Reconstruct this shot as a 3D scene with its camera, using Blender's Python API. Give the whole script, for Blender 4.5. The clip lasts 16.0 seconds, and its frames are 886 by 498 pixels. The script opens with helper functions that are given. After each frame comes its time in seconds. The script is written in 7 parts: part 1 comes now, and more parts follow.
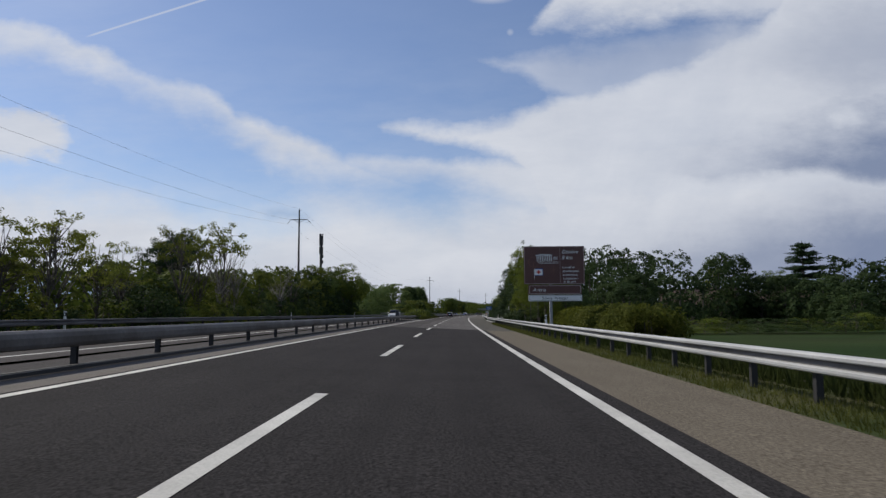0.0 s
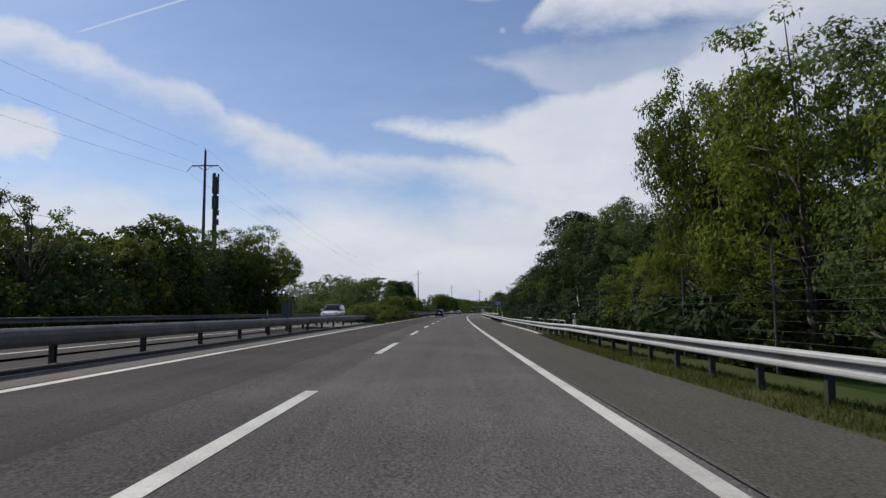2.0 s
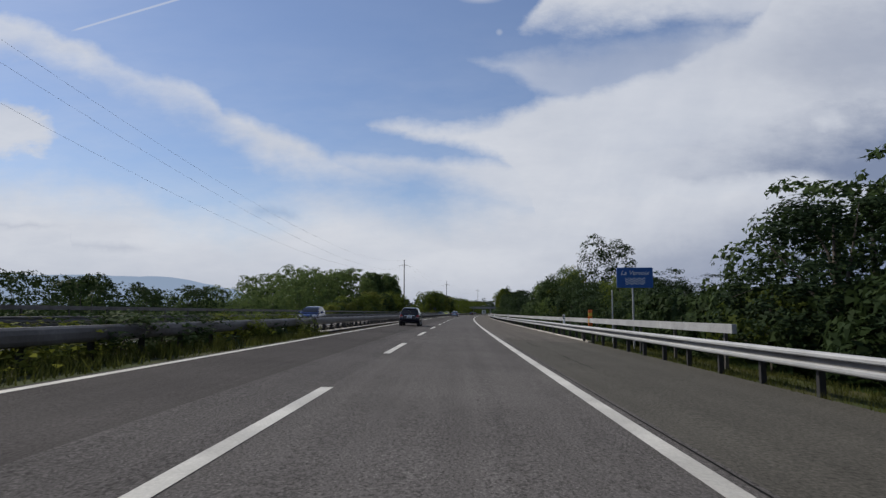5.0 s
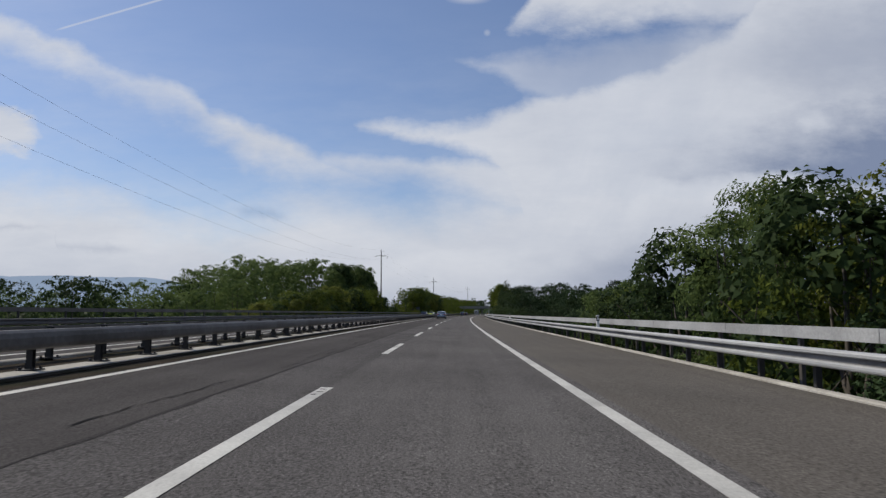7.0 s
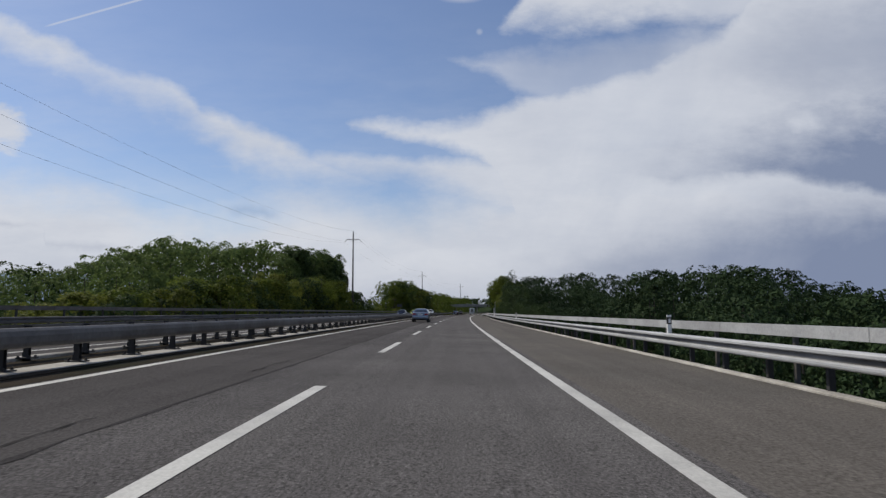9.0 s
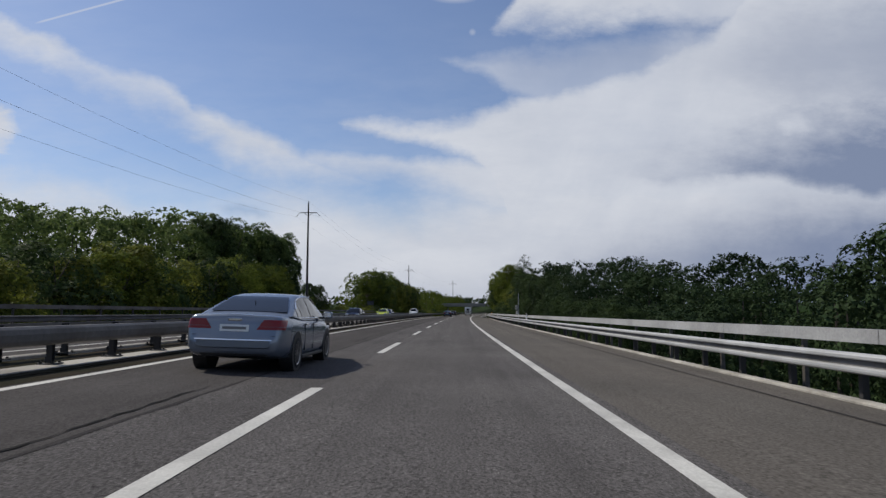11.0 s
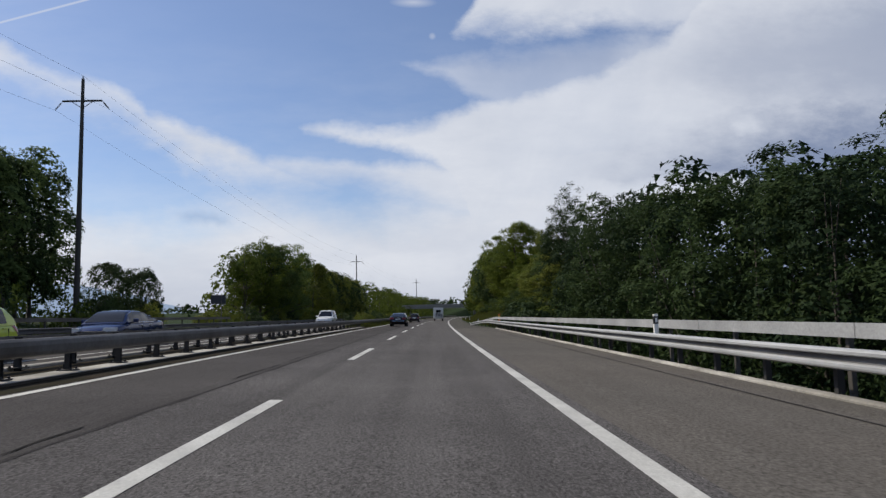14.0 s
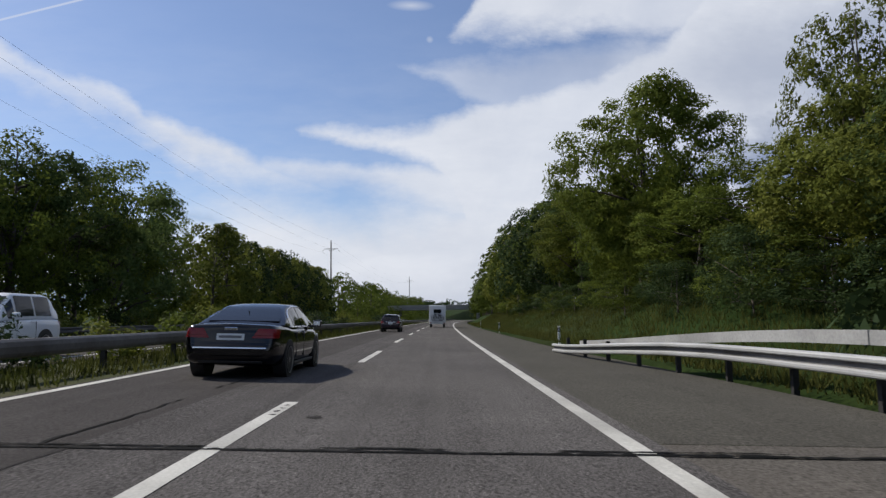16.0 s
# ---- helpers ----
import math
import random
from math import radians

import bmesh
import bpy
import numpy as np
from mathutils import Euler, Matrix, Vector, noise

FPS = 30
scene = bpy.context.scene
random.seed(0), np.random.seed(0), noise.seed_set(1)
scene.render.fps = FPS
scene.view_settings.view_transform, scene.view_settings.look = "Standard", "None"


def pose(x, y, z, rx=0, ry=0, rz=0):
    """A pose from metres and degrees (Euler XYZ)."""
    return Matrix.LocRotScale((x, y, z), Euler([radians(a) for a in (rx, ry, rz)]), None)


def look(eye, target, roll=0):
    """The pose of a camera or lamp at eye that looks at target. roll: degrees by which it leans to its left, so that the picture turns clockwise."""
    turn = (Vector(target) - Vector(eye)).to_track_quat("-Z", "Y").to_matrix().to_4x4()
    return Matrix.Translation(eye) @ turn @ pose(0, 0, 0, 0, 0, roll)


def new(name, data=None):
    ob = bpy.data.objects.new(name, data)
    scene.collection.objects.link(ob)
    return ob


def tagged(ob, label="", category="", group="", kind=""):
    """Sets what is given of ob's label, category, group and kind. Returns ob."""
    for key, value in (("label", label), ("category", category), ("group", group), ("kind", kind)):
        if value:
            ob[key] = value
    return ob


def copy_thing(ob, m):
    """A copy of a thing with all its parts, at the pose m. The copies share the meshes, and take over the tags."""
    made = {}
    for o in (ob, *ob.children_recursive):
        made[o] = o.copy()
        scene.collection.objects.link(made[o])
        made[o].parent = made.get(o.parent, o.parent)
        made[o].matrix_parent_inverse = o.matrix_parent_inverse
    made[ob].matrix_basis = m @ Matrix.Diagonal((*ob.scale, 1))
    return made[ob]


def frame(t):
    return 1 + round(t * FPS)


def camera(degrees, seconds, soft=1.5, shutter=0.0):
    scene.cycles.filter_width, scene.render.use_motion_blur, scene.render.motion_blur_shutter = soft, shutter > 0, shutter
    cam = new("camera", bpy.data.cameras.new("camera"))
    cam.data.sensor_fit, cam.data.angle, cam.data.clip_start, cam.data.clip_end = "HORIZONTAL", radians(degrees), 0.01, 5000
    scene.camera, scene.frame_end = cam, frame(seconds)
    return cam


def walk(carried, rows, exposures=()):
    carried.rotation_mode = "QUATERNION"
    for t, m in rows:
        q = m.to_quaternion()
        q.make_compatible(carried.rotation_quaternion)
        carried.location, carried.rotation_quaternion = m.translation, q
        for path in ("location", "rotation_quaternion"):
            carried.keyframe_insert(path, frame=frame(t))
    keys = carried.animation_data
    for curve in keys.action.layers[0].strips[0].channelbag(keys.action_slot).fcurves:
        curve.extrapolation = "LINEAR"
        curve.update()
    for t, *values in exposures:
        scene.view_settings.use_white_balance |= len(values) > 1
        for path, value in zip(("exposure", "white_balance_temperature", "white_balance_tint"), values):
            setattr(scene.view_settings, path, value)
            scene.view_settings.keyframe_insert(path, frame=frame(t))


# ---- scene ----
# ---------------------------------------------------------------- camera and its way
cam = camera(67.02, 16.0, soft=1.4, shutter=0.03)
walk(cam, [
    (0.0, pose(-0.151, -0.491, 1.203, 95.529, 0.323, 0.649)),
    (0.5, pose(-0.159, 14.622, 1.204, 95.488, 0.250, 0.448)),
    (1.0, pose(-0.092, 29.579, 1.204, 95.457, 0.088, 0.216)),
    (1.5, pose(0.091, 44.639, 1.201, 95.457, 0.325, 0.086)),
    (2.0, pose(0.284, 59.475, 1.199, 95.359, 0.294, -0.042)),
    (2.5, pose(0.488, 74.256, 1.198, 95.427, 0.246, -0.071)),
    (3.0, pose(0.706, 89.357, 1.198, 95.416, -0.076, -0.123)),
    (3.5, pose(0.942, 104.254, 1.198, 95.426, -0.062, -0.206)),
    (4.0, pose(1.218, 119.151, 1.199, 95.437, -0.048, -0.288)),
    (4.5, pose(1.534, 134.048, 1.199, 95.447, -0.033, -0.371)),
    (5.0, pose(1.892, 148.945, 1.200, 95.458, -0.019, -0.453)),
    (5.5, pose(2.291, 163.842, 1.200, 95.468, -0.005, -0.535)),
    (6.0, pose(2.664, 178.851, 1.203, 95.466, -0.323, -0.895)),
    (6.5, pose(3.191, 193.736, 1.202, 95.466, 0.091, -1.227)),
    (7.0, pose(3.780, 208.835, 1.201, 95.490, 0.216, -1.432)),
    (7.5, pose(4.408, 223.856, 1.200, 95.403, -0.055, -1.691)),
    (8.0, pose(5.088, 238.784, 1.198, 95.402, 0.271, -1.812)),
    (8.5, pose(5.772, 253.737, 1.198, 95.431, 0.268, -1.977)),
    (9.0, pose(6.499, 268.836, 1.198, 95.394, 0.162, -2.138)),
    (9.5, pose(7.269, 283.914, 1.198, 95.395, 0.114, -2.313)),
    (10.0, pose(8.085, 298.991, 1.198, 95.397, 0.067, -2.488)),
    (10.5, pose(8.948, 314.069, 1.198, 95.398, 0.019, -2.663)),
    (11.0, pose(9.858, 329.146, 1.198, 95.400, -0.028, -2.839)),
    (11.5, pose(10.816, 344.223, 1.198, 95.401, -0.075, -3.014)),
    (12.0, pose(11.886, 359.374, 1.197, 95.405, 0.256, -3.095)),
    (12.5, pose(12.981, 374.409, 1.195, 95.439, 0.204, -3.225)),
    (13.0, pose(14.118, 389.481, 1.194, 95.433, 0.831, -3.709)),
    (13.5, pose(15.308, 404.698, 1.194, 95.440, 1.308, -4.766)),
    (14.0, pose(16.519, 419.703, 1.193, 95.682, 1.354, -5.807)),
    (14.5, pose(17.736, 434.668, 1.194, 95.704, 1.349, -5.838)),
    (15.0, pose(19.002, 449.742, 1.195, 95.753, 1.158, -5.877)),
    (15.5, pose(20.293, 464.766, 1.197, 95.860, 0.956, -5.881)),
    (16.0, pose(21.641, 479.760, 1.199, 95.947, 0.844, -6.251)),
], exposures=((0.0, 0.0), (1.0, 0.02), (2.0, 0.10), (3.2, 0.08), (5.3, -0.04), (9.2, -0.04), (12.0, -0.04), (13.0, 0.0), (14.0, 0.12), (15.0, 0.20), (16.0, 0.20)))

# ---------------------------------------------------------------- world, sun, exposure
SUN_AZ, SUN_EL = radians(-57.0), radians(44.0)   # azimuth clockwise from +y
scene.view_settings.exposure = 0.0


class Ex:
    """Small expression builder for shader maths."""
    tree = None

    def __init__(self, sock):
        self.s = sock

    @staticmethod
    def op(kind, *args):
        n = Ex.tree.nodes.new("ShaderNodeMath")
        n.operation = kind
        for i, a in enumerate(args):
            if isinstance(a, Ex):
                Ex.tree.links.new(a.s, n.inputs[i])
            else:
                n.inputs[i].default_value = a
        return Ex(n.outputs[0])

    def __add__(self, o):
        return Ex.op("ADD", self, o)

    def __radd__(self, o):
        return Ex.op("ADD", o, self)

    def __sub__(self, o):
        return Ex.op("SUBTRACT", self, o)

    def __rsub__(self, o):
        return Ex.op("SUBTRACT", o, self)

    def __mul__(self, o):
        return Ex.op("MULTIPLY", self, o)

    def __rmul__(self, o):
        return Ex.op("MULTIPLY", o, self)

    def __truediv__(self, o):
        return Ex.op("DIVIDE", self, o)


def ex_max(a, b):
    return Ex.op("MAXIMUM", a, b)


def ex_min(a, b):
    return Ex.op("MINIMUM", a, b)


def ex_step(lo, hi, v):
    """Smooth step from lo to hi."""
    n = Ex.tree.nodes.new("ShaderNodeMapRange")
    n.interpolation_type = "SMOOTHSTEP"
    Ex.tree.links.new(v.s, n.inputs["Value"])
    n.inputs["From Min"].default_value, n.inputs["From Max"].default_value = lo, hi
    return Ex(n.outputs["Result"])


def ex_noise(vec, scale, detail=4.0, rough=0.55, stretch=(1, 1, 1)):
    m = Ex.tree.nodes.new("ShaderNodeVectorMath")
    m.operation = "MULTIPLY"
    Ex.tree.links.new(vec, m.inputs[0])
    m.inputs[1].default_value = stretch
    n = Ex.tree.nodes.new("ShaderNodeTexNoise")
    n.inputs["Scale"].default_value, n.inputs["Detail"].default_value, n.inputs["Roughness"].default_value = scale, detail, rough
    Ex.tree.links.new(m.outputs[0], n.inputs["Vector"])
    return Ex(n.outputs["Fac"])


def build_world():
    w = bpy.data.worlds.new("sky")
    scene.world = w
    w.use_nodes = True
    t = w.node_tree
    t.nodes.clear()
    Ex.tree = t
    L = t.links.new
    sky = t.nodes.new("ShaderNodeTexSky")
    sky.sky_type, sky.sun_disc = "NISHITA", False
    sky.sun_elevation, sky.sun_rotation = SUN_EL, SUN_AZ
    sky.air_density, sky.dust_density, sky.ozone_density = 1.0, 0.6, 2.0
    co = t.nodes.new("ShaderNodeTexCoord")

    def dot(v):
        n = t.nodes.new("ShaderNodeVectorMath")
        n.operation = "DOT_PRODUCT"
        L(co.outputs["Generated"], n.inputs[0])
        n.inputs[1].default_value = v
        return Ex(n.outputs["Value"])

    # flat chart of the sky ahead: X to the right, Y downwards, 1184 units to a tangent of one
    yw, pt = radians(1.23), radians(5.47)
    f = Vector((math.sin(yw) * math.cos(pt), math.cos(yw) * math.cos(pt), math.sin(pt)))
    r = Vector((math.cos(yw), -math.sin(yw), 0))
    u = r.cross(f)
    fw = dot(f)
    den = ex_max(fw, 0.08)
    a0, b0 = dot(r) / den, dot(u) / den
    cb = t.nodes.new("ShaderNodeCombineXYZ")
    L(a0.s, cb.inputs[0]), L(b0.s, cb.inputs[1])
    chart = cb.outputs[0]
    X0, Y0 = a0 * 1184.0 + 784.0, 441.0 - b0 * 1184.0
    w1, w2 = ex_noise(chart, 6.0, 4.0), ex_noise(chart, 6.3, 4.0, stretch=(1, 1, 3))
    w3, w4 = ex_noise(chart, 26.0, 5.0, 0.6), ex_noise(chart, 27.0, 5.0, 0.6, (1, 1, 3))
    X = X0 + 75.0 * (w1 - 0.5) + 30.0 * (w3 - 0.5)
    Y = Y0 + 46.0 * (w2 - 0.5) + 26.0 * (w4 - 0.5)
    # ragged detail, and threads that fan out from the horizon on the right
    fine = ex_noise(chart, 14.0, 9.0, 0.66, (0.7, 1.5, 1))
    va, vb = a0 + 0.10, b0 + 0.42
    fan = t.nodes.new("ShaderNodeCombineXYZ")
    L((Ex.op("ARCTAN2", vb, va) * 2.2 + 0.25 * (w1 - 0.5)).s, fan.inputs[0])
    L((Ex.op("SQRT", va * va + vb * vb) * 1.3).s, fan.inputs[1])
    wisps = ex_noise(chart, 5.0, 8.0, 0.64, (0.55, 1.9, 1))
    aside = ex_step(780.0, 1120.0, X0)
    threads = 0.6 * (aside * ex_noise(fan.outputs[0], 5.0, 5.0, 0.58) + (1.0 - aside) * wisps) + 0.4 * ex_noise(chart, 7.0, 6.0, 0.6, (0.7, 1.5, 1))

    def strip(rows, soft_top, soft_bottom, ragged=0.5, x=None, y=None):
        """Cloud between two edges that run along X: rows of (X, top, bottom, amount)."""
        n = t.nodes.new("ShaderNodeValToRGB")
        el = n.color_ramp.elements
        n.color_ramp.interpolation = "LINEAR"
        while len(el) < len(rows):
            el.new(0.5)
        for e, (px, top, bottom, amount) in zip(el, rows):
            e.position = (px + 300.0) / 2600.0
        for e, (px, top, bottom, amount) in zip(el, rows):
            e.color = ((top + 300.0) / 1300.0, (bottom + 300.0) / 1300.0, amount, 1)
        px, py = x or X, y or Y
        L(((px + 300.0) / 2600.0).s, n.inputs[0])
        sp = t.nodes.new("ShaderNodeSeparateColor")
        L(n.outputs[0], sp.inputs[0])
        top, bottom, amount = (Ex(sp.outputs[i]) for i in range(3))
        yy = (py + 300.0) / 1300.0
        d = ex_min((yy - top) / (soft_top / 1300.0), (bottom - yy) / (soft_bottom / 1300.0))
        return ex_step(-0.5, 1.5, d + ragged * 2.0 * (fine - 0.5)) * amount

    band = strip([(-300, -60, 60, .6), (-60, 8, 110, .8), (50, 34, 122, .9), (140, 66, 150, .92), (190, 98, 185, .68), (240, 120, 205, .7), (330, 138, 232, .8), (380, 184, 262, .95), (440, 204, 312, .96), (520, 236, 345, .94), (600, 284, 360, .85), (680, 310, 365, .5), (760, 325, 365, 0)], 22, 60, 0.9)
    puff = strip([(-300, 150, 300, .9), (20, 174, 286, .95), (62, 196, 284, .95), (76, 206, 278, .8), (92, 222, 258, 0)], 24, 26, 2.4)
    low = strip([(-300, 270, 990, 1), (90, 282, 990, 1), (220, 300, 990, 1), (300, 335, 990, 1), (400, 352, 990, 1), (470, 335, 990, 1), (560, 306, 990, 1), (640, 318, 990, 1), (710, 338, 990, 1), (780, 318, 990, 1), (860, 296, 990, 1), (960, 270, 990, 1), (1100, 240, 990, 1), (2300, 240, 990, 1)], 80, 20, 0.6)
    finger = strip([(618, 216, 220, 0), (640, 208, 234, .8), (700, 202, 250, .96), (760, 208, 258, .96), (815, 208, 272, .96), (870, 197, 296, .96), (900, 186, 330, .97), (932, 160, 420, .97), (965, 150, 700, .97), (1000, 142, 990, .95), (1100, 128, 990, .92), (1200, 95, 990, .92), (1300, 30, 990, .95), (1400, -80, 990, .96), (2300, -200, 990, .96)], 26, 18, 0.9)
    under = strip([(480, 262, 350, 0), (570, 268, 350, .6), (640, 268, 335, .85), (740, 272, 335, .88), (850, 276, 390, .93), (960, 250, 450, .95), (1100, 240, 500, .95)], 20, 50, 0.7)
    veil = strip([(775, 101, 110, 0), (820, 97, 116, .6), (880, 84, 134, .62), (930, 66, 175, .58), (1040, 60, 230, .5), (1180, 40, 230, .5), (1320, 20, 230, .9)], 40, 26, 0.9)
    lobe = strip([(884, 50, 56, 0), (898, 44, 62, .9), (930, 10, 66, .96), (955, -40, 68, .96), (1030, -100, 70, .96), (1110, -100, 62, .95), (1190, -100, 50, .9), (1260, -100, 60, .8), (1400, -100, 90, .9), (2300, -100, 90, .9)], 22, 40, 1.1)
    wisp = strip([(520, 185, 196, 0), (565, 196, 206, .22), (600, 206, 212, .2), (625, 212, 216, 0)], 10, 10, 0.8)
    tail = strip([(350, 282, 300, 0), (400, 286, 302, .4), (470, 290, 310, .5), (520, 295, 320, 0)], 12, 14, 0.8)
    spot = 0.4 * ex_step(1.5, 0.1, Ex.op("SQRT", (X0 - 868.0) * (X0 - 868.0) + (Y0 - 58.0) * (Y0 - 58.0)) / 7.0)
    patch = ex_max(0.0, 1.0 - Ex.op("SQRT", (X0 - 835.0) * (X0 - 835.0) / 4.0 + (Y0 + 2.0) * (Y0 + 2.0) * 4.0) / 26.0) * 0.6
    cover = ex_max(ex_max(ex_max(band, puff), ex_max(low, finger)), ex_max(ex_max(under, veil), ex_max(lobe, ex_max(wisp, ex_max(tail, ex_max(spot, patch))))))
    haze = 0.09 + 0.26 * ex_step(-40.0, 380.0, Y0) * ex_step(0.25, 0.8, wisps) + 0.10 * ex_step(420.0, 0.0, X0) * ex_step(0.3, 0.7, wisps)
    cover = ex_max(cover, haze)
    generic = ex_step(0.42, 0.66, ex_noise(co.outputs["Generated"], 3.0, 6.0, 0.6, (1, 1, 2.2)))
    front = ex_step(0.15, 0.45, fw)
    cover = generic * (1.0 - front) * 0.8 + cover * front
    # grey undersides and the blue-grey band by the horizon
    belly = strip([(1100, 290, 302, 0), (1170, 276, 316, .5), (1250, 250, 320, .75), (1330, 226, 318, .85), (1410, 186, 320, .95), (1480, 160, 334, 1), (1568, 130, 356, 1), (1750, 90, 360, 1), (2300, 80, 350, 1)], 110, 20, 0.8)
    lower = strip([(800, 500, 990, .15), (1000, 440, 990, .45), (1150, 400, 990, .65), (1300, 360, 990, .78), (1420, 344, 990, .88), (1500, 334, 990, .95), (1600, 325, 990, .95), (2300, 320, 990, 1)], 70, 20, 0.5)
    sill = strip([(-300, 470, 990, .42), (700, 480, 990, .42), (2300, 460, 990, .5)], 70, 20, 0.3)
    dash1 = strip([(418, 372, 384, 0), (450, 366, 388, .5), (490, 370, 392, .5), (520, 380, 390, 0)], 10, 10, 0.6)
    dash2 = strip([(-300, 392, 404, .4), (40, 392, 404, .4), (100, 396, 402, 0), (101, 430, 440, .3), (200, 430, 446, .3), (270, 436, 442, 0)], 10, 10, 0.6)
    dull = strip([(840, 80, 120, .0), (940, 74, 150, .25), (1190, 60, 135, .3), (1260, 70, 120, 0)], 30, 40, 0.5)
    upper = strip([(1150, 60, 140, 0), (1400, -20, 220, .45), (1700, -100, 260, .6), (2300, -100, 260, .6)], 100, 100, 0.8)
    grey = ex_max(ex_max(ex_max(belly, lower), ex_max(sill, dull)), ex_max(ex_max(dash1, dash2), upper))
    grey = grey * (0.70 + 0.7 * threads) - 0.35 * ex_step(1.25, 0.3, Ex.op("SQRT", (X - 1455.0) * (X - 1455.0) / 3.0 + (Y - 222.0) * (Y - 222.0)) / 22.0)
    grey = ex_max(0.0, ex_min(grey, 1.0)) * front
    tx, ty = (190.0 / 198.0), (-55.0 / 198.0)
    off = Ex.op("ABSOLUTE", (X0 - 95.0) * ty - (Y0 - 55.0) * tx)
    far = (X0 - 95.0) * tx + (Y0 - 55.0) * ty
    trail = ex_step(3.4, 0.6, off) * ex_step(-4.0, 30.0, far) * 0.55 * front
    cover = ex_max(cover, trail)

    def rgb(c):
        n = t.nodes.new("ShaderNodeRGB")
        n.outputs[0].default_value = (*c, 1)
        return n.outputs[0]

    def mix(fac, x, y):
        n = t.nodes.new("ShaderNodeMix")
        n.data_type = "RGBA"
        L(fac.s, n.inputs[0]), L(x, n.inputs[6]), L(y, n.inputs[7])
        return n.outputs[2]

    blue = t.nodes.new("ShaderNodeMix")
    blue.data_type, blue.blend_type = "RGBA", "MULTIPLY"
    blue.inputs[0].default_value = 1.0
    L(sky.outputs[0], blue.inputs[6])
    blue.inputs[7].default_value = (0.0725, 0.0810, 0.0975, 1)
    tone = ex_step(0.25, 0.75, 0.45 * wisps + 0.55 * threads)
    white = mix(tone, rgb((0.535, 0.572, 0.655)), rgb((0.70, 0.722, 0.775)))
    cloud = mix(grey, white, rgb((0.215, 0.262, 0.385)))
    out = mix(cover, blue.outputs[2], cloud)
    bg = t.nodes.new("ShaderNodeBackground")
    L(out, bg.inputs["Color"])
    bg.inputs["Strength"].default_value = 1.0
    fin = t.nodes.new("ShaderNodeOutputWorld")
    L(bg.outputs[0], fin.inputs[0])


build_world()
lamp = bpy.data.lights.new("sun", "SUN")
lamp.energy, lamp.angle, lamp.color = 3.75, radians(0.6), (1.0, 0.93, 0.80)
sun = new("sun", lamp)
sun.matrix_world = look((0, 0, 60), Vector((0, 0, 60)) - Vector((math.sin(SUN_AZ) * math.cos(SUN_EL), math.cos(SUN_AZ) * math.cos(SUN_EL), math.sin(SUN_EL))))

# ---------------------------------------------------------------- materials


def mat(name, color, rough=0.7, metal=0.0, vary=0.15, scale=3.0, fine=0.0, fine_scale=60.0, bump=0.0, bump_scale=80.0, tint=None, spec=0.5, island=0.0, rand=0.0, coat=0.0, stretch=(1, 1, 1), streak=0.0, pebble=0.0):
    """Principled surface with stains at one scale and grain at another."""
    m = bpy.data.materials.new(name)
    m.use_nodes = True
    t = m.node_tree
    L = t.links.new
    p = t.nodes["Principled BSDF"]
    p.inputs["Roughness"].default_value, p.inputs["Metallic"].default_value = rough, metal
    p.inputs["Specular IOR Level"].default_value = spec
    p.inputs["Coat Weight"].default_value, p.inputs["Coat Roughness"].default_value = coat, 0.12
    co = t.nodes.new("ShaderNodeTexCoord")
    sc = t.nodes.new("ShaderNodeVectorMath")
    sc.operation = "MULTIPLY"
    L(co.outputs["Object"], sc.inputs[0])
    sc.inputs[1].default_value = stretch
    Ex.tree = t
    k = 1.0 + 2 * vary * (ex_noise(sc.outputs[0], scale, 5.0) - 0.5)
    if fine:
        k = k * (1.0 + 2 * fine * (ex_noise(sc.outputs[0], fine_scale, 3.0, 0.7) - 0.5))
    if pebble:
        # pale stones showing in the worn binder, thinner where tyres run less
        k = k * (1.0 - 0.12 * pebble + pebble * ex_step(0.60, 0.70, ex_noise(co.outputs["Object"], 70.0, 1.0, 0.4)) * (0.4 + 1.2 * ex_noise(co.outputs["Object"], 1.3, 3.0)))
    if streak:
        # wear drawn out along the road by the wheels
        k = k * (1.0 + 2 * streak * (ex_noise(co.outputs["UV"], 1.0, 5.0, 0.6, (1.7, 0.018, 1)) - 0.5) * 1.6)
    if rand:
        oi = t.nodes.new("ShaderNodeObjectInfo")
        k = k * (1.0 - rand + 2 * rand * Ex(oi.outputs["Random"]))
    if island:
        gi = t.nodes.new("ShaderNodeNewGeometry")
        k = k * (1.0 - island + 2 * island * Ex(gi.outputs["Random Per Island"]))
    cm = t.nodes.new("ShaderNodeMix")
    cm.data_type = "RGBA"
    cm.inputs[6].default_value = (*color, 1)
    cm.inputs[7].default_value = (*(tint or color), 1)
    L(ex_step(0.35, 0.7, ex_noise(sc.outputs[0], scale * 0.45, 4.0)).s, cm.inputs[0])
    vm = t.nodes.new("ShaderNodeVectorMath")
    vm.operation = "SCALE"
    L(cm.outputs[2], vm.inputs[0]), L(k.s, vm.inputs["Scale"])
    L(vm.outputs[0], p.inputs["Base Color"])
    if bump:
        bn = t.nodes.new("ShaderNodeBump")
        bn.inputs["Strength"].default_value, bn.inputs["Distance"].default_value = bump, 0.01
        L(ex_noise(sc.outputs[0], bump_scale, 4.0, 0.6).s, bn.inputs["Height"])
        L(bn.outputs[0], p.inputs["Normal"])
    return m


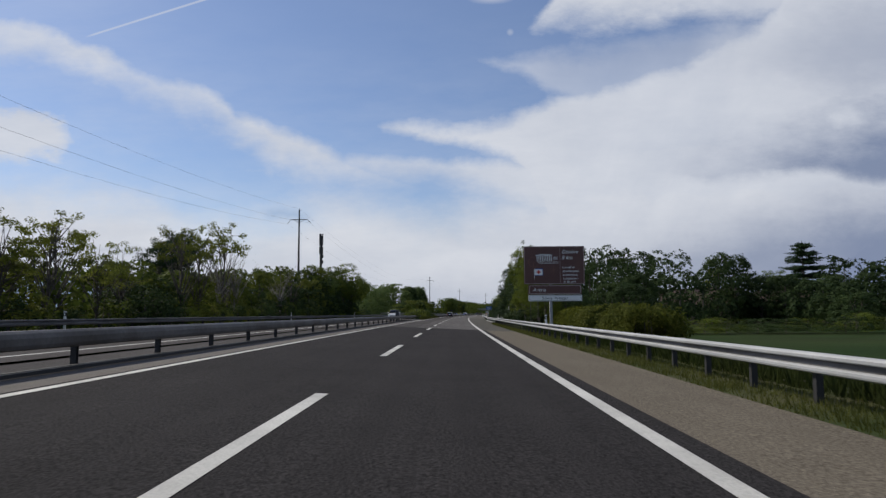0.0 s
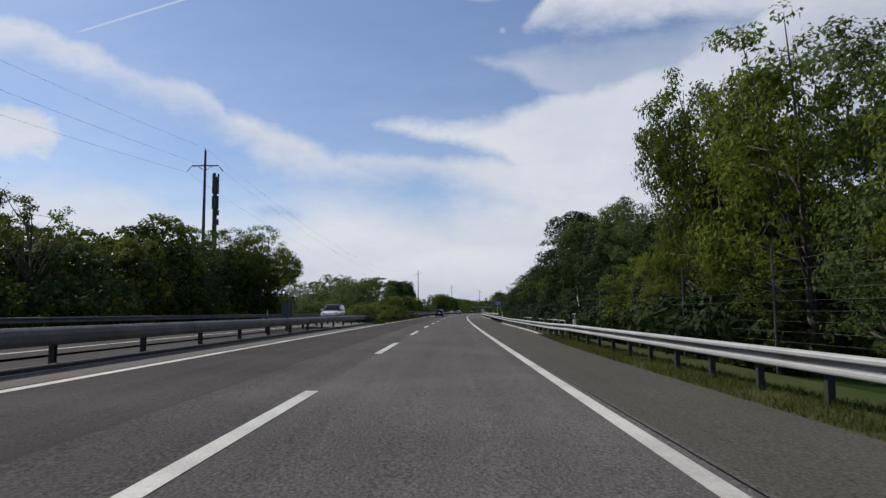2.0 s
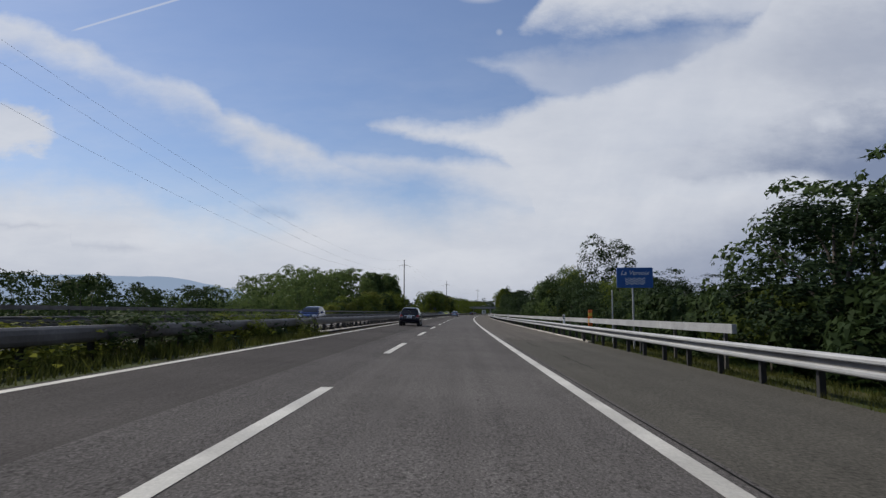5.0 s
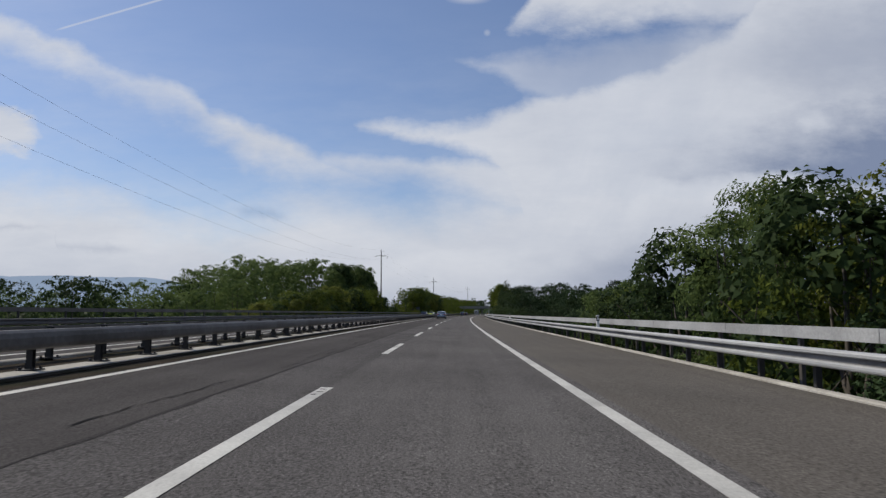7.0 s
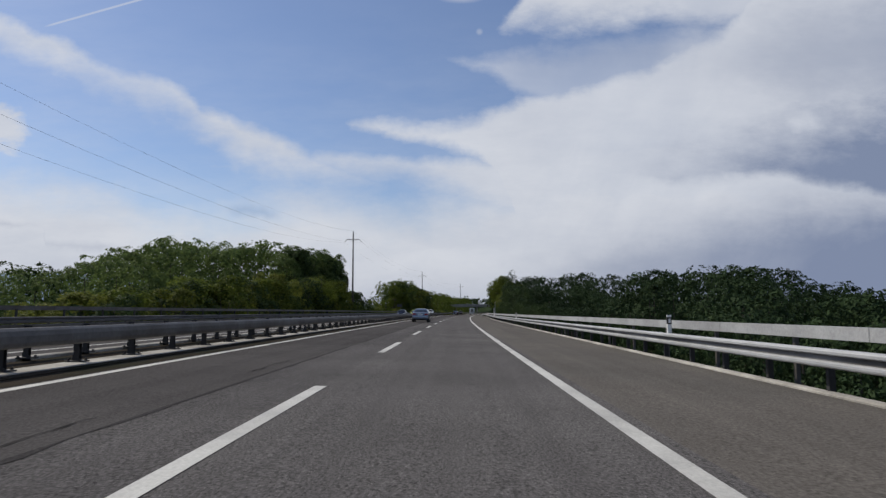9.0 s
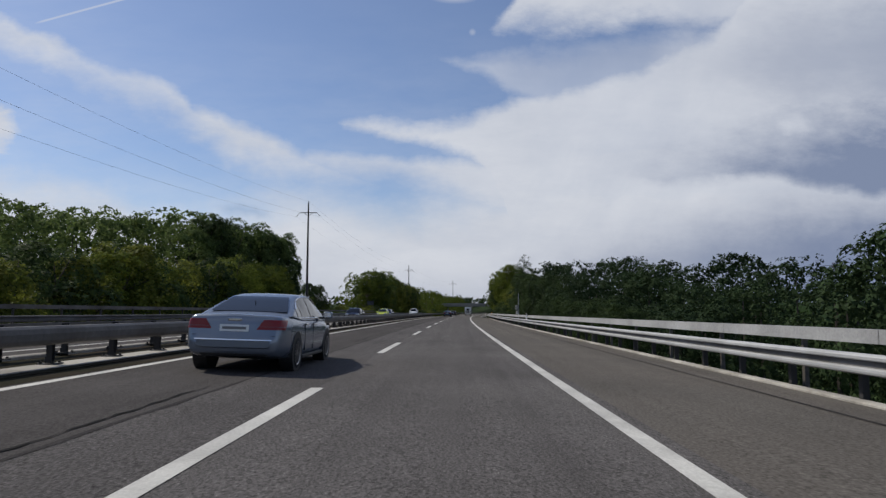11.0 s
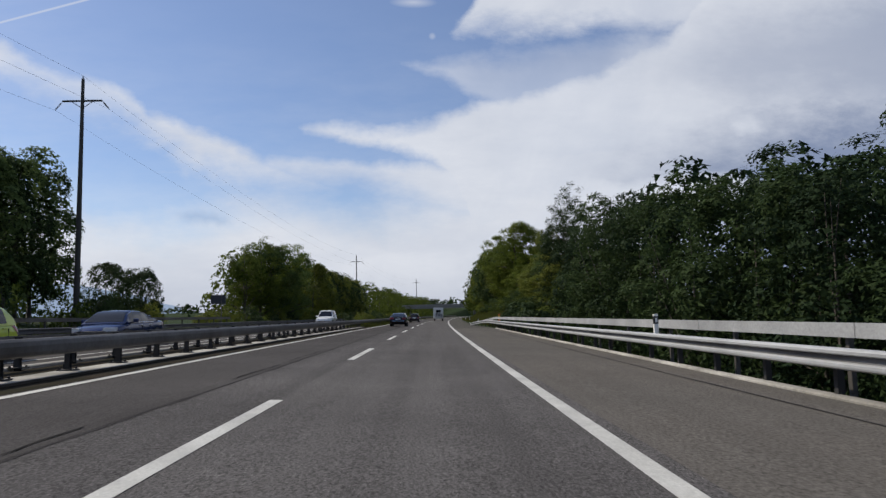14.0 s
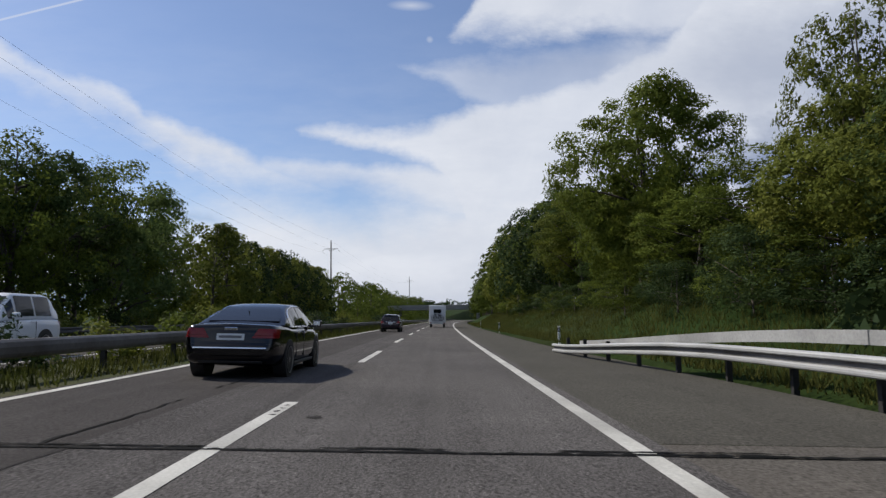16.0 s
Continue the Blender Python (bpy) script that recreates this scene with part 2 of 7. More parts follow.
def leaf_mat(name, color, tint, trans=0.42, rough=0.65):
    """Leaves: colour varies leaf by leaf and crown by crown, part of the light passes through."""
    m = bpy.data.materials.new(name)
    m.use_nodes = True
    t = m.node_tree
    L = t.links.new
    p = t.nodes["Principled BSDF"]
    p.inputs["Roughness"].default_value = rough
    p.inputs["Specular IOR Level"].default_value = 0.05
    Ex.tree = t
    gi = t.nodes.new("ShaderNodeNewGeometry")
    oi = t.nodes.new("ShaderNodeObjectInfo")
    cm = t.nodes.new("ShaderNodeMix")
    cm.data_type = "RGBA"
    cm.inputs[6].default_value, cm.inputs[7].default_value = (*color, 1), (*tint, 1)
    ra = Ex(gi.outputs["Random Per Island"])
    co = t.nodes.new("ShaderNodeTexCoord")
    patch = ex_step(0.3, 0.7, ex_noise(co.outputs["Object"], 0.22, 3.0))
    L((ra * 0.25 + Ex(oi.outputs["Random"]) * 0.35 + patch * 0.4).s, cm.inputs[0])
    vm = t.nodes.new("ShaderNodeVectorMath")
    vm.operation = "SCALE"
    L(cm.outputs[2], vm.inputs[0])
    L(((0.78 + 0.44 * ra) * (0.8 + 0.4 * Ex(oi.outputs["Random"]))).s, vm.inputs["Scale"])
    L(vm.outputs[0], p.inputs["Base Color"])
    tr = t.nodes.new("ShaderNodeBsdfTranslucent")
    L(vm.outputs[0], tr.inputs["Color"])
    ms = t.nodes.new("ShaderNodeMixShader")
    ms.inputs[0].default_value = trans
    L(p.outputs[0], ms.inputs[1]), L(tr.outputs[0], ms.inputs[2])
    L(ms.outputs[0], t.nodes["Material Output"].inputs["Surface"])
    return m


def glow_mat(name, color, strength):
    m = bpy.data.materials.new(name)
    m.use_nodes = True
    p = m.node_tree.nodes["Principled BSDF"]
    p.inputs["Base Color"].default_value = (*color, 1)
    p.inputs["Emission Color"].default_value = (*color, 1)
    p.inputs["Emission Strength"].default_value = strength
    return m


M = {
    "asphalt_new": mat("fresh dark asphalt", (0.0262, 0.0242, 0.0245), 0.95, vary=0.35, scale=0.35, streak=0.22, fine=2.2, fine_scale=34, bump=0.5, bump_scale=60, spec=0.05, pebble=0.3),
    "asphalt": mat("worn grey asphalt", (0.090, 0.0845, 0.0835), 0.95, vary=0.35, scale=0.3, streak=0.2, fine=2.0, fine_scale=36, bump=0.5, bump_scale=50, tint=(0.105, 0.0990, 0.0965), spec=0.05, pebble=0.7),
    "asphalt_mid": mat("worn darker asphalt beside the lane line", (0.076, 0.0713, 0.0708), 0.95, vary=0.35, scale=0.3, streak=0.2, fine=2.0, fine_scale=36, bump=0.5, bump_scale=50, tint=(0.092, 0.0865, 0.0850), spec=0.05, pebble=0.7),
    "asphalt_left": mat("overtaking lane asphalt", (0.057, 0.0527, 0.0518), 0.95, vary=0.3, scale=0.3, streak=0.2, fine=1.4, fine_scale=38, bump=0.4, bump_scale=50, tint=(0.068, 0.0632, 0.0615), spec=0.04),
    "shoulder_tan": mat("tan shoulder asphalt", (0.118, 0.101, 0.078), 0.9, vary=0.2, scale=0.5, streak=0.12, fine=1.5, fine_scale=26, bump=0.4, spec=0.08),
    "shoulder_grey": mat("grey shoulder asphalt", (0.073, 0.069, 0.060), 0.9, vary=0.2, scale=0.4, streak=0.15, fine=1.5, fine_scale=26, bump=0.4, spec=0.08),
    "shoulder_brown": mat("brownish shoulder asphalt", (0.104, 0.0935, 0.083), 0.9, vary=0.2, scale=0.35, streak=0.18, fine=1.5, fine_scale=26, bump=0.4, tint=(0.092, 0.0845, 0.076), spec=0.08),
    "stain": mat("dark worn asphalt", (0.036, 0.0335, 0.0335), 0.95, vary=0.4, scale=0.8, streak=0.2, fine=1.8, fine_scale=36, bump=0.3, spec=0.05),
    "line": mat("white road paint", (0.50, 0.49, 0.455), 0.65, vary=0.2, scale=1.4, fine=0.5, fine_scale=30, tint=(0.36, 0.35, 0.325)),
    "tar": mat("black joint tar", (0.008, 0.008, 0.008), 0.95, vary=0.4, scale=4.0, spec=0.1),
    "concrete": mat("pale kerb concrete", (0.42, 0.405, 0.375), 0.85, vary=0.28, scale=1.2, fine=0.25, fine_scale=30, bump=0.3, tint=(0.28, 0.265, 0.245)),
    "concrete_grimy": mat("grimy old concrete", (0.125, 0.115, 0.105), 0.9, vary=0.3, scale=0.7, fine=0.3, fine_scale=20, bump=0.4, tint=(0.085, 0.078, 0.07)),
    "concrete_worn": mat("stained kerb concrete", (0.40, 0.38, 0.345), 0.9, vary=0.4, scale=0.9, fine=0.5, fine_scale=14, bump=0.4, tint=(0.22, 0.205, 0.18), spec=0.1),
    "concrete_dark": mat("weathered deck concrete", (0.26, 0.25, 0.235), 0.9, vary=0.25, scale=0.6, fine=0.2, bump=0.3),
    # grit on the median; behind the right kerb it paints a void's shade
    "grit": mat("dark grit and moss, also void shade", (0.036, 0.029, 0.022), 0.95, vary=0.4, scale=1.5, fine=0.6, fine_scale=25, bump=0.8, bump_scale=30, tint=(0.022, 0.022, 0.014), spec=0.02),
    "gravel": mat("tan gravel strip", (0.088, 0.076, 0.067), 0.95, vary=0.25, scale=2.0, fine=0.5, fine_scale=30, bump=0.8, bump_scale=30),
    "steel": mat("galvanised steel", (0.39, 0.394, 0.402), 0.62, metal=0.15, vary=0.16, scale=1.2, fine=0.16, fine_scale=20, tint=(0.31, 0.314, 0.322)),
    "steel_pale": mat("pale dusty post steel", (0.24, 0.235, 0.225), 0.7, metal=0.1, vary=0.25, scale=3.0),
    # low albedo also puts the shade of rails facing off the sun into the steel
    "steel_dull": mat("dull weathered galvanised steel, darkened for shade", (0.112, 0.106, 0.102), 0.6, metal=0.25, vary=0.35, scale=1.4, fine=0.5, fine_scale=9, tint=(0.066, 0.058, 0.051)),
    "steel_trough": mat("mottled darker galvanised steel", (0.15, 0.15, 0.158), 0.7, metal=0.2, vary=0.35, scale=0.8, fine=0.3, fine_scale=10, tint=(0.065, 0.063, 0.06)),
    "post": mat("dark weathered post steel", (0.026, 0.025, 0.025), 0.7, metal=0.2, vary=0.3, scale=4.0),
    "alu": mat("pale parapet aluminium", (0.37, 0.372, 0.375), 0.6, metal=0.15, vary=0.3, scale=1.1, fine=0.45, fine_scale=18, tint=(0.27, 0.272, 0.275)),
    "grass": mat("roadside grass", (0.036, 0.050, 0.014), 0.9, vary=0.4, scale=0.5, fine=0.5, fine_scale=14, bump=1.0, bump_scale=25, tint=(0.060, 0.056, 0.026), spec=0.1),
    "meadow": mat("meadow ground", (0.017, 0.034, 0.008), 0.95, vary=0.45, scale=0.12, fine=0.6, fine_scale=6, bump=1.0, bump_scale=12, tint=(0.026, 0.036, 0.011), spec=0.05),
    "bark": mat("grey-brown bark", (0.055, 0.046, 0.037), 0.9, vary=0.3, scale=3.0, fine=0.4, fine_scale=20, bump=0.8, bump_scale=20, stretch=(1, 1, 0.25)),
    "bark_pale": mat("bleached dead wood", (0.15, 0.135, 0.115), 0.9, vary=0.3, scale=3.0),
    "pole": mat("dark timber and concrete pole", (0.050, 0.046, 0.043), 0.85, vary=0.25, scale=0.8, fine=0.2),
    "leaf": leaf_mat("broad leaves", (0.057, 0.082, 0.015), (0.120, 0.147, 0.026)),
    "leaf_fresh": leaf_mat("fresh green leaves", (0.070, 0.096, 0.016), (0.132, 0.158, 0.027)),
    "leaf_mid": leaf_mat("woodland leaves", (0.056, 0.092, 0.030), (0.114, 0.150, 0.048)),
    "leaf_light": leaf_mat("yellow-green leaves", (0.088, 0.113, 0.019), (0.164, 0.172, 0.036)),
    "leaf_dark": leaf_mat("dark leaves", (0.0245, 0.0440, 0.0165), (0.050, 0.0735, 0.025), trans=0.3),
    # leaf colour lowered so that it carries the shade of these woods
    "leaf_deep": leaf_mat("deep green leaves, darkened for shade", (0.0150, 0.0310, 0.0135), (0.034, 0.0530, 0.021), trans=0.16),
    "needle": leaf_mat("pine needles", (0.014, 0.030, 0.014), (0.026, 0.046, 0.018), trans=0.2),
    "blade": leaf_mat("grass blades", (0.046, 0.062, 0.014), (0.098, 0.098, 0.028)),
    "weed": leaf_mat("dark weeds", (0.030, 0.046, 0.012), (0.062, 0.072, 0.022)),
    "hedge": leaf_mat("olive hedge leaves", (0.070, 0.088, 0.014), (0.135, 0.140, 0.026)),
}

# ---------------------------------------------------------------- the road's line
C1, C2, FALL = 1.684e-4, 6.177e-8, 0.0312
DECK = 0.25          # level of the opposite carriageway
S_END = 950.0


def line(s):
    """Point of the driving lane's middle line at station s, and the heading there, clockwise from +y."""
    e = min(s, S_END)
    x, th = C1 * e * e / 2 + C2 * e ** 3 / 3, C1 * e + C2 * e * e
    if s < 0:
        x, th = 0.0, 0.0
    return x + (s - e) * math.tan(th), s, th


def level(u):
    return -FALL * u if u > -8.0 else DECK


def at(s, u, z=None):
    """World point at station s, u metres to the right, at height z (None: on the road)."""
    x, y, th = line(s)
    return Vector((x + u * math.cos(th), y - u * math.sin(th), level(u) if z is None else z))


def turn(s, extra=0.0):
    return -math.degrees(line(s)[2]) + extra


def place(s, u, z=None, extra=0.0, k=1.0):
    p = at(s, u, z)
    return pose(p.x, p.y, p.z, 0, 0, turn(s, extra)) @ Matrix.Scale(k, 4)


def obj(name, verts, faces, material=None, parent=None, label="", smooth=False, m=None):
    me = bpy.data.meshes.new(name)
    me.from_pydata([tuple(v) for v in verts], [], faces)
    if material is not None:
        for q in (material if isinstance(material, list) else [material]):
            me.materials.append(q)
    if smooth:
        me.polygons.foreach_set("use_smooth", [True] * len(me.polygons))
    ob = new(name, me)
    if m is not None:
        ob.matrix_basis = m
    if parent is not None:
        ob.parent = parent
    if label:
        ob["label"] = label
    return ob


def part(name, bm, material, parent=None, label="", m=None, smooth=False):
    bmesh.ops.recalc_face_normals(bm, faces=bm.faces)
    me = bpy.data.meshes.new(name)
    bm.to_mesh(me)
    bm.free()
    me.materials.append(material)
    if smooth:
        me.polygons.foreach_set("use_smooth", [True] * len(me.polygons))
    ob = new(name, me)
    if m is not None:
        ob.matrix_basis = m
    if parent is not None:
        ob.parent = parent
    if label:
        ob["label"] = label
    return ob


def share(name, me, parent, m):
    ob = new(name, me)
    ob.parent = parent
    ob.matrix_basis = m
    return ob


def thing(name, m, label, category, group="", kind=""):
    ob = new(name)
    ob.empty_display_size = 0.3
    ob.matrix_basis = m
    return tagged(ob, label, category, group, kind)


def box(bm, x0, x1, y0, y1, z0, z1, bevel=0.0, m=None):
    geo = bmesh.ops.create_cube(bm, size=1.0)
    bmesh.ops.scale(bm, vec=(x1 - x0, y1 - y0, z1 - z0), verts=geo["verts"])
    bmesh.ops.translate(bm, vec=((x0 + x1) / 2, (y0 + y1) / 2, (z0 + z1) / 2), verts=geo["verts"])
    if bevel:
        es = list({e for v in geo["verts"] for e in v.link_edges})
        r = bmesh.ops.bevel(bm, geom=es, offset=bevel, segments=2, affect="EDGES", profile=0.5)
        vs = list({v for f in r["faces"] for v in f.verts} | {v for v in geo["verts"] if v.is_valid})
    else:
        vs = geo["verts"]
    if m is not None:
        bmesh.ops.transform(bm, matrix=m, verts=vs)
    return vs


def rod(bm, p, q, r0, r1=None, n=8):
    p, q = Vector(p), Vector(q)
    d = q - p
    m = Matrix.Translation((p + q) / 2) @ d.to_track_quat("Z", "Y").to_matrix().to_4x4()
    return bmesh.ops.create_cone(bm, cap_ends=True, segments=n, radius1=r0, radius2=r0 if r1 is None else r1, depth=d.length, matrix=m)["verts"]


def steps(s0, s1, d):
    n = max(1, int(math.ceil((s1 - s0) / d)))
    return [s0 + (s1 - s0) * i / n for i in range(n + 1)]


def ribbon(name, s0, s1, ua, ub, material, dz=0.0, d=4.0, label="", skew=0.0, parent=None, cols=1):
    """A strip of surface between two lateral lines, with its ends skewed if asked."""
    fa = ua if callable(ua) else (lambda s: ua)
    fb = ub if callable(ub) else (lambda s: ub)
    v, f, flat = [], [], []
    ss = steps(s0, s1, d)
    for s in ss:
        for c in range(cols + 1):
            u = fa(s) + (fb(s) - fa(s)) * c / cols
            e = s + skew * (1.9 - u)
            p = at(e, u)
            v.append((p.x, p.y, p.z + dz))
            flat.append((u, e))
    w = cols + 1
    for i in range(len(ss) - 1):
        for c in range(cols):
            f.append((i * w + c, i * w + c + 1, (i + 1) * w + c + 1, (i + 1) * w + c))
    ob = obj(name, v, f, material, parent)
    uv = ob.data.uv_layers.new(name="across_along")
    uv.data.foreach_set("uv", [q for lp in ob.data.loops for q in flat[lp.vertex_index]])
    return tagged(ob, label, "road surface", kind="structure") if parent is None else ob


def sweep(name, s0, s1, u, z, profile, material, parent=None, d=2.0, label="", closed=True, drop=None):
    """A profile of (across, up) points drawn along the road's line."""
    fu = u if callable(u) else (lambda s: u)
    fz = z if callable(z) else (lambda s: z)
    ss = steps(s0, s1, d)
    n = len(profile)
    v, f = [], []
    for s in ss:
        base = fu(s)
        for a, h in profile:
            p = at(s, base + a, fz(s) + h)
            v.append(p)
    for i in range(len(ss) - 1):
        for j in range(n if closed else n - 1):
            k = (j + 1) % n
            f.append((i * n + j, i * n + k, (i + 1) * n + k, (i + 1) * n + j))
    if closed:
        f.append(tuple(range(n)))
        f.append(tuple(len(v) - n + j for j in reversed(range(n))))
    ob = obj(name, v, f, material, parent, label)
    bm = bmesh.new()
    bm.from_mesh(ob.data)
    bmesh.ops.recalc_face_normals(bm, faces=bm.faces)
    bm.to_mesh(ob.data)
    bm.free()
    return ob


# ---------------------------------------------------------------- ground sheet
B0, B1 = 182.5, 486.5      # the viaduct's joints


def smooth(a, b, x):
    t = max(0.0, min(1.0, (x - a) / (b - a)))
    return t * t * (3 - 2 * t)


def height(s, u):
    """Ground height: level verges, a wooded valley under the viaduct, a bank after it and a wooded hill."""
    z = -0.55 + 0.25 * noise.noise(Vector((s * 0.03, u * 0.03, 0.0)))
    inside = smooth(-26.0, -23.0, u) * (1 - smooth(6.5, 9.0, u))
    valley = smooth(B0 - 4, B0 + 22, s) * (1 - smooth(B1 - 22, B1 + 4, s))
    z -= 6.5 * valley
    # banks close to the carriageways
    near = (1 - smooth(6.9, 8.5, u)) * smooth(-24.5, -22.0, u)
    z = z * (1 - near * (1 - valley)) + (-0.42 if u > -8 else 0.0) * near * (1 - valley)
    # grassy bank on the right after the viaduct
    bank = smooth(B1 - 2, B1 + 22, s) * (1 - smooth(760, 820, s))
    z += bank * 3.0 * smooth(5.6, 13.0, u)
    # hill of woods on the left
    z += 8.5 * math.exp(-((s - 455) / 75.0) ** 2 - ((u + 92) / 42.0) ** 2)
    z += 4.0 * math.exp(-((s - 430) / 80.0) ** 2 - ((u - 85) / 45.0) ** 2)
    # far rise that closes the view
    z += 16.0 * smooth(820, 1500, s)
    return z


def build_ground():
    ss = steps(-160, 40, 20)[:-1] + steps(40, 900, 8)[:-1] + steps(900, 1600, 40)[:-1] + [1600, 2000, 2600, 3400, 4400]
    us = [-3800, -2600, -1700, -1100, -700, -450, -300, -220, -170, -140, -120, -105, -92, -80, -70, -60, -52, -45, -38, -32, -28, -26, -24.5, -23, -22, -18, -12, -8, -2, 4, 6, 6.8, 7.6, 8.6, 9.8, 11, 13, 16, 20, 25, 32, 40, 50, 62, 75, 90, 105, 125, 150, 190, 250, 350, 500, 800, 1300, 2200, 3800]
    v = []
    for s in ss:
        for u in us:
            z = height(s, u)
            if -22.5 < u < 6.9:
                z = min(z, level(u) - 0.30)
            v.append(at(s, u, z))
    n = len(us)
    f = [(i * n + j, i * n + j + 1, (i + 1) * n + j + 1, (i + 1) * n + j) for i in range(len(ss) - 1) for j in range(n - 1)]
    ob = obj("ground", v, f, M["meadow"], smooth=True)
    tagged(ob, "grassy ground with a wooded valley and hills", "ground", kind="structure")


build_ground()

# ---------------------------------------------------------------- carriageways
SEAM, SK = 51.0, 0.72
ribbon("road_lane_new", -60, SEAM, -6.1, 2.32, M["asphalt_new"], skew=SK, cols=3, label="fresh dark asphalt of the two lanes")
ribbon("road_shoulder_new", -60, SEAM, 2.32, 4.4, M["shoulder_tan"], skew=SK, label="tan asphalt hard shoulder")
ribbon("road_lane", SEAM, 900, -2.02, 2.2, M["asphalt"], skew=SK, cols=2, label="worn grey asphalt of the driving lane")
ribbon("road_lane_joint", SEAM, 900, -3.32, -2.02, M["asphalt_mid"], skew=SK, label="worn darker asphalt beside the lane line")
ribbon("road_lane_left", SEAM, 900, -6.1, -3.32, M["asphalt_left"], skew=SK, cols=2, label="worn grey asphalt of the overtaking lane")


def edge_right(s):
    return 4.4 + 0.95 * smooth(80, 112, s) + 0.85 * smooth(130, 182, s) - 0.9 * smooth(488, 515, s)


ribbon("road_shoulder_mid", SEAM, B0, 2.2, edge_right, M["shoulder_grey"], skew=SK, label="grey asphalt hard shoulder")
ribbon("road_shoulder_viaduct", B0 - 3.5, B1, 2.2, lambda s: 6.2, M["shoulder_brown"], -0.004, label="brownish asphalt hard shoulder on the viaduct")
ribbon("road_shoulder_end", B1, 900, 2.2, edge_right, M["shoulder_grey"], label="grey asphalt hard shoulder")
ribbon("road_opposite", -60, 900, -20.9, -9.4, M["asphalt_left"], cols=3, label="grey asphalt of the opposite carriageway")

# painted lines
R_LINE, D_LINE, L_LINE = 1.90, -2.02, -5.885
ribbon("edge_line_right", -60, 900, R_LINE - 0.11, R_LINE + 0.11, M["line"], 0.006, label="white edge line by the hard shoulder")
ribbon("edge_line_left", -60, 900, L_LINE - 0.09, L_LINE + 0.09, M["line"], 0.006, label="white edge line by the median")
ribbon("edge_line_opposite_inner", -60, 900, -10.75, -10.57, M["line"], 0.006, label="white edge line of the opposite carriageway")
ribbon("edge_line_opposite_outer", -60, 900, -18.4, -18.2, M["line"], 0.006, label="white edge line of the opposite carriageway")
lanes = thing("lane_line", Matrix(), "broken white lane line of painted dashes", "road marking", kind="structure")
for n in range(-3, 58):
    s1 = 9.3 + 15.0 * n
    ribbon("dash", s1 - 6.4, s1, D_LINE - 0.095, D_LINE + 0.095, M["line"], 0.006, d=2.7, parent=lanes)
far_lanes = thing("lane_line_opposite", Matrix(), "broken white line of the opposite carriageway", "road marking", kind="structure")
for n in range(-3, 58):
    s1 = 4.0 + 15.0 * n
    ribbon("dash", s1 - 6.4, s1, -14.55, -14.37, M["line"], 0.006, d=2.7, parent=far_lanes)

# gravel strip and drain of the median before the viaduct, kerbs on it
ribbon("median_gravel", -60, 118, -7.12, -6.1, M["gravel"], -0.02, label="tan gravel strip beside the median rail")
ribbon("median_middle", -60, 118, -9.4, -7.12, M["asphalt_left"], -0.05, label="asphalt between the two median rails")
ribbon("median_verge", 118, B0, -9.4, -6.1, M["grass"], -0.03, label="grassy median strip")
ribbon("median_verge_end", B1, 900, -9.4, -6.1, M["grass"], -0.03, label="grassy median strip")
for uu in (-7.16, -7.34):
    ob = sweep("drain_edge", -60, 118, uu, 0.215, [(-0.04, 0), (-0.04, 0.07), (0.04, 0.07), (0.04, 0)], M["post"])
    tagged(ob, "low dark drain edging along the median", "drain", "median drain", "structure")
ribbon("median_grit", B0, B1, -9.4, -7.55, M["grit"], -0.02, cols=2, label="dark grit between the two median kerbs")
for uu, wd, zz in ((-7.17, 0.31, 0.225), (-8.92, 0.11, 0.278)):
    ob = sweep("median_kerb", B0, B1, uu, zz, [(-wd, -0.3), (-wd, 0.025), (-wd + 0.03, 0.037), (wd - 0.03, 0.03), (wd, 0.01), (wd, -0.3)], M["concrete_worn"], d=3)
    tagged(ob, "pale low concrete kerb under the median guard rail", "kerb", "median kerbs", "structure")
ob = sweep("channel_edge", B0, B1, -6.82, 0.205, [(-0.036, -0.1), (-0.036, 0.036), (0.02, 0.034), (0.16, 0.012), (0.16, -0.1)], M["grit"], d=3)
tagged(ob, "dark gritty edging along the drainage channel", "drain", kind="structure")
ob = sweep("drain_channel", B0, B1, -6.45, 0.20, [(-0.40, -0.1), (-0.40, 0.006), (0.36, -0.006), (0.36, -0.1)], M["grit"], d=3)
tagged(ob, "dark drainage channel along the median kerb", "drain", kind="structure")
ob = sweep("kerb_right", B0 - 1.0, B1 + 0.5, 6.62, -0.20, [(-0.42, -0.5), (-0.42, 0.03), (-0.39, 0.055), (-0.22, 0.055), (-0.19, 0.02), (-0.19, -0.5)], M["concrete_worn"], d=3)
# dark strip added to paint the shaded void behind the kerb
ribbon("kerb_grit", B0, B1, 6.43, 7.04, M["grit"], -0.06, cols=1, label="dark strip painted as the shaded void behind the viaduct kerb")
tagged(ob, "pale concrete kerb of the viaduct", "kerb", kind="structure")
ob = sweep("kerb_small_bridge", 99.4, 140.0, lambda s: edge_right(s) + 0.20, -0.185, [(-0.11, -0.4), (-0.11, 0.04), (-0.09, 0.06), (0.08, 0.06), (0.11, 0.03), (0.11, -0.4)], M["concrete"], d=2)
ribbon("bridge_grit", 99.4, 140.0, lambda s: edge_right(s) + 0.3, lambda s: 6.9, M["grit"], -0.03, label="dark grit behind the short bridge kerb", cols=2)
tagged(ob, "pale concrete kerb of a short bridge", "kerb", kind="structure")
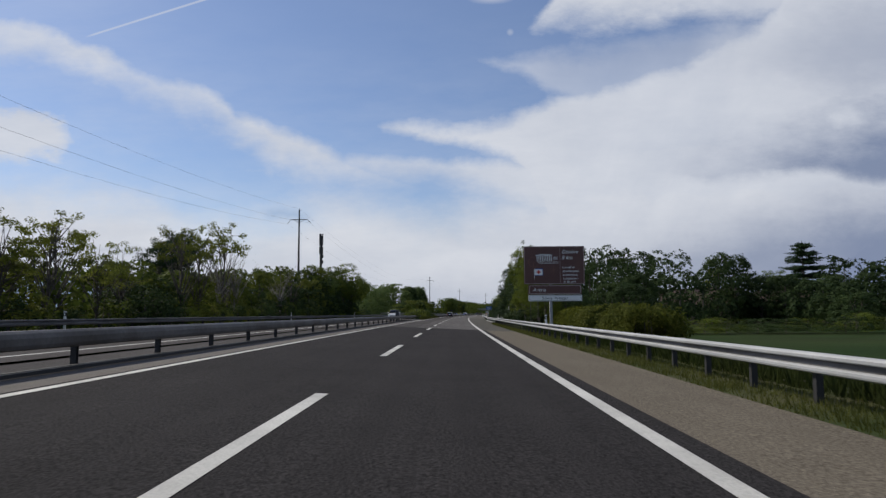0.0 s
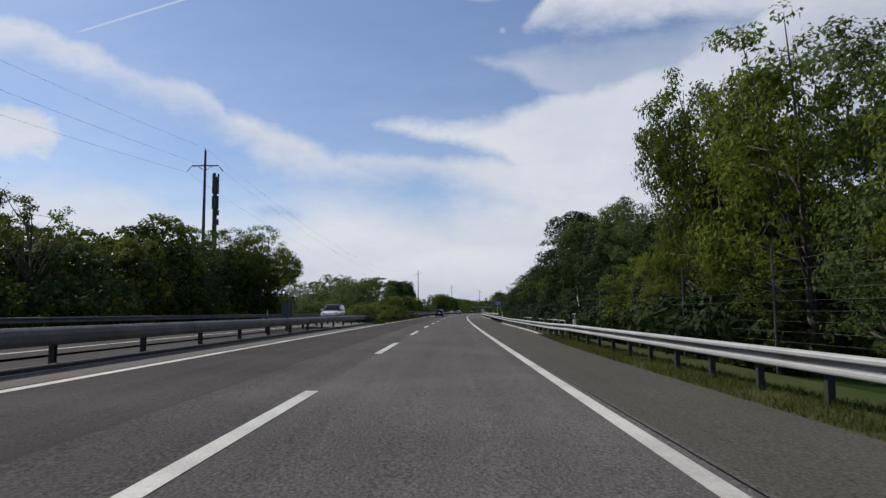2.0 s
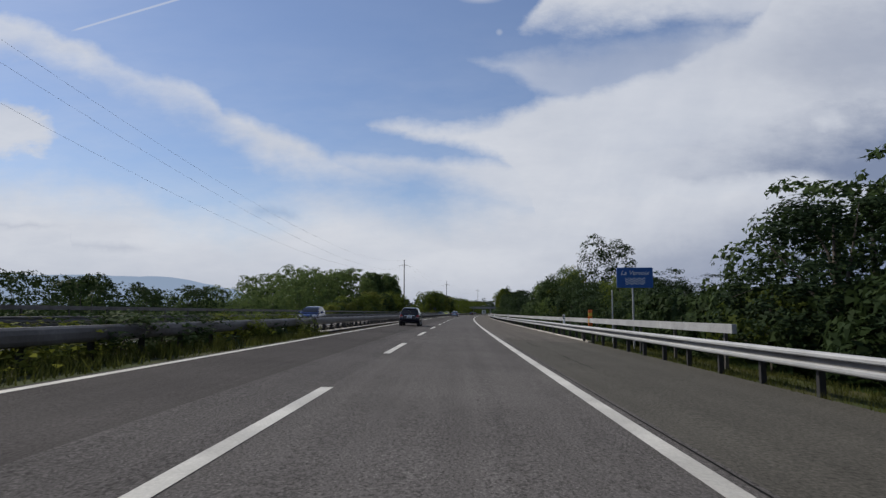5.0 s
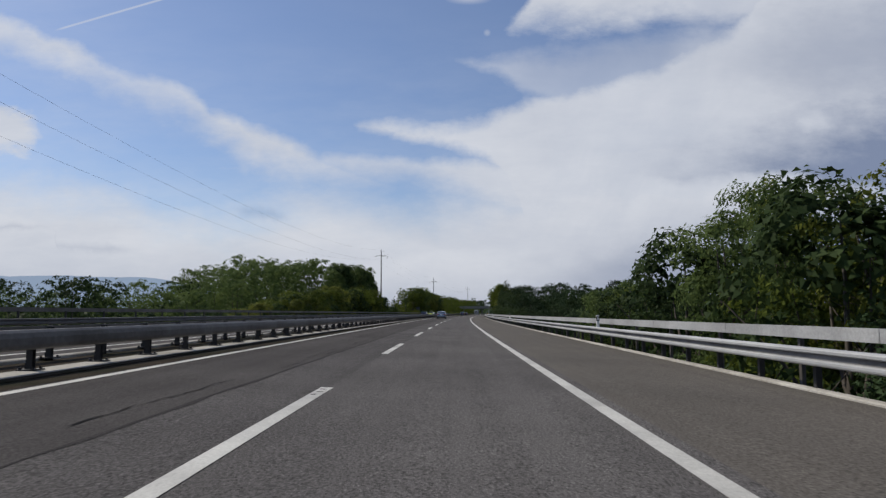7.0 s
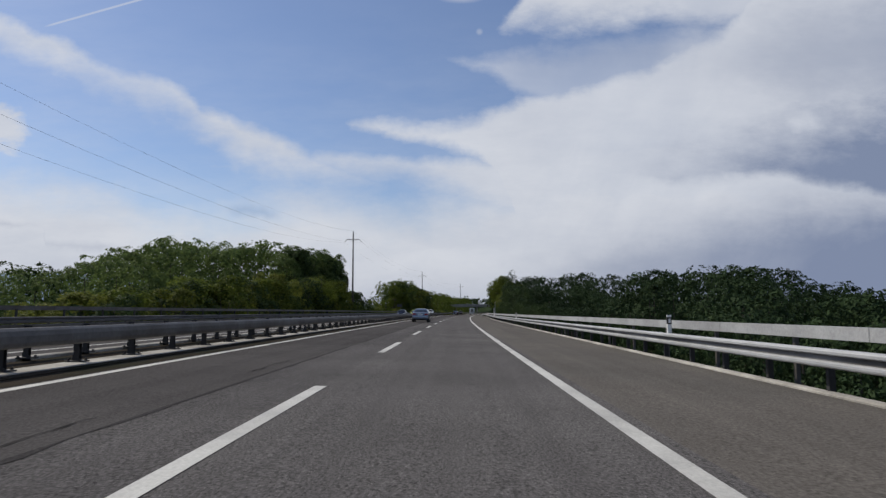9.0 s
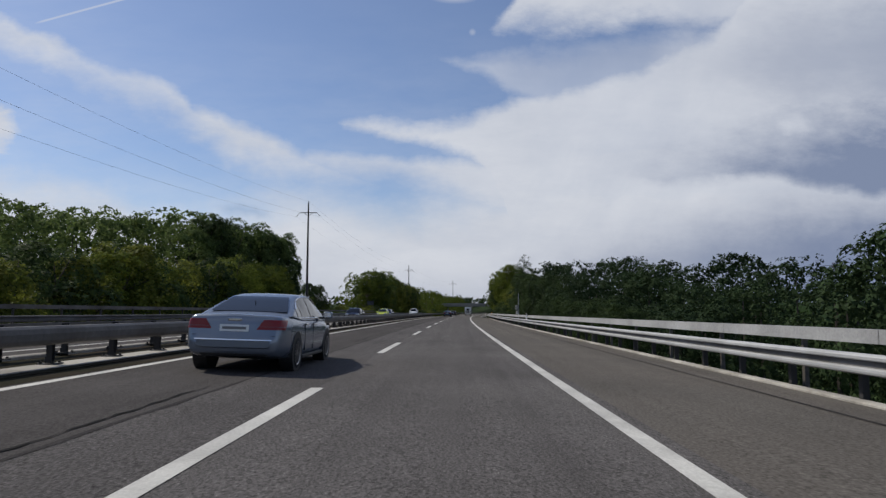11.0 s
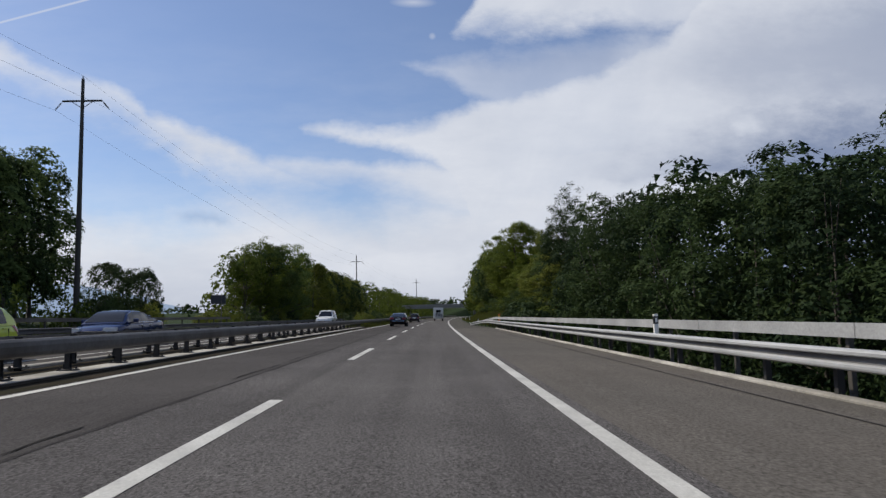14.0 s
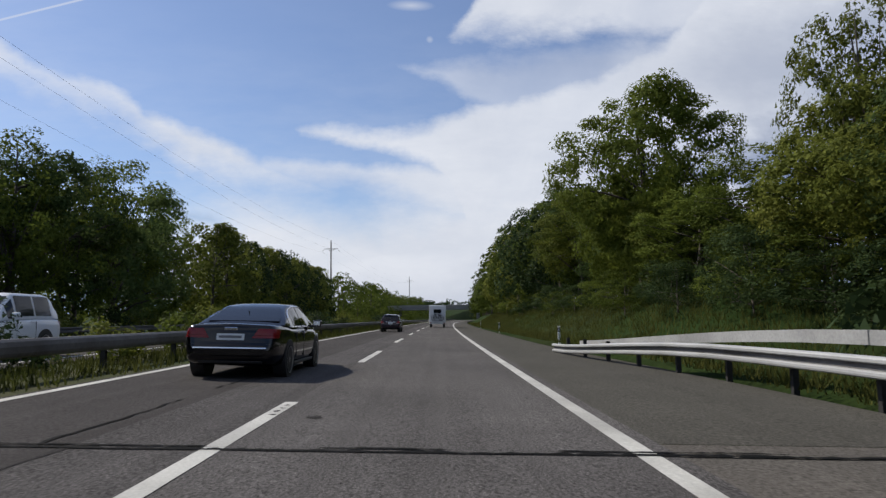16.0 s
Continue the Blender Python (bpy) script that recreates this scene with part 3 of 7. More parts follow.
ob = sweep("median_kerb_short", 101, 141, -7.85, 0.22, [(-1.45, -0.3), (-1.45, 0.08), (-1.4, 0.11), (0.95, 0.08), (1.0, 0.05), (1.0, -0.3)], M["concrete_grimy"], d=3)
tagged(ob, "weathered concrete median kerb of a short bridge", "kerb", kind="structure")
ob = sweep("kerb_opposite", B0, B1, -21.35, 0.25, [(-0.45, -0.5), (-0.45, 0.10), (0.42, 0.09), (0.45, 0.05), (0.45, -0.5)], M["concrete"], d=3)
tagged(ob, "pale concrete kerb of the opposite viaduct edge", "kerb", kind="structure")
ob = sweep("viaduct_deck", B0 - 0.5, B1 + 0.5, 0.0, 0.0, [(-21.8, -1.1), (-21.8, 0.10), (-9.0, 0.06), (-8.0, 0.1), (7.05, -0.32), (7.05, -1.5), (4.0, -1.9), (-18.0, -1.7)], M["concrete_dark"], d=6)
tagged(ob, "weathered concrete viaduct deck", "bridge deck", kind="structure")
for n in range(6):
    s = B0 + 28 + n * 48
    for uu in (-15.0, 0.0):
        bm = bmesh.new()
        box(bm, -2.4, 2.4, -0.7, 0.7, -9.5, -1.4, 0.15)
        ob = part("viaduct_pier", bm, M["concrete_dark"], m=place(s, uu, 0.0))
        tagged(ob, "weathered concrete viaduct pier", "bridge pier", "viaduct piers", "structure")

# expansion joints, cracks and skid marks
for nm, s in (("joint_start", B0), ("joint_end", B1 - 0.65)):
    rj = random.Random(int(s))
    for k, (du, w) in enumerate(((0.0, 0.075), (0.15, 0.05))):
        # a ragged strip: its two edges wander, and the second one breaks off in places
        v, f, n = [], [], 150
        for i in range(n + 1):
            u = -6.05 + 12.15 * i / n
            o = 0.03 * noise.noise(Vector((u * 1.3, k * 9.0, s)))
            gap = k == 1 and noise.noise(Vector((u * 0.9, 4.0, s))) < -0.05
            for q in (0.0, w * rj.uniform(0.55, 1.5) * (0.08 if gap else 1.0)):
                p = at(s + du + o + q, u)
                v.append((p.x, p.y, p.z + 0.010))
        f = [(2 * i, 2 * i + 2, 2 * i + 3, 2 * i + 1) for i in range(n)]
        tagged(obj(nm, v, f, M["tar"]), "ragged black tar strip of an expansion joint", "joint", "", "structure")


def crack(s0, s1, u0, u1, wide, seed):
    rnd = random.Random(seed)
    n = max(6, int((s1 - s0) / 0.22))
    v, f, off = [], [], 0.0
    for i in range(n + 1):
        off = 0.86 * off + rnd.uniform(-0.035, 0.035)
        u = u0 + (u1 - u0) * i / n + off
        w = wide * rnd.uniform(0.15, 1.3) * (0.04 if noise.noise(Vector((s0 + i * 0.045, seed, 0))) < 0.02 else 1.0)
        for q in (-w, w):
            p = at(s0 + (s1 - s0) * i / n, u + q)
            v.append((p.x, p.y, p.z + 0.009))
    f = [(2 * i, 2 * i + 1, 2 * i + 3, 2 * i + 2) for i in range(n)]
    ob = obj("road_crack", v, f, M["tar"])
    tagged(ob, "tar-sealed crack along the asphalt", "road crack", "road cracks", "structure")


crack(186, 262, -3.9, -3.6, 0.016, 1)
crack(222, 300, -3.55, -3.7, 0.015, 2)
crack(476, 505, -3.7, -3.5, 0.026, 3)
crack(300, 470, -3.55, -3.5, 0.022, 4)
ribbon("seam_right", 58, 180, 2.115, 2.14, M["tar"], 0.005, label="thin dark seam beside the edge line")
crack(160, 182, 3.2, 3.0, 0.02, 6)
crack(98.0, 99.6, 0.62, 0.50, 0.012, 8)
ribbon("lane_seam", 186, 486, lambda s: -3.36 + 0.05 * noise.noise(Vector((s * 0.3, 1.0, 0.0))), lambda s: -3.29 + 0.10 * noise.noise(Vector((s * 0.9, 5.0, 0.0))), M["stain"], 0.004, d=0.8, label="dark worn seam between the two strips of asphalt")
ribbon("shoulder_seam", 330, 484, lambda s: 5.22 + 0.04 * noise.noise(Vector((s * 0.2, 2.0, 0.0))), lambda s: 5.28 + 0.05 * noise.noise(Vector((s * 0.4, 7.0, 0.0))), M["stain"], 0.004, d=0.8, label="thin dark streak along the hard shoulder")


def blot(name, s, u, long, wide, seed, material, dz, label, category):
    """A small uneven patch lying on the road."""
    rnd = random.Random(seed)
    v = []
    for i in range(12):
        a = 2 * math.pi * i / 12
        r = rnd.uniform(0.6, 1.1)
        p = at(s + long * r * math.cos(a), u + wide * r * math.sin(a))
        v.append((p.x, p.y, p.z + dz))
    tagged(obj(name, v, [tuple(reversed(range(12)))], M[material]), label, category, category + "s", "structure")


blot("tar_patch", 101.3, 4.1, 0.55, 0.26, 1, "stain", 0.006, "dark repair patch in the hard shoulder", "road patch")
blot("tar_patch", 487.9, -1.45, 0.12, 0.12, 2, "stain", 0.006, "small dark repair patch", "road patch")
rb = random.Random(12)
for s1, k in ((264.3, 8), (232.8, 4), (489.3, 4), (219.3, 3), (204.3, 2)):
    for i in range(k):
        blot("paint_chip", s1 - 0.25 - 0.33 * i - rb.uniform(0, 0.12), D_LINE + rb.uniform(-0.05, 0.05), rb.uniform(0.04, 0.10), rb.uniform(0.035, 0.07), 40 + i + int(s1), "asphalt", 0.009, "bare patch where the line's paint has chipped off", "paint chip")
ribbon("shoulder_mark", 402.1, 402.3, 3.72, 4.08, M["line"], 0.006, d=0.1, label="short white measuring mark on the hard shoulder")
ribbon("shoulder_crack", 405.5, 405.54, 2.3, 6.15, M["stain"], 0.006, d=0.02, cols=6, label="fine dark crack across the hard shoulder")

# ---------------------------------------------------------------- guard rails
W_BEAM = [(0.0, 0.0), (0.04, 0.0), (0.085, 0.022), (0.094, 0.05), (0.092, 0.088), (0.070, 0.104), (0.004, 0.110), (0.0, 0.203), (0.074, 0.212), (0.094, 0.230), (0.096, 0.272), (0.080, 0.298), (0.035, 0.312), (-0.01, 0.312), (-0.01, 0.0)]


BOX_BEAM = [(-0.02, 0.0), (0.03, -0.005), (0.085, 0.025), (0.105, 0.085), (0.108, 0.20), (0.085, 0.285), (0.03, 0.33), (-0.02, 0.335)]


def post_mesh(h, wide=0.10, deep=0.055, plate=False, name="post", material="post"):
    """An open channel post, on a bolted base plate where asked."""
    bm = bmesh.new()
    t = 0.008
    box(bm, -deep, -deep + t, -wide / 2, wide / 2, -0.05, h)
    box(bm, -deep + t, deep, -wide / 2, -wide / 2 + t, -0.05, h)
    box(bm, -deep + t, deep, wide / 2 - t, wide / 2, -0.05, h)
    if plate:
        box(bm, -0.16, 0.16, -0.15, 0.15, 0.0, 0.022)
        for a in (-0.11, 0.11):
            for b in (-0.11, 0.11):
                box(bm, a - 0.018, a + 0.018, b - 0.018, b + 0.018, 0.022, 0.06)
        box(bm, -0.10, -0.05, -0.006, 0.006, 0.022, 0.12)
    me = bpy.data.meshes.new(name)
    bm.to_mesh(me)
    bm.free()
    me.materials.append(M[material])
    return me


def guard_rail(s0, s1, u, z, face, gap, post_z, label, material, plate=False, first=None, group="guard rails", beam=W_BEAM, back=0.07, posts="post"):
    """A W-beam on posts. face: +1 turns its ribs to the right, -1 to the left. z(s): its lower edge."""
    top = thing("guard_rail", Matrix(), label, "guard rail", group)
    fu = u if callable(u) else (lambda s: u)
    fz = z if callable(z) else (lambda s: z)
    bo = sweep("beam", s0, s1, fu, fz, [(face * a, h) for a, h in beam], material, top)
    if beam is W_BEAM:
        # the trough faces between the two ribs take a darker steel
        bo.data.materials.append(M["steel_trough"])
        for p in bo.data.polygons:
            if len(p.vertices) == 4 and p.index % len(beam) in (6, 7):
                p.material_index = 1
    lap_bm = bmesh.new()
    box(lap_bm, 0.0 if face > 0 else -0.088, 0.088 if face > 0 else 0.0, -0.02, 0.02, 0.205, 0.27)
    lap = bpy.data.meshes.new("bolt_plate")
    lap_bm.to_mesh(lap)
    lap_bm.free()
    lap.materials.append(material)
    me = None
    s = s0 + 0.5 if first is None else first
    while s < s1:
        zp = post_z(s)
        if me is None:
            me = post_mesh(fz(s) + 0.29 - zp, plate=plate, material=posts)
        share("post", me, top, place(s, fu(s) - face * back, zp))
        s += gap
    return top


def rail_u(s):
    return 5.35 + 0.25 * smooth(60, 120, s) + 0.52 * smooth(130, 182, s) - 1.5 * smooth(489, 506, s)


def rail_z(s):
    return 0.28 - 0.06 * smooth(90, 99, s) * (1 - smooth(126, 140, s)) - 0.02 * smooth(60, 182, s) + 0.02 * smooth(182, 200, s) - 0.42 * smooth(493.5, 506.5, s)


guard_rail(-50, 98.0, rail_u, rail_z, -1, 2.2, lambda s: -0.35, "galvanised steel guard rail on posts in the grass verge", M["steel"])
guard_rail(98.0, 140.0, rail_u, rail_z, -1, 2.2, lambda s: -0.30, "galvanised steel guard rail on pale posts along a short bridge", M["steel"], first=98.9, posts="steel_pale")
guard_rail(140.0, B0, rail_u, rail_z, -1, 2.2, lambda s: -0.35, "galvanised steel guard rail on posts in the grass before the viaduct", M["steel"])
guard_rail(B0, 506, rail_u, rail_z, -1, 2.2, lambda s: -0.28 if s < B1 else -0.4, "galvanised steel guard rail along the viaduct kerb, its end turned down", M["steel"], first=B0 + 1.1, back=0.30)
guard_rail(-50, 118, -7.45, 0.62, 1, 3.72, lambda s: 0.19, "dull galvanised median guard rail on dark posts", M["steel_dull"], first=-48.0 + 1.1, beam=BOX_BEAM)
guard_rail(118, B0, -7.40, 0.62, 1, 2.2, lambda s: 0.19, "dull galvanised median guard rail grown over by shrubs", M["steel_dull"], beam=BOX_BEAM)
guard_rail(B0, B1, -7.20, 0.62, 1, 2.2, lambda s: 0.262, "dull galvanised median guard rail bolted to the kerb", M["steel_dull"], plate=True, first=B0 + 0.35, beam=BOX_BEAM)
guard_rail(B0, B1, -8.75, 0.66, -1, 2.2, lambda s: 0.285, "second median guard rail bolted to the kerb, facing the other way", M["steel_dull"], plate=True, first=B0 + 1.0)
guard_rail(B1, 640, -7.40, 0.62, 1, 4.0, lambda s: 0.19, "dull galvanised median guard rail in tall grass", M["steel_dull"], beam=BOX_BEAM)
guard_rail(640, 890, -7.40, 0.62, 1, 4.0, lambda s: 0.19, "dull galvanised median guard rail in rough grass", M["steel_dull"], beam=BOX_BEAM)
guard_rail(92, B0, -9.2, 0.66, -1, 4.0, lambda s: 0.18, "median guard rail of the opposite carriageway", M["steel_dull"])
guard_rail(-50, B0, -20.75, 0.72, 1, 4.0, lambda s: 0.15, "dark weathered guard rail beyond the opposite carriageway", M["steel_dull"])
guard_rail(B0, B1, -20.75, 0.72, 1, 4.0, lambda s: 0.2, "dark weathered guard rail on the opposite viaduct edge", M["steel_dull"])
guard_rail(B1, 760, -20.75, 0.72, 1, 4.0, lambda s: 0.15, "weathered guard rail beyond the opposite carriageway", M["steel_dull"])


def parapet(s0, s1, u, z0, hgt, post_base, gap, label, material, posts):
    """A box-section hand rail in lengths, on upright posts."""
    top = thing("parapet_rail", Matrix(), label, "parapet", "viaduct parapets")
    n = int(round((s1 - s0) / 6.0))
    for i in range(n):
        a, b = s0 + (s1 - s0) * i / n, s0 + (s1 - s0) * (i + 1) / n - 0.02
        sweep("rail_length", a, b, u, z0, [(-0.06, 0), (-0.06, hgt), (0.06, hgt), (0.06, 0)], material, top, d=3.1)
    bm = bmesh.new()
    box(bm, -0.04, 0.04, -0.05, 0.05, post_base - z0, 0.04)
    me = bpy.data.meshes.new("post")
    bm.to_mesh(me)
    bm.free()
    me.materials.append(posts)
    s = s0 + 0.8
    while s < s1:
        share("post", me, top, place(s, u + 0.1, z0))
        s += gap
    return top


parapet(165.5, 490.0, 6.72, 0.70, 0.23, -0.45, 4.0, "pale aluminium box parapet rail above the guard rail", M["alu"], M["steel_dull"])
end = sweep("parapet_end", 490.02, 505.0, lambda s: 6.72 - 1.3 * smooth(490, 507, s), lambda s: 0.70 - 0.68 * smooth(490, 508, s), [(-0.06, 0), (-0.06, 0.23), (0.06, 0.23), (0.06, 0)], M["alu"])
tagged(end, "sloping end length of the pale parapet rail", "parapet", "viaduct parapets")
parapet(B0 - 6, B1 + 4, -21.5, 1.36, 0.22, 0.3, 4.0, "dark box parapet rail on the opposite viaduct edge", M["steel_dull"], M["post"])


def hand_rail():
    top = thing("hand_rail", Matrix(), "thin pale galvanised hand rail of a short bridge", "hand rail")
    bm = bmesh.new()
    box(bm, -0.028, 0.028, -0.022, 0.022, -1.05, 0.0, 0.006)
    me = bpy.data.meshes.new("upright")
    bm.to_mesh(me)
    bm.free()
    me.materials.append(M["steel"])
    for s in steps(99.9, 128.0, 2.35):
        share("upright", me, top, place(s, 6.75, 0.64))
    sweep("rail", 99.8, 128.1, 6.75, 0.61, [(-0.03, 0), (-0.03, 0.055), (0.03, 0.055), (0.03, 0)], M["steel"], top)


hand_rail()

# ---------------------------------------------------------------- trees


def tubes(segs, n=4):
    """Verts and faces of tapered limbs: (p, q, r0, r1)."""
    v, f = [], []
    for p, q, r0, r1 in segs:
        d = (q - p)
        if d.length < 1e-4:
            continue
        rot = d.to_track_quat("Z", "Y")
        b = len(v)
        for c, r in ((p, r0), (q, r1)):
            for i in range(n):
                a = 2 * math.pi * i / n
                v.append(c + rot @ Vector((r * math.cos(a), r * math.sin(a), 0)))
        for i in range(n):
            k = (i + 1) % n
            f.append((b + i, b + k, b + n + k, b + n + i))
        f.append(tuple(b + n + i for i in range(n)))
    return v, f


def leaf_mesh(name, centres, per, spread, size, rng, material, flat=0.0, width=0.8, scale=None, outward=None, core=None, core_size=0.4, shell=0.0):
    """One mesh of small leaves gathered round the given twig ends."""
    c = np.repeat(np.asarray(centres), per, axis=0)
    n = len(c)
    off = rng.normal(0, 1, (n, 3))
    off *= rng.random((n, 1)) ** 0.45 / (np.linalg.norm(off, axis=1, keepdims=True) + 1e-6)
    sc = np.ones((n, 1)) if scale is None else np.repeat(np.asarray(scale).reshape(-1, 1), per, axis=0)
    off = off * np.asarray(spread) * sc
    if outward is not None:
        # leaves gather on the skin of the crown
        way = np.repeat(np.asarray(outward), per, axis=0)
        off -= way * (off * way).sum(1, keepdims=True) * shell
    pos = c + off
    mid = np.asarray(centres).mean(0)
    out = pos - mid
    out /= np.linalg.norm(out, axis=1, keepdims=True) + 1e-6
    clump = off / (np.linalg.norm(off, axis=1, keepdims=True) + 1e-6)
    if outward is not None:
        out = np.repeat(np.asarray(outward), per, axis=0) * 2.2
    nrm = rng.normal(0, 1, (n, 3)) * 0.50 + clump * 0.6 + out * 0.45 + np.array([0, 0, 0.25 + flat])
    nrm /= np.linalg.norm(nrm, axis=1, keepdims=True)
    t = np.cross(nrm, rng.normal(0, 1, (n, 3)))
    t /= np.linalg.norm(t, axis=1, keepdims=True)
    b = np.cross(nrm, t)
    ln = size * sc * rng.uniform(0.6, 1.3, (n, 1))
    v = np.empty((n, 3, 3))
    v[:, 0] = pos + t * ln * 1.15
    v[:, 1] = pos - t * ln * 0.7 + b * ln * width
    v[:, 2] = pos - t * ln * 0.7 - b * ln * width
    if core is not None:
        # sprays of inner foliage close the depth of the crown
        c = np.asarray(core)
        big = np.asarray(core_size).reshape(-1, 1, 1) * rng.uniform(0.6, 1.2, (len(c), 1, 1))
        v = np.concatenate([v, c[:, None, :] + rng.uniform(-1, 1, (len(c), 3, 3)) * big])
        n = len(v)
    me = bpy.data.meshes.new(name)
    me.vertices.add(3 * n)
    me.vertices.foreach_set("co", v.ravel())
    me.loops.add(3 * n)
    me.loops.foreach_set("vertex_index", np.arange(3 * n))
    me.polygons.add(n)
    me.polygons.foreach_set("loop_start", np.arange(0, 3 * n, 3))
    me.polygons.foreach_set("loop_total", np.full(n, 3))
    me.materials.append(material)
    me.update()
    me.validate()
    return me


def crown_points(seed, count=150):
    """A unit crown: twig ends on the skin of a dome of rounded lobes, and the way each of them faces."""
    rnd = random.Random(seed)
    lobe = [((0, 0, 0.52), 0.34)]
    for n, far, za, zb, ra, rb in ((6, 0.30, 0.36, 0.60, 0.17, 0.24), (5, 0.18, 0.70, 0.84, 0.13, 0.18), (5, 0.34, 0.16, 0.30, 0.15, 0.2)):
        turn0 = rnd.uniform(0, 6.28)
        for i in range(n):
            a = turn0 + 2 * math.pi * (i + rnd.uniform(-0.3, 0.3)) / n
            q = far * rnd.uniform(0.75, 1.15)
            lobe.append(((math.cos(a) * q, math.sin(a) * q, rnd.uniform(za, zb)), rnd.uniform(ra, rb)))
    pts, ways = [], []
    while len(pts) < count:
        c, k = rnd.choice(lobe[1:] if rnd.random() < 0.85 else lobe)
        d = Vector((rnd.gauss(0, 1), rnd.gauss(0, 1), rnd.gauss(0, 1) + 0.25)).normalized()
        p = Vector(c) + d * k * rnd.uniform(0.82, 1.0)
        if p.z < 0.05 or p.z > 1.0 or any((p - Vector(e)).length < 0.82 * j for e, j in lobe if e is not c):
            continue
        pts.append(tuple(p))
        ways.append(tuple((d + 0.7 * (p - Vector((0, 0, 0.45)))).normalized()))
    return np.array(pts), np.array(ways)


def make_tree(name, seed, tall, crown, base, clusters, per, leaf, material, spread=0.42, width=0.8, lumps=5, limbs=9, trunk=0.2, shape="round", bark="bark", hollow=0.45):
    """A tree at the origin: tapered trunk, limbs towards an uneven crown, leaves gathered at the twig ends."""
    rng = np.random.default_rng(seed)
    rnd = random.Random(seed)
    rx, rz = crown, (tall - base) / 2
    zc = base + rz
    # the crown is a union of lumps, so that its outline is uneven and has gaps
    lump = [(Vector((0, 0, zc + 0.25 * rz)), 0.66)]
    for i in range(lumps):
        a = 2 * math.pi * (i + rnd.uniform(-0.35, 0.35)) / lumps
        h = rnd.uniform(-0.75, 0.62)
        w = math.sqrt(max(0.05, 1 - h * h))
        if shape == "tall":
            w *= 0.75
        lump.append((Vector((math.cos(a) * rx * 0.62 * w, math.sin(a) * rx * 0.62 * w, zc + h * rz * 0.85)), rnd.uniform(0.34, 0.58)))
    cs, ways = [], []
    if shape == "dome":
        pts, facing = crown_points(seed, clusters)
        cs = [Vector((x * rx * 2, y * rx * 2, base * 0.3 + z * (tall - base * 0.3))) for x, y, z in pts]
        ways = [Vector(q) for q in facing]
        lump = [(Vector((0, 0, tall * 0.52)), 0.75)]
    while len(cs) < clusters:
        c, k = rnd.choice(lump)
        d = Vector((rnd.gauss(0, 1), rnd.gauss(0, 1), rnd.gauss(0, 1))).normalized()
        r = rnd.uniform(hollow, 1.0) ** 0.6
        p = c + Vector((d.x * rx * k * r, d.y * rx * k * r, d.z * rz * k * 0.9 * r))
        if p.z < base * 0.8 or p.z > tall:
            continue
        # few twigs deep inside the crown
        deep = any(((p.x - e.x) / (rx * j)) ** 2 + ((p.y - e.y) / (rx * j)) ** 2 + ((p.z - e.z) / (rz * j * 0.9)) ** 2 < 0.55 for e, j in lump)
        if deep and rnd.random() < 0.8:
            continue
        cs.append(p)
        ways.append((d + 0.5 * (p - Vector((0, 0, zc))) / rx).normalized())
    inner = []
    while len(inner) < (int(clusters * 2.2) if per > 20 and base < 4.5 else 4):
        c, k = rnd.choice(lump)
        d = Vector((rnd.gauss(0, 1), rnd.gauss(0, 1), rnd.gauss(0, 1))).normalized() * k * (rnd.uniform(0.3, 1.0) if shape == "dome" else rnd.uniform(0.1, 0.66))
        inner.append((c.x + d.x * rx, c.y + d.y * rx, max(base, c.z + d.z * rz * 0.9)))
    segs = []
    bend = Vector((rnd.uniform(-0.3, 0.3), rnd.uniform(-0.3, 0.3), 0))
    p0 = Vector((0, 0, -0.6))
    knots = [p0]
    for i in range(1, 6):
        knots.append(Vector((bend.x * i / 5 + rnd.uniform(-0.1, 0.1), bend.y * i / 5 + rnd.uniform(-0.1, 0.1), tall * 0.84 * i / 5)))
    for i in range(5):
        segs.append((knots[i], knots[i + 1], trunk * (1 - i * 0.18), trunk * (1 - (i + 1) * 0.18)))
    ends = rnd.sample(cs, min(limbs, len(cs)))
    for e in ends:
        k = min(4, max(1, int(rnd.uniform(0.9, 3.6))))
        q = knots[k].lerp(knots[k + 1], rnd.random()) if k < 5 else knots[4]
        if q.z > e.z - 0.1:
            q = Vector((q.x, q.y, max(0.5, e.z - rnd.uniform(0.4, 1.5))))
        m = q.lerp(e, 0.55) + Vector((rnd.uniform(-0.25, 0.25), rnd.uniform(-0.25, 0.25), 0.15))
        segs.append((q, m, trunk * 0.38, trunk * 0.24))
        segs.append((m, e, trunk * 0.24, trunk * 0.07))
        for o in rnd.sample(cs, min(4, len(cs))):
            if (o - m).length < rx * 0.75:
                segs.append((m, o, trunk * 0.14, trunk * 0.04))
    tv, tf = tubes(segs)
    top = new(name)
    obj("trunk", tv, tf, M[bark], top, smooth=True)
    me = leaf_mesh("crown", [tuple(c) for c in cs], per, spread, leaf, rng, M[material], width=width, outward=[tuple(q) for q in ways], core=inner, core_size=rx * (0.06 if shape == "dome" else 0.042), shell=0.6 if shape == "dome" else 0.15)
    cr = new("crown", me)
    cr.parent = top
    top["tall"] = float(np.percentile([q.co.z for q in me.vertices], 99.2))
    return top


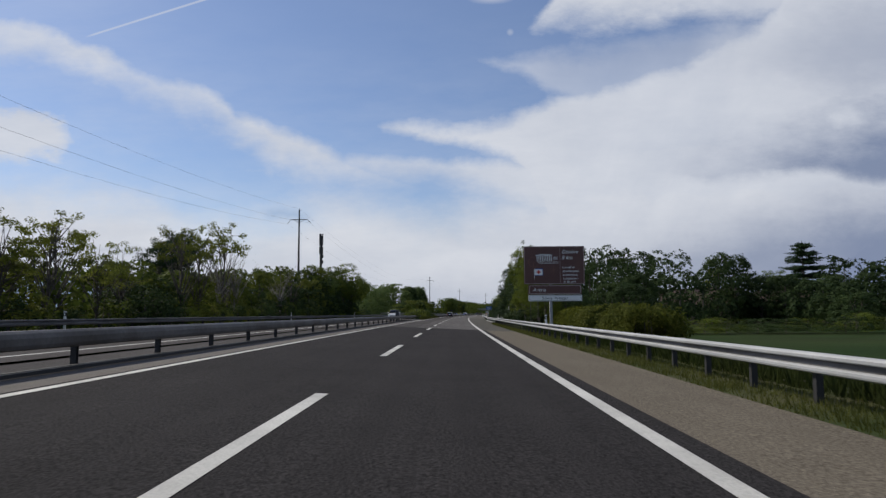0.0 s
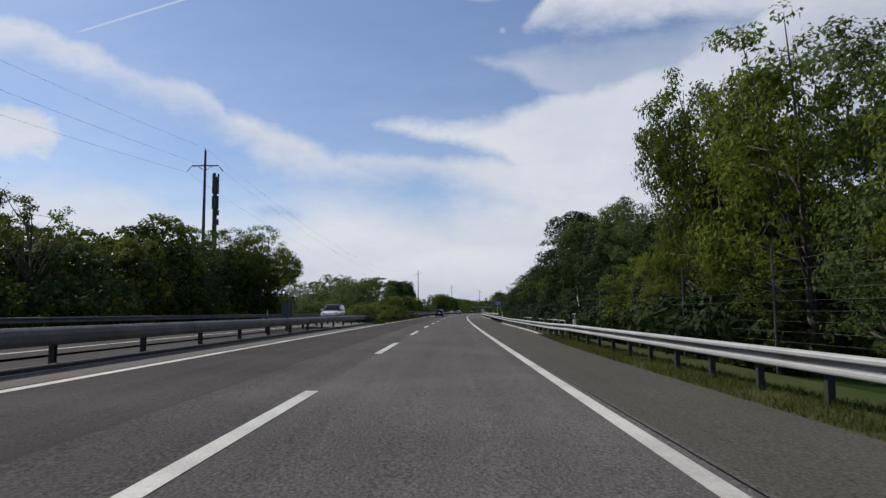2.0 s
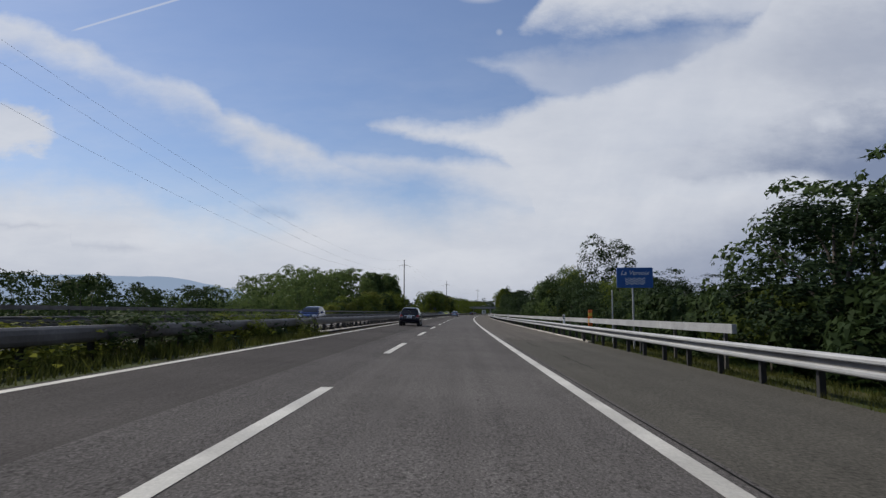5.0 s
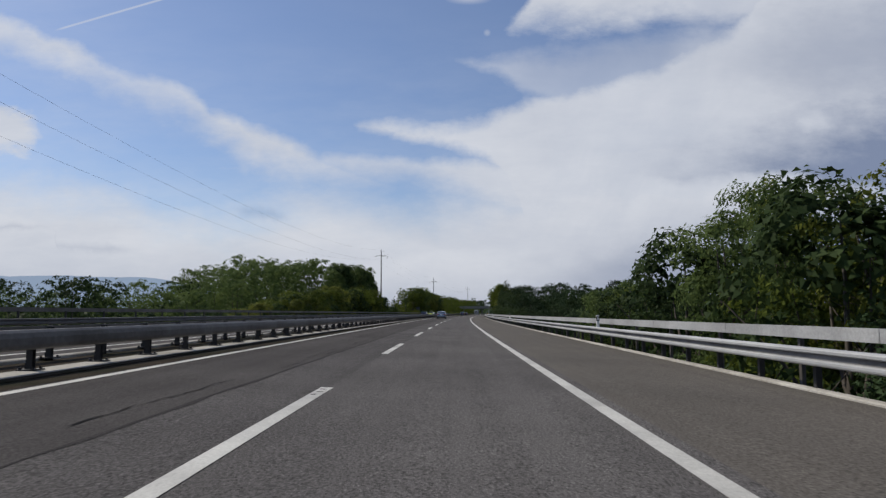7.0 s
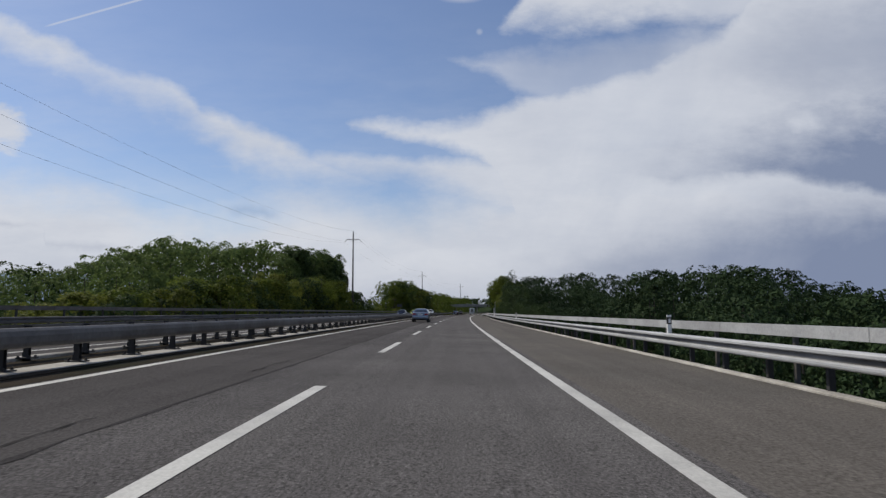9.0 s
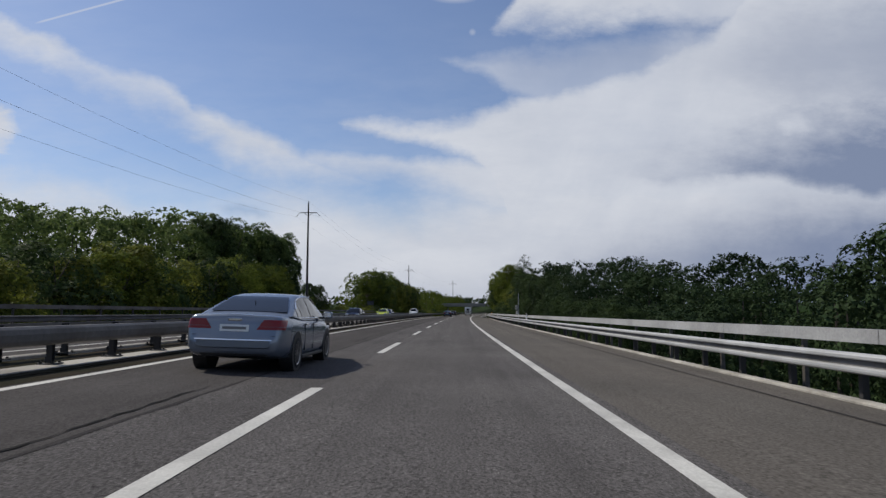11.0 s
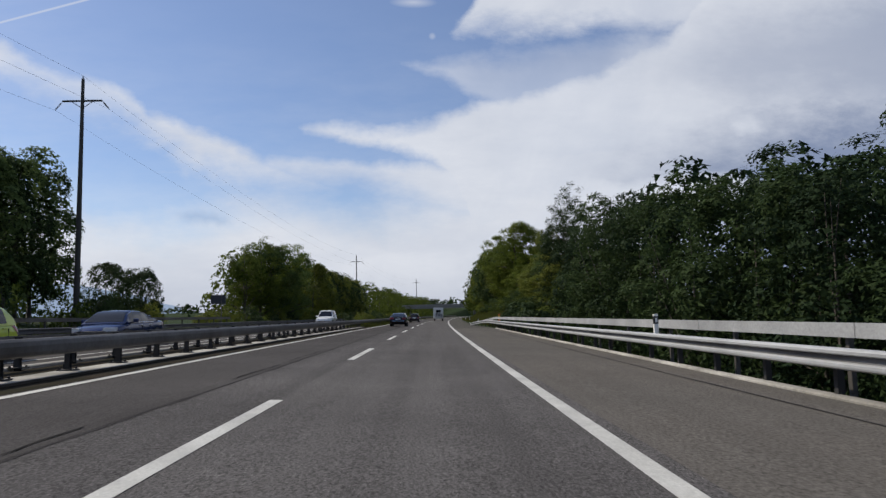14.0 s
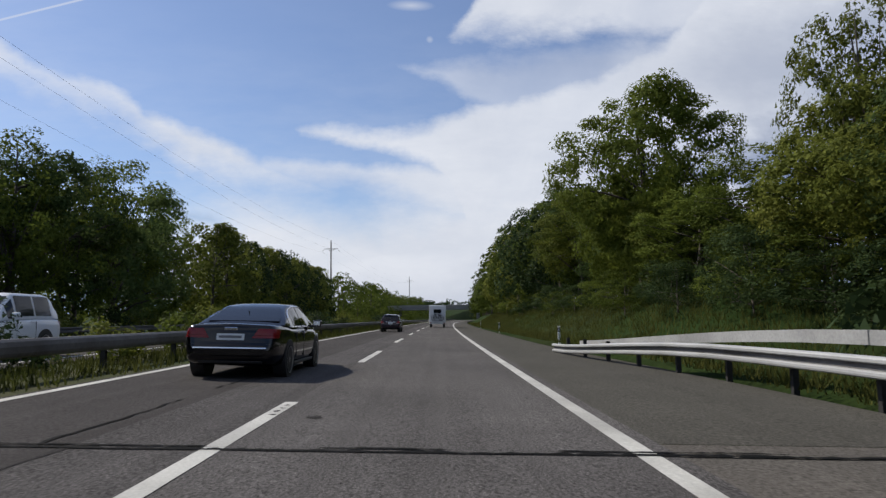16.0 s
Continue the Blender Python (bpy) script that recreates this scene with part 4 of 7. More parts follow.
def make_conifer(name, seed, tall, wide, tiers, material, layered=False, per=16, leaf=0.17, width=0.35):
    rng = np.random.default_rng(seed)
    rnd = random.Random(seed)
    cs, segs = [], [(Vector((0, 0, -0.6)), Vector((0, 0, tall)), 0.22, 0.03)]
    for i in range(tiers):
        k = (i + 0.5) / tiers
        z = tall * (0.18 + 0.82 * k)
        r = wide * (1 - k) ** (0.55 if layered else 0.85) + 0.15
        arms = 8 if layered else 7
        for j in range(arms):
            a = 2 * math.pi * (j + rnd.random()) / arms
            rr = r * rnd.uniform(0.65, 1.05)
            e = Vector((math.cos(a) * rr, math.sin(a) * rr, z + (0.0 if layered else -0.25 * rr) + rnd.uniform(-0.15, 0.15)))
            segs.append((Vector((0, 0, z)), e, 0.05, 0.012))
            m = 5 if layered else 4
            for q in range(1, m + 1):
                cs.append(tuple(Vector((0, 0, z)).lerp(e, (q + 0.2) / (m + 0.2))))
    tv, tf = tubes(segs, 5)
    top = new(name)
    obj("trunk", tv, tf, M["bark"], top, smooth=True)
    me = leaf_mesh("crown", cs, per, (0.32, 0.32, 0.10 if layered else 0.2), leaf, rng, M[material], flat=0.6, width=width)
    cr = new("crown", me)
    cr.parent = top
    top["tall"] = tall
    return top


def make_cedar(name, seed, tall, wide):
    """A dark conifer with a bare lower trunk and a broad, ragged crown of flat sprays."""
    rng, rnd = np.random.default_rng(seed), random.Random(seed)
    segs, cs = [(Vector((0, 0, -0.6)), Vector((0.2, 0, tall * 0.97)), 0.34, 0.05)], []
    for i in range(150):
        k = (int(rnd.random() * 7) + 0.5 + rnd.uniform(-0.28, 0.28)) / 7
        z = tall * (0.34 + 0.63 * k)
        r = wide * (0.10 + 1.15 * (1 - k) ** 0.8) * rnd.uniform(0.45, 1.12)
        a = rnd.uniform(0, 2 * math.pi)
        p, e = Vector((0.1, 0, z - 0.4)), Vector((math.cos(a) * r, math.sin(a) * r, z + rnd.uniform(-0.6, 0.35) - 0.06 * r))
        segs.append((p, e, 0.07, 0.015))
        for q in (0.3, 0.5, 0.66, 0.8, 0.92, 1.0):
            cs.append(tuple(p.lerp(e, q) + Vector((rnd.gauss(0, 0.25), rnd.gauss(0, 0.25), 0.1))))
    tv, tf = tubes(segs, 5)
    top = new(name)
    obj("trunk", tv, tf, M["bark"], top, smooth=True)
    cr = new("crown", leaf_mesh("crown", cs, 22, (0.66, 0.66, 0.22), 0.17, rng, M["needle"], flat=0.4, width=0.45))
    cr.parent = top
    top["tall"] = tall
    return top


PROTO = {
    "broad": [make_tree("tree", 11 + i, 10.5, 3.9, 1.2, 300, 50, 0.096, ["leaf", "leaf_mid"][i], width=0.62, spread=(0.58, 0.58, 0.36), lumps=8, limbs=14) for i in range(2)],
    "ash": [make_tree("tree", 31 + i, 11.0, 3.0, 1.6, 230, 47, 0.095, ["leaf", "leaf_mid"][i], width=0.62, spread=(0.62, 0.62, 0.34), lumps=8, limbs=16, shape="tall", trunk=0.18) for i in range(2)],
    "dark": [make_tree("tree", 24 + i, 10.5, 3.7, 1.2, 138, 34, 0.138, "leaf_dark", spread=0.8, limbs=9, shape="dome") for i in range(2)],
    "hill": [make_tree("tree", 124 + i, 22.0, 6.0, 4.0, 300, 27, 0.21, ["leaf_mid", "leaf_dark", "leaf_mid"][i], spread=1.05, limbs=7, trunk=0.3, shape="dome") for i in range(3)],
    "slope": [make_tree("tree", 134 + i, 18.0, 4.6, 4.0, 300, 38, 0.118, ["leaf_deep", "leaf_dark"][i], width=0.62, spread=(0.88, 0.88, 0.7), limbs=4, trunk=0.15, shape="dome") for i in range(2)],
    "crown": [make_tree("tree", 15, 10.5, 4.3, 0.8, 600, 80, 0.088, "leaf_fresh", width=0.62, spread=(0.62, 0.62, 0.36), lumps=12, limbs=14, hollow=0.6)],
    "fresh": [make_tree("tree", 17, 10.5, 3.9, 1.2, 300, 50, 0.096, "leaf_fresh", width=0.62, spread=(0.58, 0.58, 0.36), lumps=9, limbs=12)],
    "shade": [make_tree("tree", 27 + i, 10.5, 3.9, 1.0, 250, 44, 0.1, "leaf_deep", width=0.62, spread=(0.70, 0.70, 0.55), limbs=7, shape="dome") for i in range(2)],
    "gold": [make_tree("tree", 19, 10.5, 3.8, 1.2, 290, 48, 0.096, "leaf_light", width=0.62, spread=(0.60, 0.60, 0.36), lumps=9, limbs=12)],
    "mid": [make_tree("tree", 21 + i, 10.5, 3.6, 1.2, 138, 31, 0.142, ["leaf", "leaf_dark", "leaf_light"][i], spread=0.78, limbs=7, shape="dome") for i in range(3)],
    "airy": [make_tree("tree", 41 + i, 10.0, 3.0, 4.6, 38, 46, 0.088, "leaf_light", spread=(0.55, 0.55, 0.3), lumps=7, limbs=26, trunk=0.13, hollow=0.2) for i in range(2)],
    "bush": [make_tree("bush", 61 + i, 3.0, 1.7, 0.1, 42, 23, 0.098, ["leaf", "leaf_light", "leaf_dark"][i], spread=0.45, lumps=6, limbs=8, trunk=0.06, hollow=0.3) for i in range(3)],
    "thicket": [make_tree("bush", 66 + i, 4.5, 2.3, 0.1, 110, 44, 0.062, ["leaf_dark", "leaf"][i], width=0.62, spread=(0.5, 0.5, 0.4), limbs=8, trunk=0.06, shape="dome") for i in range(2)],
    "pine": [make_tree("pine_tree", 71, 12.0, 3.2, 4.5, 110, 60, 0.11, "needle", spread=(0.8, 0.8, 0.4), lumps=8, limbs=18, trunk=0.2)],
    "cedar": [make_cedar("cedar_tree", 81, 14.0, 4.9)],
    "spruce": [make_conifer("spruce_tree", 91, 12.0, 2.6, 15, "needle")],
    "cone": [make_tree("tree", 93, 14.0, 2.9, 1.0, 430, 56, 0.088, "leaf_dark", width=0.62, spread=(0.55, 0.55, 0.45), lumps=9, limbs=14, shape="tall")],
    "dead": [make_tree("dead_tree", 97, 9.0, 2.6, 3.0, 60, 1, 0.05, "leaf", lumps=6, limbs=24, trunk=0.11, bark="bark_pale")],
}
PATH_OF = {"broad": ("leafy green broadleaf tree", "tree"), "ash": ("tall green broadleaf tree with a narrow crown", "tree"), "airy": ("thin airy tree with yellow-green leaves and bare limbs", "tree"), "fresh": ("leafy tree with fresh bright green leaves", "tree"), "shade": ("dense deep green broadleaf tree", "tree"), "gold": ("leafy tree with olive yellow-green leaves", "tree"), "mid": ("full green broadleaf tree at the wood's edge", "tree"), "hill": ("tall full tree of the wooded hill", "tree"), "slope": ("tall leafy tree growing from the valley beside the viaduct", "tree"), "dark": ("full dark green tree on the wooded slope", "tree"), "crown": ("tall round-crowned green tree", "tree"), "bush": ("low green leafy bush", "bush"), "thicket": ("tall dense green bush", "bush"), "pine": ("dark green pine with a flat-topped crown", "tree"), "cedar": ("dark layered cedar tree", "tree"), "spruce": ("dark green spruce tree", "tree"), "cone": ("tall slender green broadleaf tree", "tree"), "dead": ("bare dead tree with bleached branches", "tree")}
for k in PROTO:
    for p in PROTO[k]:
        tagged(p, PATH_OF[k][0], PATH_OF[k][1], "bushes" if PATH_OF[k][1] == "bush" else "trees")
USED = set()


def ground_at(s, u):
    z = height(s, u)
    return min(z, level(u) - 0.30) if -22.5 < u < 6.9 else z


def plant(kind, s, u, ztop, rnd, label="", wide=1.0):
    """One tree whose top reaches the height ztop."""
    p = PROTO[kind][rnd.randrange(len(PROTO[kind]))]
    g = ground_at(s, u)
    k = max(0.3, (ztop - g) / p["tall"])
    w = wide * min(1.5, max(0.75, k ** 0.75)) / k
    m = place(s, u, g, rnd.uniform(0, 360)) @ Matrix.Diagonal((k * w, k * w, k, 1))
    if p.name in USED:
        ob = copy_thing(p, m)
    else:
        ob = p
        USED.add(p.name)
    ob.matrix_basis = m
    ob["label"] = label or PATH_OF[kind][0]
    return ob


def profile(pts, s):
    return float(np.interp(s, [p[0] for p in pts], [p[1] for p in pts]))


def belt(kinds, s0, s1, gap, u0, u1, pts, seed, jitter=0.16, wide=1.0):
    """A loose row of trees between two stations; the tops follow a height line."""
    rnd = random.Random(seed)
    s = s0
    while s < s1:
        u = rnd.uniform(u0, u1)
        z = profile(pts, s)
        g = ground_at(s, u)
        plant(rnd.choice(kinds), s, u, z + min(z - g, 9.0) * jitter * (0.35 - 1.5 * rnd.random()), rnd, wide=wide)
        s += gap * rnd.uniform(0.6, 1.4)


# cheap crowns for the depth of the woods: joined into one mesh for each stretch
CROWNS = [crown_points(300 + i) for i in range(6)]


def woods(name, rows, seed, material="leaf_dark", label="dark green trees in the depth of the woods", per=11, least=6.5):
    """Rows of (s0, s1, gap, u0, u1, height line)."""
    rng = np.random.default_rng(seed)
    cs, ds, segs, sizes, inner, bulk = [], [], [], [], [], []
    for s0, s1, gap, u0, u1, pts in rows:
        s = s0
        while s < s1:
            u = rng.uniform(u0, u1)
            g = ground_at(s, u)
            h = max(2.5, (profile(pts, s) - g) * rng.uniform(0.90, 1.07))
            p = at(s, u, g)
            c, way = CROWNS[rng.integers(len(CROWNS))]
            a = rng.uniform(0, 6.28)
            w = max(least, h * 0.62 if least > 5 else least) * rng.uniform(0.85, 1.15)
            x, y = c[:, 0] * math.cos(a) - c[:, 1] * math.sin(a), c[:, 0] * math.sin(a) + c[:, 1] * math.cos(a)
            cs.append(np.stack([p.x + x * w * 1.5, p.y + y * w * 1.5, p.z + c[:, 2] * h], 1))
            q = rng.integers(0, len(c), 60)
            k = rng.uniform(0.2, 0.80, 60)
            inner.append(np.stack([p.x + x[q] * w * 1.5 * k, p.y + y[q] * w * 1.5 * k, p.z + (0.45 + (c[q, 2] - 0.45) * k) * h], 1))
            bulk += [w * 0.05] * 60
            ds.append(np.stack([way[:, 0] * math.cos(a) - way[:, 1] * math.sin(a), way[:, 0] * math.sin(a) + way[:, 1] * math.cos(a), way[:, 2]], 1))
            sizes += [max(0.6, w / 9.0) if least > 3 else 0.4] * len(c)
            segs.append((Vector((p.x, p.y, p.z - 0.5)), Vector((p.x, p.y, p.z + h * 0.75)), 0.2, 0.06))
            s += 1.15 * gap * rng.uniform(0.7, 1.3)
    per = max(7, int(per * 0.72))
    me = leaf_mesh(name, np.concatenate(cs), per, (0.95, 0.95, 0.72), 0.92 / math.sqrt(per), rng, M[material], width=0.7, scale=sizes, outward=np.concatenate(ds), core=np.concatenate(inner), core_size=bulk, shell=0.62)
    ob = tagged(new(name, me), label, "woods", kind="stuff")
    v, f = tubes(segs, 5)
    obj("trunks", v, f, M["bark"], ob)


# left of the road, before the viaduct
LT = [(0, 5.4), (38, 5.2), (49, 5.4), (58, 6.0), (64, 6.6), (75, 6.6), (83, 7.0), (95, 6.8), (110, 7.6), (116, 9.2), (126, 9.9), (138, 10.6), (146, 11.4), (150, 8.0)]
belt(["bush"], 8, 150, 4.2, -24.5, -23.2, [(0, 2.6), (150, 3.0)], 1, 0.4)
belt(["mid", "airy", "mid", "mid"], 16, 146, 4.8, -27.5, -25.0, [(s, z * 0.9) for s, z in LT], 2, 0.3)
woods("woods_left", [(20, 148, 4.6, -33, -29, LT), (20, 160, 6.0, -42, -36, [(s, z * 1.1) for s, z in LT])], 3, "leaf")
woods("woods_left_wall", [(98, 148, 3.6, -27.5, -24.8, [(s, z * 0.82) for s, z in LT])], 103, "leaf_dark", "dark leafy wall of trees beyond the opposite carriageway", per=24)
rr = random.Random(5)
for kind, s, u, z in (("airy", 34.5, -24.2, 7.0), ("ash", 31, -25.5, 6.8), ("airy", 38.5, -24, 7.4), ("airy", 41, -25, 7.2), ("airy", 44, -24, 6.8), ("airy", 48, -24.5, 6.6), ("airy", 59, -24.5, 9.2), ("airy", 63.5, -24.8, 9.4), ("airy", 70, -24.6, 11.2), ("dead", 73.5, -24.6, 9.0), ("airy", 98, -24.5, 8.2), ("pine", 137, -59.5, 18.6), ("pine", 131, -57, 16.5), ("pine", 142, -62, 17.5), ("pine", 126, -58, 14.5), ("dead", 92, -24.5, 8.6), ("dead", 69, -25, 8.5), ("mid", 118, -25, 9.8), ("broad", 145, -24.2, 11.8), ("broad", 138, -24, 10.8), ("ash", 126, -25, 9.6)):
    plant(kind, s, u, z, rr, wide=0.85 if kind == "airy" else 1.0)
# left, low growth beside the valley and its far trees
belt(["bush", "bush", "mid"], 150, 186, 4.4, -30, -25, [(150, 4.0), (186, 2.2)], 6, 0.3)
woods("woods_valley_left", [(190, 345, 7.0, -48, -36, [(190, 1.6), (280, 1.8), (345, 3.2)]), (230, 380, 7.0, -95, -72, [(230, 8.0), (340, 9.6), (380, 10.0)]), (240, 420, 9.0, -150, -120, [(240, 12.0), (420, 15.0)])], 7)
# wooded hill on the left
belt(["hill"], 446, 487, 4.6, -51, -46, [(446, 17.0), (460, 20.2), (488, 20.8)], 10, 0.12, 1.1)
for s, u, z in ((478, -45, 18.5), (483, -44, 19.0), (487.5, -44.5, 18.2), (472, -46, 20.0), (492.5, -45.5, 20.5), (497.5, -47, 20.0)):
    plant("hill", s, u, z, rr, "tall dark green tree at the foot of the hill", 1.05)
belt(["mid"], 330, 480, 4.2, -43, -38, [(330, 2.8), (347, 3.3), (356, 5.2), (373, 6.3), (398, 8.0), (420, 9.6), (462, 10.0), (480, 9.0)], 110, 0.2, 1.3)
woods("woods_hill_left", [(352, 488, 4.6, -70, -60, [(352, 6.0), (366, 7.2), (380, 8.6), (393, 12.0), (407, 15.5), (433, 19.5), (472, 23.0), (490, 24)]), (360, 492, 5.6, -92, -78, [(360, 6.5), (389, 8.5), (413, 12.0), (429, 16.5), (447, 20.5), (480, 25), (492, 25)]), (340, 500, 8.0, -122, -104, [(340, 6), (420, 11.0), (445, 15), (471, 20), (505, 23)])], 11, "leaf_mid", "tall full trees of the wooded hill", per=19)
for s, u, z in ((438, -38, 9.6), (444, -37, 10.2), (450, -38, 9.8)):
    plant("fresh", s, u, z, rr, "soft green leafy tree at the foot of the hill", 1.2)
belt(["bush"], 440, 490, 5.0, -33, -29, [(440, 4), (490, 4)], 14, 0.4)
# left after the viaduct
for s, u, z in ((503, -41, 8.6), (507.5, -41.5, 8.8), (511.5, -40.5, 8.6), (515.5, -42, 8.4)):
    plant("dark", s, u, z, rr)
LA = [(516, 10.6), (524, 14.2), (537, 14.2), (548, 11.4), (575, 13.0), (600, 12.4), (660, 13.0), (760, 13), (880, 14)]
belt(["broad", "ash"], 517, 552, 4.8, -29, -25.5, LA, 16, 0.1, 1.1)
belt(["mid"], 555, 624, 5.0, -29, -25, LA, 116, 0.14, 1.1)
woods("woods_left_end", [(532, 880, 9.0, -40, -32, LA), (624, 880, 9.0, -29, -25, LA)], 17, "leaf")
belt(["bush"], 489, 640, 4.2, -24.5, -22.8, [(489, 2.6), (640, 3.2)], 19, 0.4)
# right of the road, before the viaduct


def hedge(s0, s1, ua, ub, z_top, seed):
    """A long hedge: twigs through its whole depth, leaves thickest on the outside."""
    rng = np.random.default_rng(seed)
    cs, segs = [], []
    while len(cs) < 2300:
        s, k, h = rng.uniform(s0, s1), rng.random(), rng.random()
        if max(abs(2 * k - 1), h) < 0.62:
            continue
        u = ua + (ub - ua) * k
        g = ground_at(s, u)
        zt = z_top + 0.35 * noise.noise(Vector((s * 0.35, u * 0.5, seed))) + 0.2 * noise.noise(Vector((s * 1.1, u, seed)))
        round_off = 1 - 0.35 * abs(2 * k - 1) ** 4
        cs.append(tuple(at(s, u, g + (zt - g) * h * round_off)))
    for i in range(60):
        s, u = rng.uniform(s0, s1), rng.uniform(ua + 0.5, ub - 0.5)
        g = ground_at(s, u)
        segs.append((at(s, u, g - 0.2), at(s + rng.uniform(-0.4, 0.4), u, z_top - 0.3), 0.04, 0.015))
    top = thing("hedge", Matrix(), "long thick olive-green hedge beside the verge", "hedge")
    v, f = tubes(segs, 5)
    obj("stems", v, f, M["bark"], top)
    cr = new("foliage", leaf_mesh("foliage", cs, 30, (0.42, 0.42, 0.34), 0.085, rng, M["hedge"], flat=0.3))
    cr.parent = top


hedge(40, 75, 10.0, 14.0, 1.55, 20)
for s, u, z in ((98, 44, 6.2), (99, 47.5, 6.4), (100, 51.5, 6.2), (101, 55.5, 6.6), (97, 59, 6.6), (94, 62.5, 6.2)):
    plant("dark", s, u, z, rr, wide=1.2)
belt(["dark"], 64, 78, 4.0, 16, 20, [(62, 4.4), (78, 5.2)], 21, 0.2)
RT = [(88, 5.0), (94, 5.2), (100, 5.9), (104, 7.1), (107.5, 8.2), (111, 8.8), (114, 8.6), (117, 7.0), (125, 6.6), (144, 6.6), (160, 5.4), (178, 4.0)]
belt(["shade", "broad", "shade"], 89, 100, 4.2, 9.4, 10.8, RT, 22, 0.12, 1.0)
belt(["shade", "shade", "broad"], 101, 116, 3.6, 9.4, 10.8, RT, 222, 0.08, 1.0)
for kind, s, u, z, w in (("fresh", 69.5, 9.3, 6.3, 0.8), ("ash", 73.5, 9.2, 7.2, 0.8), ("fresh", 77, 9.3, 8.4, 0.75), ("ash", 80, 10.2, 8.2, 0.8), ("fresh", 81.8, 9.0, 8.9, 0.62), ("ash", 84.3, 9.0, 9.6, 0.58), ("ash", 97.6, 10.0, 7.5, 0.75), ("broad", 95.2, 10.4, 6.7, 0.75), ("fresh", 84.5, 11.5, 8.4, 0.8)):
    plant(kind, s, u, z, rr, wide=w)
plant("gold", 88.4, 9.0, 3.8, rr, "yellow-green leafy bush tree beside the verge", 0.45)
belt(["shade", "broad"], 117, 170, 4.8, 9.8, 11.2, RT, 122, 0.16, 1.1)
woods("woods_behind_right", [(86, 182, 5.0, 13, 16, [(86, 5.0), (92, 5.0), (100, 7.0), (107, 8.2), (112, 9.0), (122, 10.3), (128, 9.6), (135, 9.2), (150, 8), (182, 6)])], 24, per=40)
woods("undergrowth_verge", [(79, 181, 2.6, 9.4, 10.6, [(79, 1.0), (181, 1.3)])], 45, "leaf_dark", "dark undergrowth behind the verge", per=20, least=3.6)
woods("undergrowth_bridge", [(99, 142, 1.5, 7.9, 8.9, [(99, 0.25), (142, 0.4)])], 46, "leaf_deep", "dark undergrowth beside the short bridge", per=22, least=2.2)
woods("woods_right", [(112, 142, 5.0, 29, 38, [(112, 12.0), (142, 13.5)]), (98, 186, 7.0, 20, 26, [(98, 8), (104, 9.5), (115, 13), (150, 11), (186, 9)])], 23, per=18)
belt(["thicket", "bush"], 78, 180, 4.2, 8.6, 9.4, [(78, 1.6), (180, 1.6)], 25, 0.5)
# far trees beyond the field on the right
woods("woods_field", [(84, 110, 4.4, 22, 34, [(84, 6.4), (110, 8.2)]), (70, 120, 5.0, 44, 60, [(70, 4.8), (120, 6.8)]), (96, 150, 6.5, 38, 56, [(96, 6.4), (150, 9.4)]), (60, 140, 7.0, 66, 84, [(60, 8.5), (140, 11.5)]), (36, 100, 6.0, 58, 74, [(36, 6.6), (100, 8.0)])], 26)
for i in range(13):
    plant("thicket", 57 + rr.uniform(-1.2, 1.2), 18.5 + 2.3 * i, 0.75 + rr.uniform(-0.25, 0.45), rr, "low dark bush along the far edge of the field", 1.25)
belt(["dark", "bush"], 70, 112, 5.0, 40, 52, [(70, 3.8), (112, 3.6)], 28, 0.3)
for kind, s, u, z in (("cedar", 130.5, 66.5, 15.3), ("dark", 99, 38.6, 9.8), ("dark", 101, 41.6, 9.6), ("spruce", 112, 47.5, 10.2), ("ash", 122, 57, 8.6), ("mid", 118, 45, 8.8), ("spruce", 134, 74, 11.5)):
    plant(kind, s, u, z, rr)
# right, along the viaduct
RV = [(186, 3.2), (205, 4.2), (228, 5.1), (240, 6.0), (245.5, 6.2), (249, 4.2), (252, 3.2), (258, 2.6), (264, 2.2), (288, 2.0), (300, 1.0)]
belt(["slope", "ash", "slope", "dark"], 187, 260, 5.2, 11.5, 14.0, RV, 30, 0.16)
for s, u, z in ((244.4, 15.4, 7.4), (240.5, 15.0, 7.5), (238.5, 14.0, 6.6), (233.3, 13.0, 5.9), (229, 13.0, 5.8), (204, 13.0, 4.1), (201, 13.8, 3.8)):
    plant("airy" if z in (7.5, 5.8) else "ash", s, u, z, rr, "slender tree with an open leafy top", 0.75)
for s, u, z in ((262, 13.6, 3.5), (266, 14.2, 3.2), (270, 14.6, 2.4)):
    plant("broad", s, u, z, rr, "olive-green leafy tree rising beside the viaduct", 0.9)
plant("slope", 227.5, 17.0, 9.9, rr, "dark upright tree taller than its neighbours", 1.1)
woods("woods_near_right", [(186, 264, 5.0, 16.5, 21, [(s, z * 0.95) for s, z in RV])], 32, per=38)
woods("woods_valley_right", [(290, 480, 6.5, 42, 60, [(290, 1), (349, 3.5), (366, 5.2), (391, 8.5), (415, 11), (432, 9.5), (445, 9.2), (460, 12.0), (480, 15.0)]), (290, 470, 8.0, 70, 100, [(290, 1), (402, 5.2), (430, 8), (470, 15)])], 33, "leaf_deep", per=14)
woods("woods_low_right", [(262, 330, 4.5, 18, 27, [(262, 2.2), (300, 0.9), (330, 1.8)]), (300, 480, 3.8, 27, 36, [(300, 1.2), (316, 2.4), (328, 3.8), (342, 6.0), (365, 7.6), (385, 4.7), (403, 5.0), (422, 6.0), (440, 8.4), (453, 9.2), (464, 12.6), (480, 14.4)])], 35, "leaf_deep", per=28)
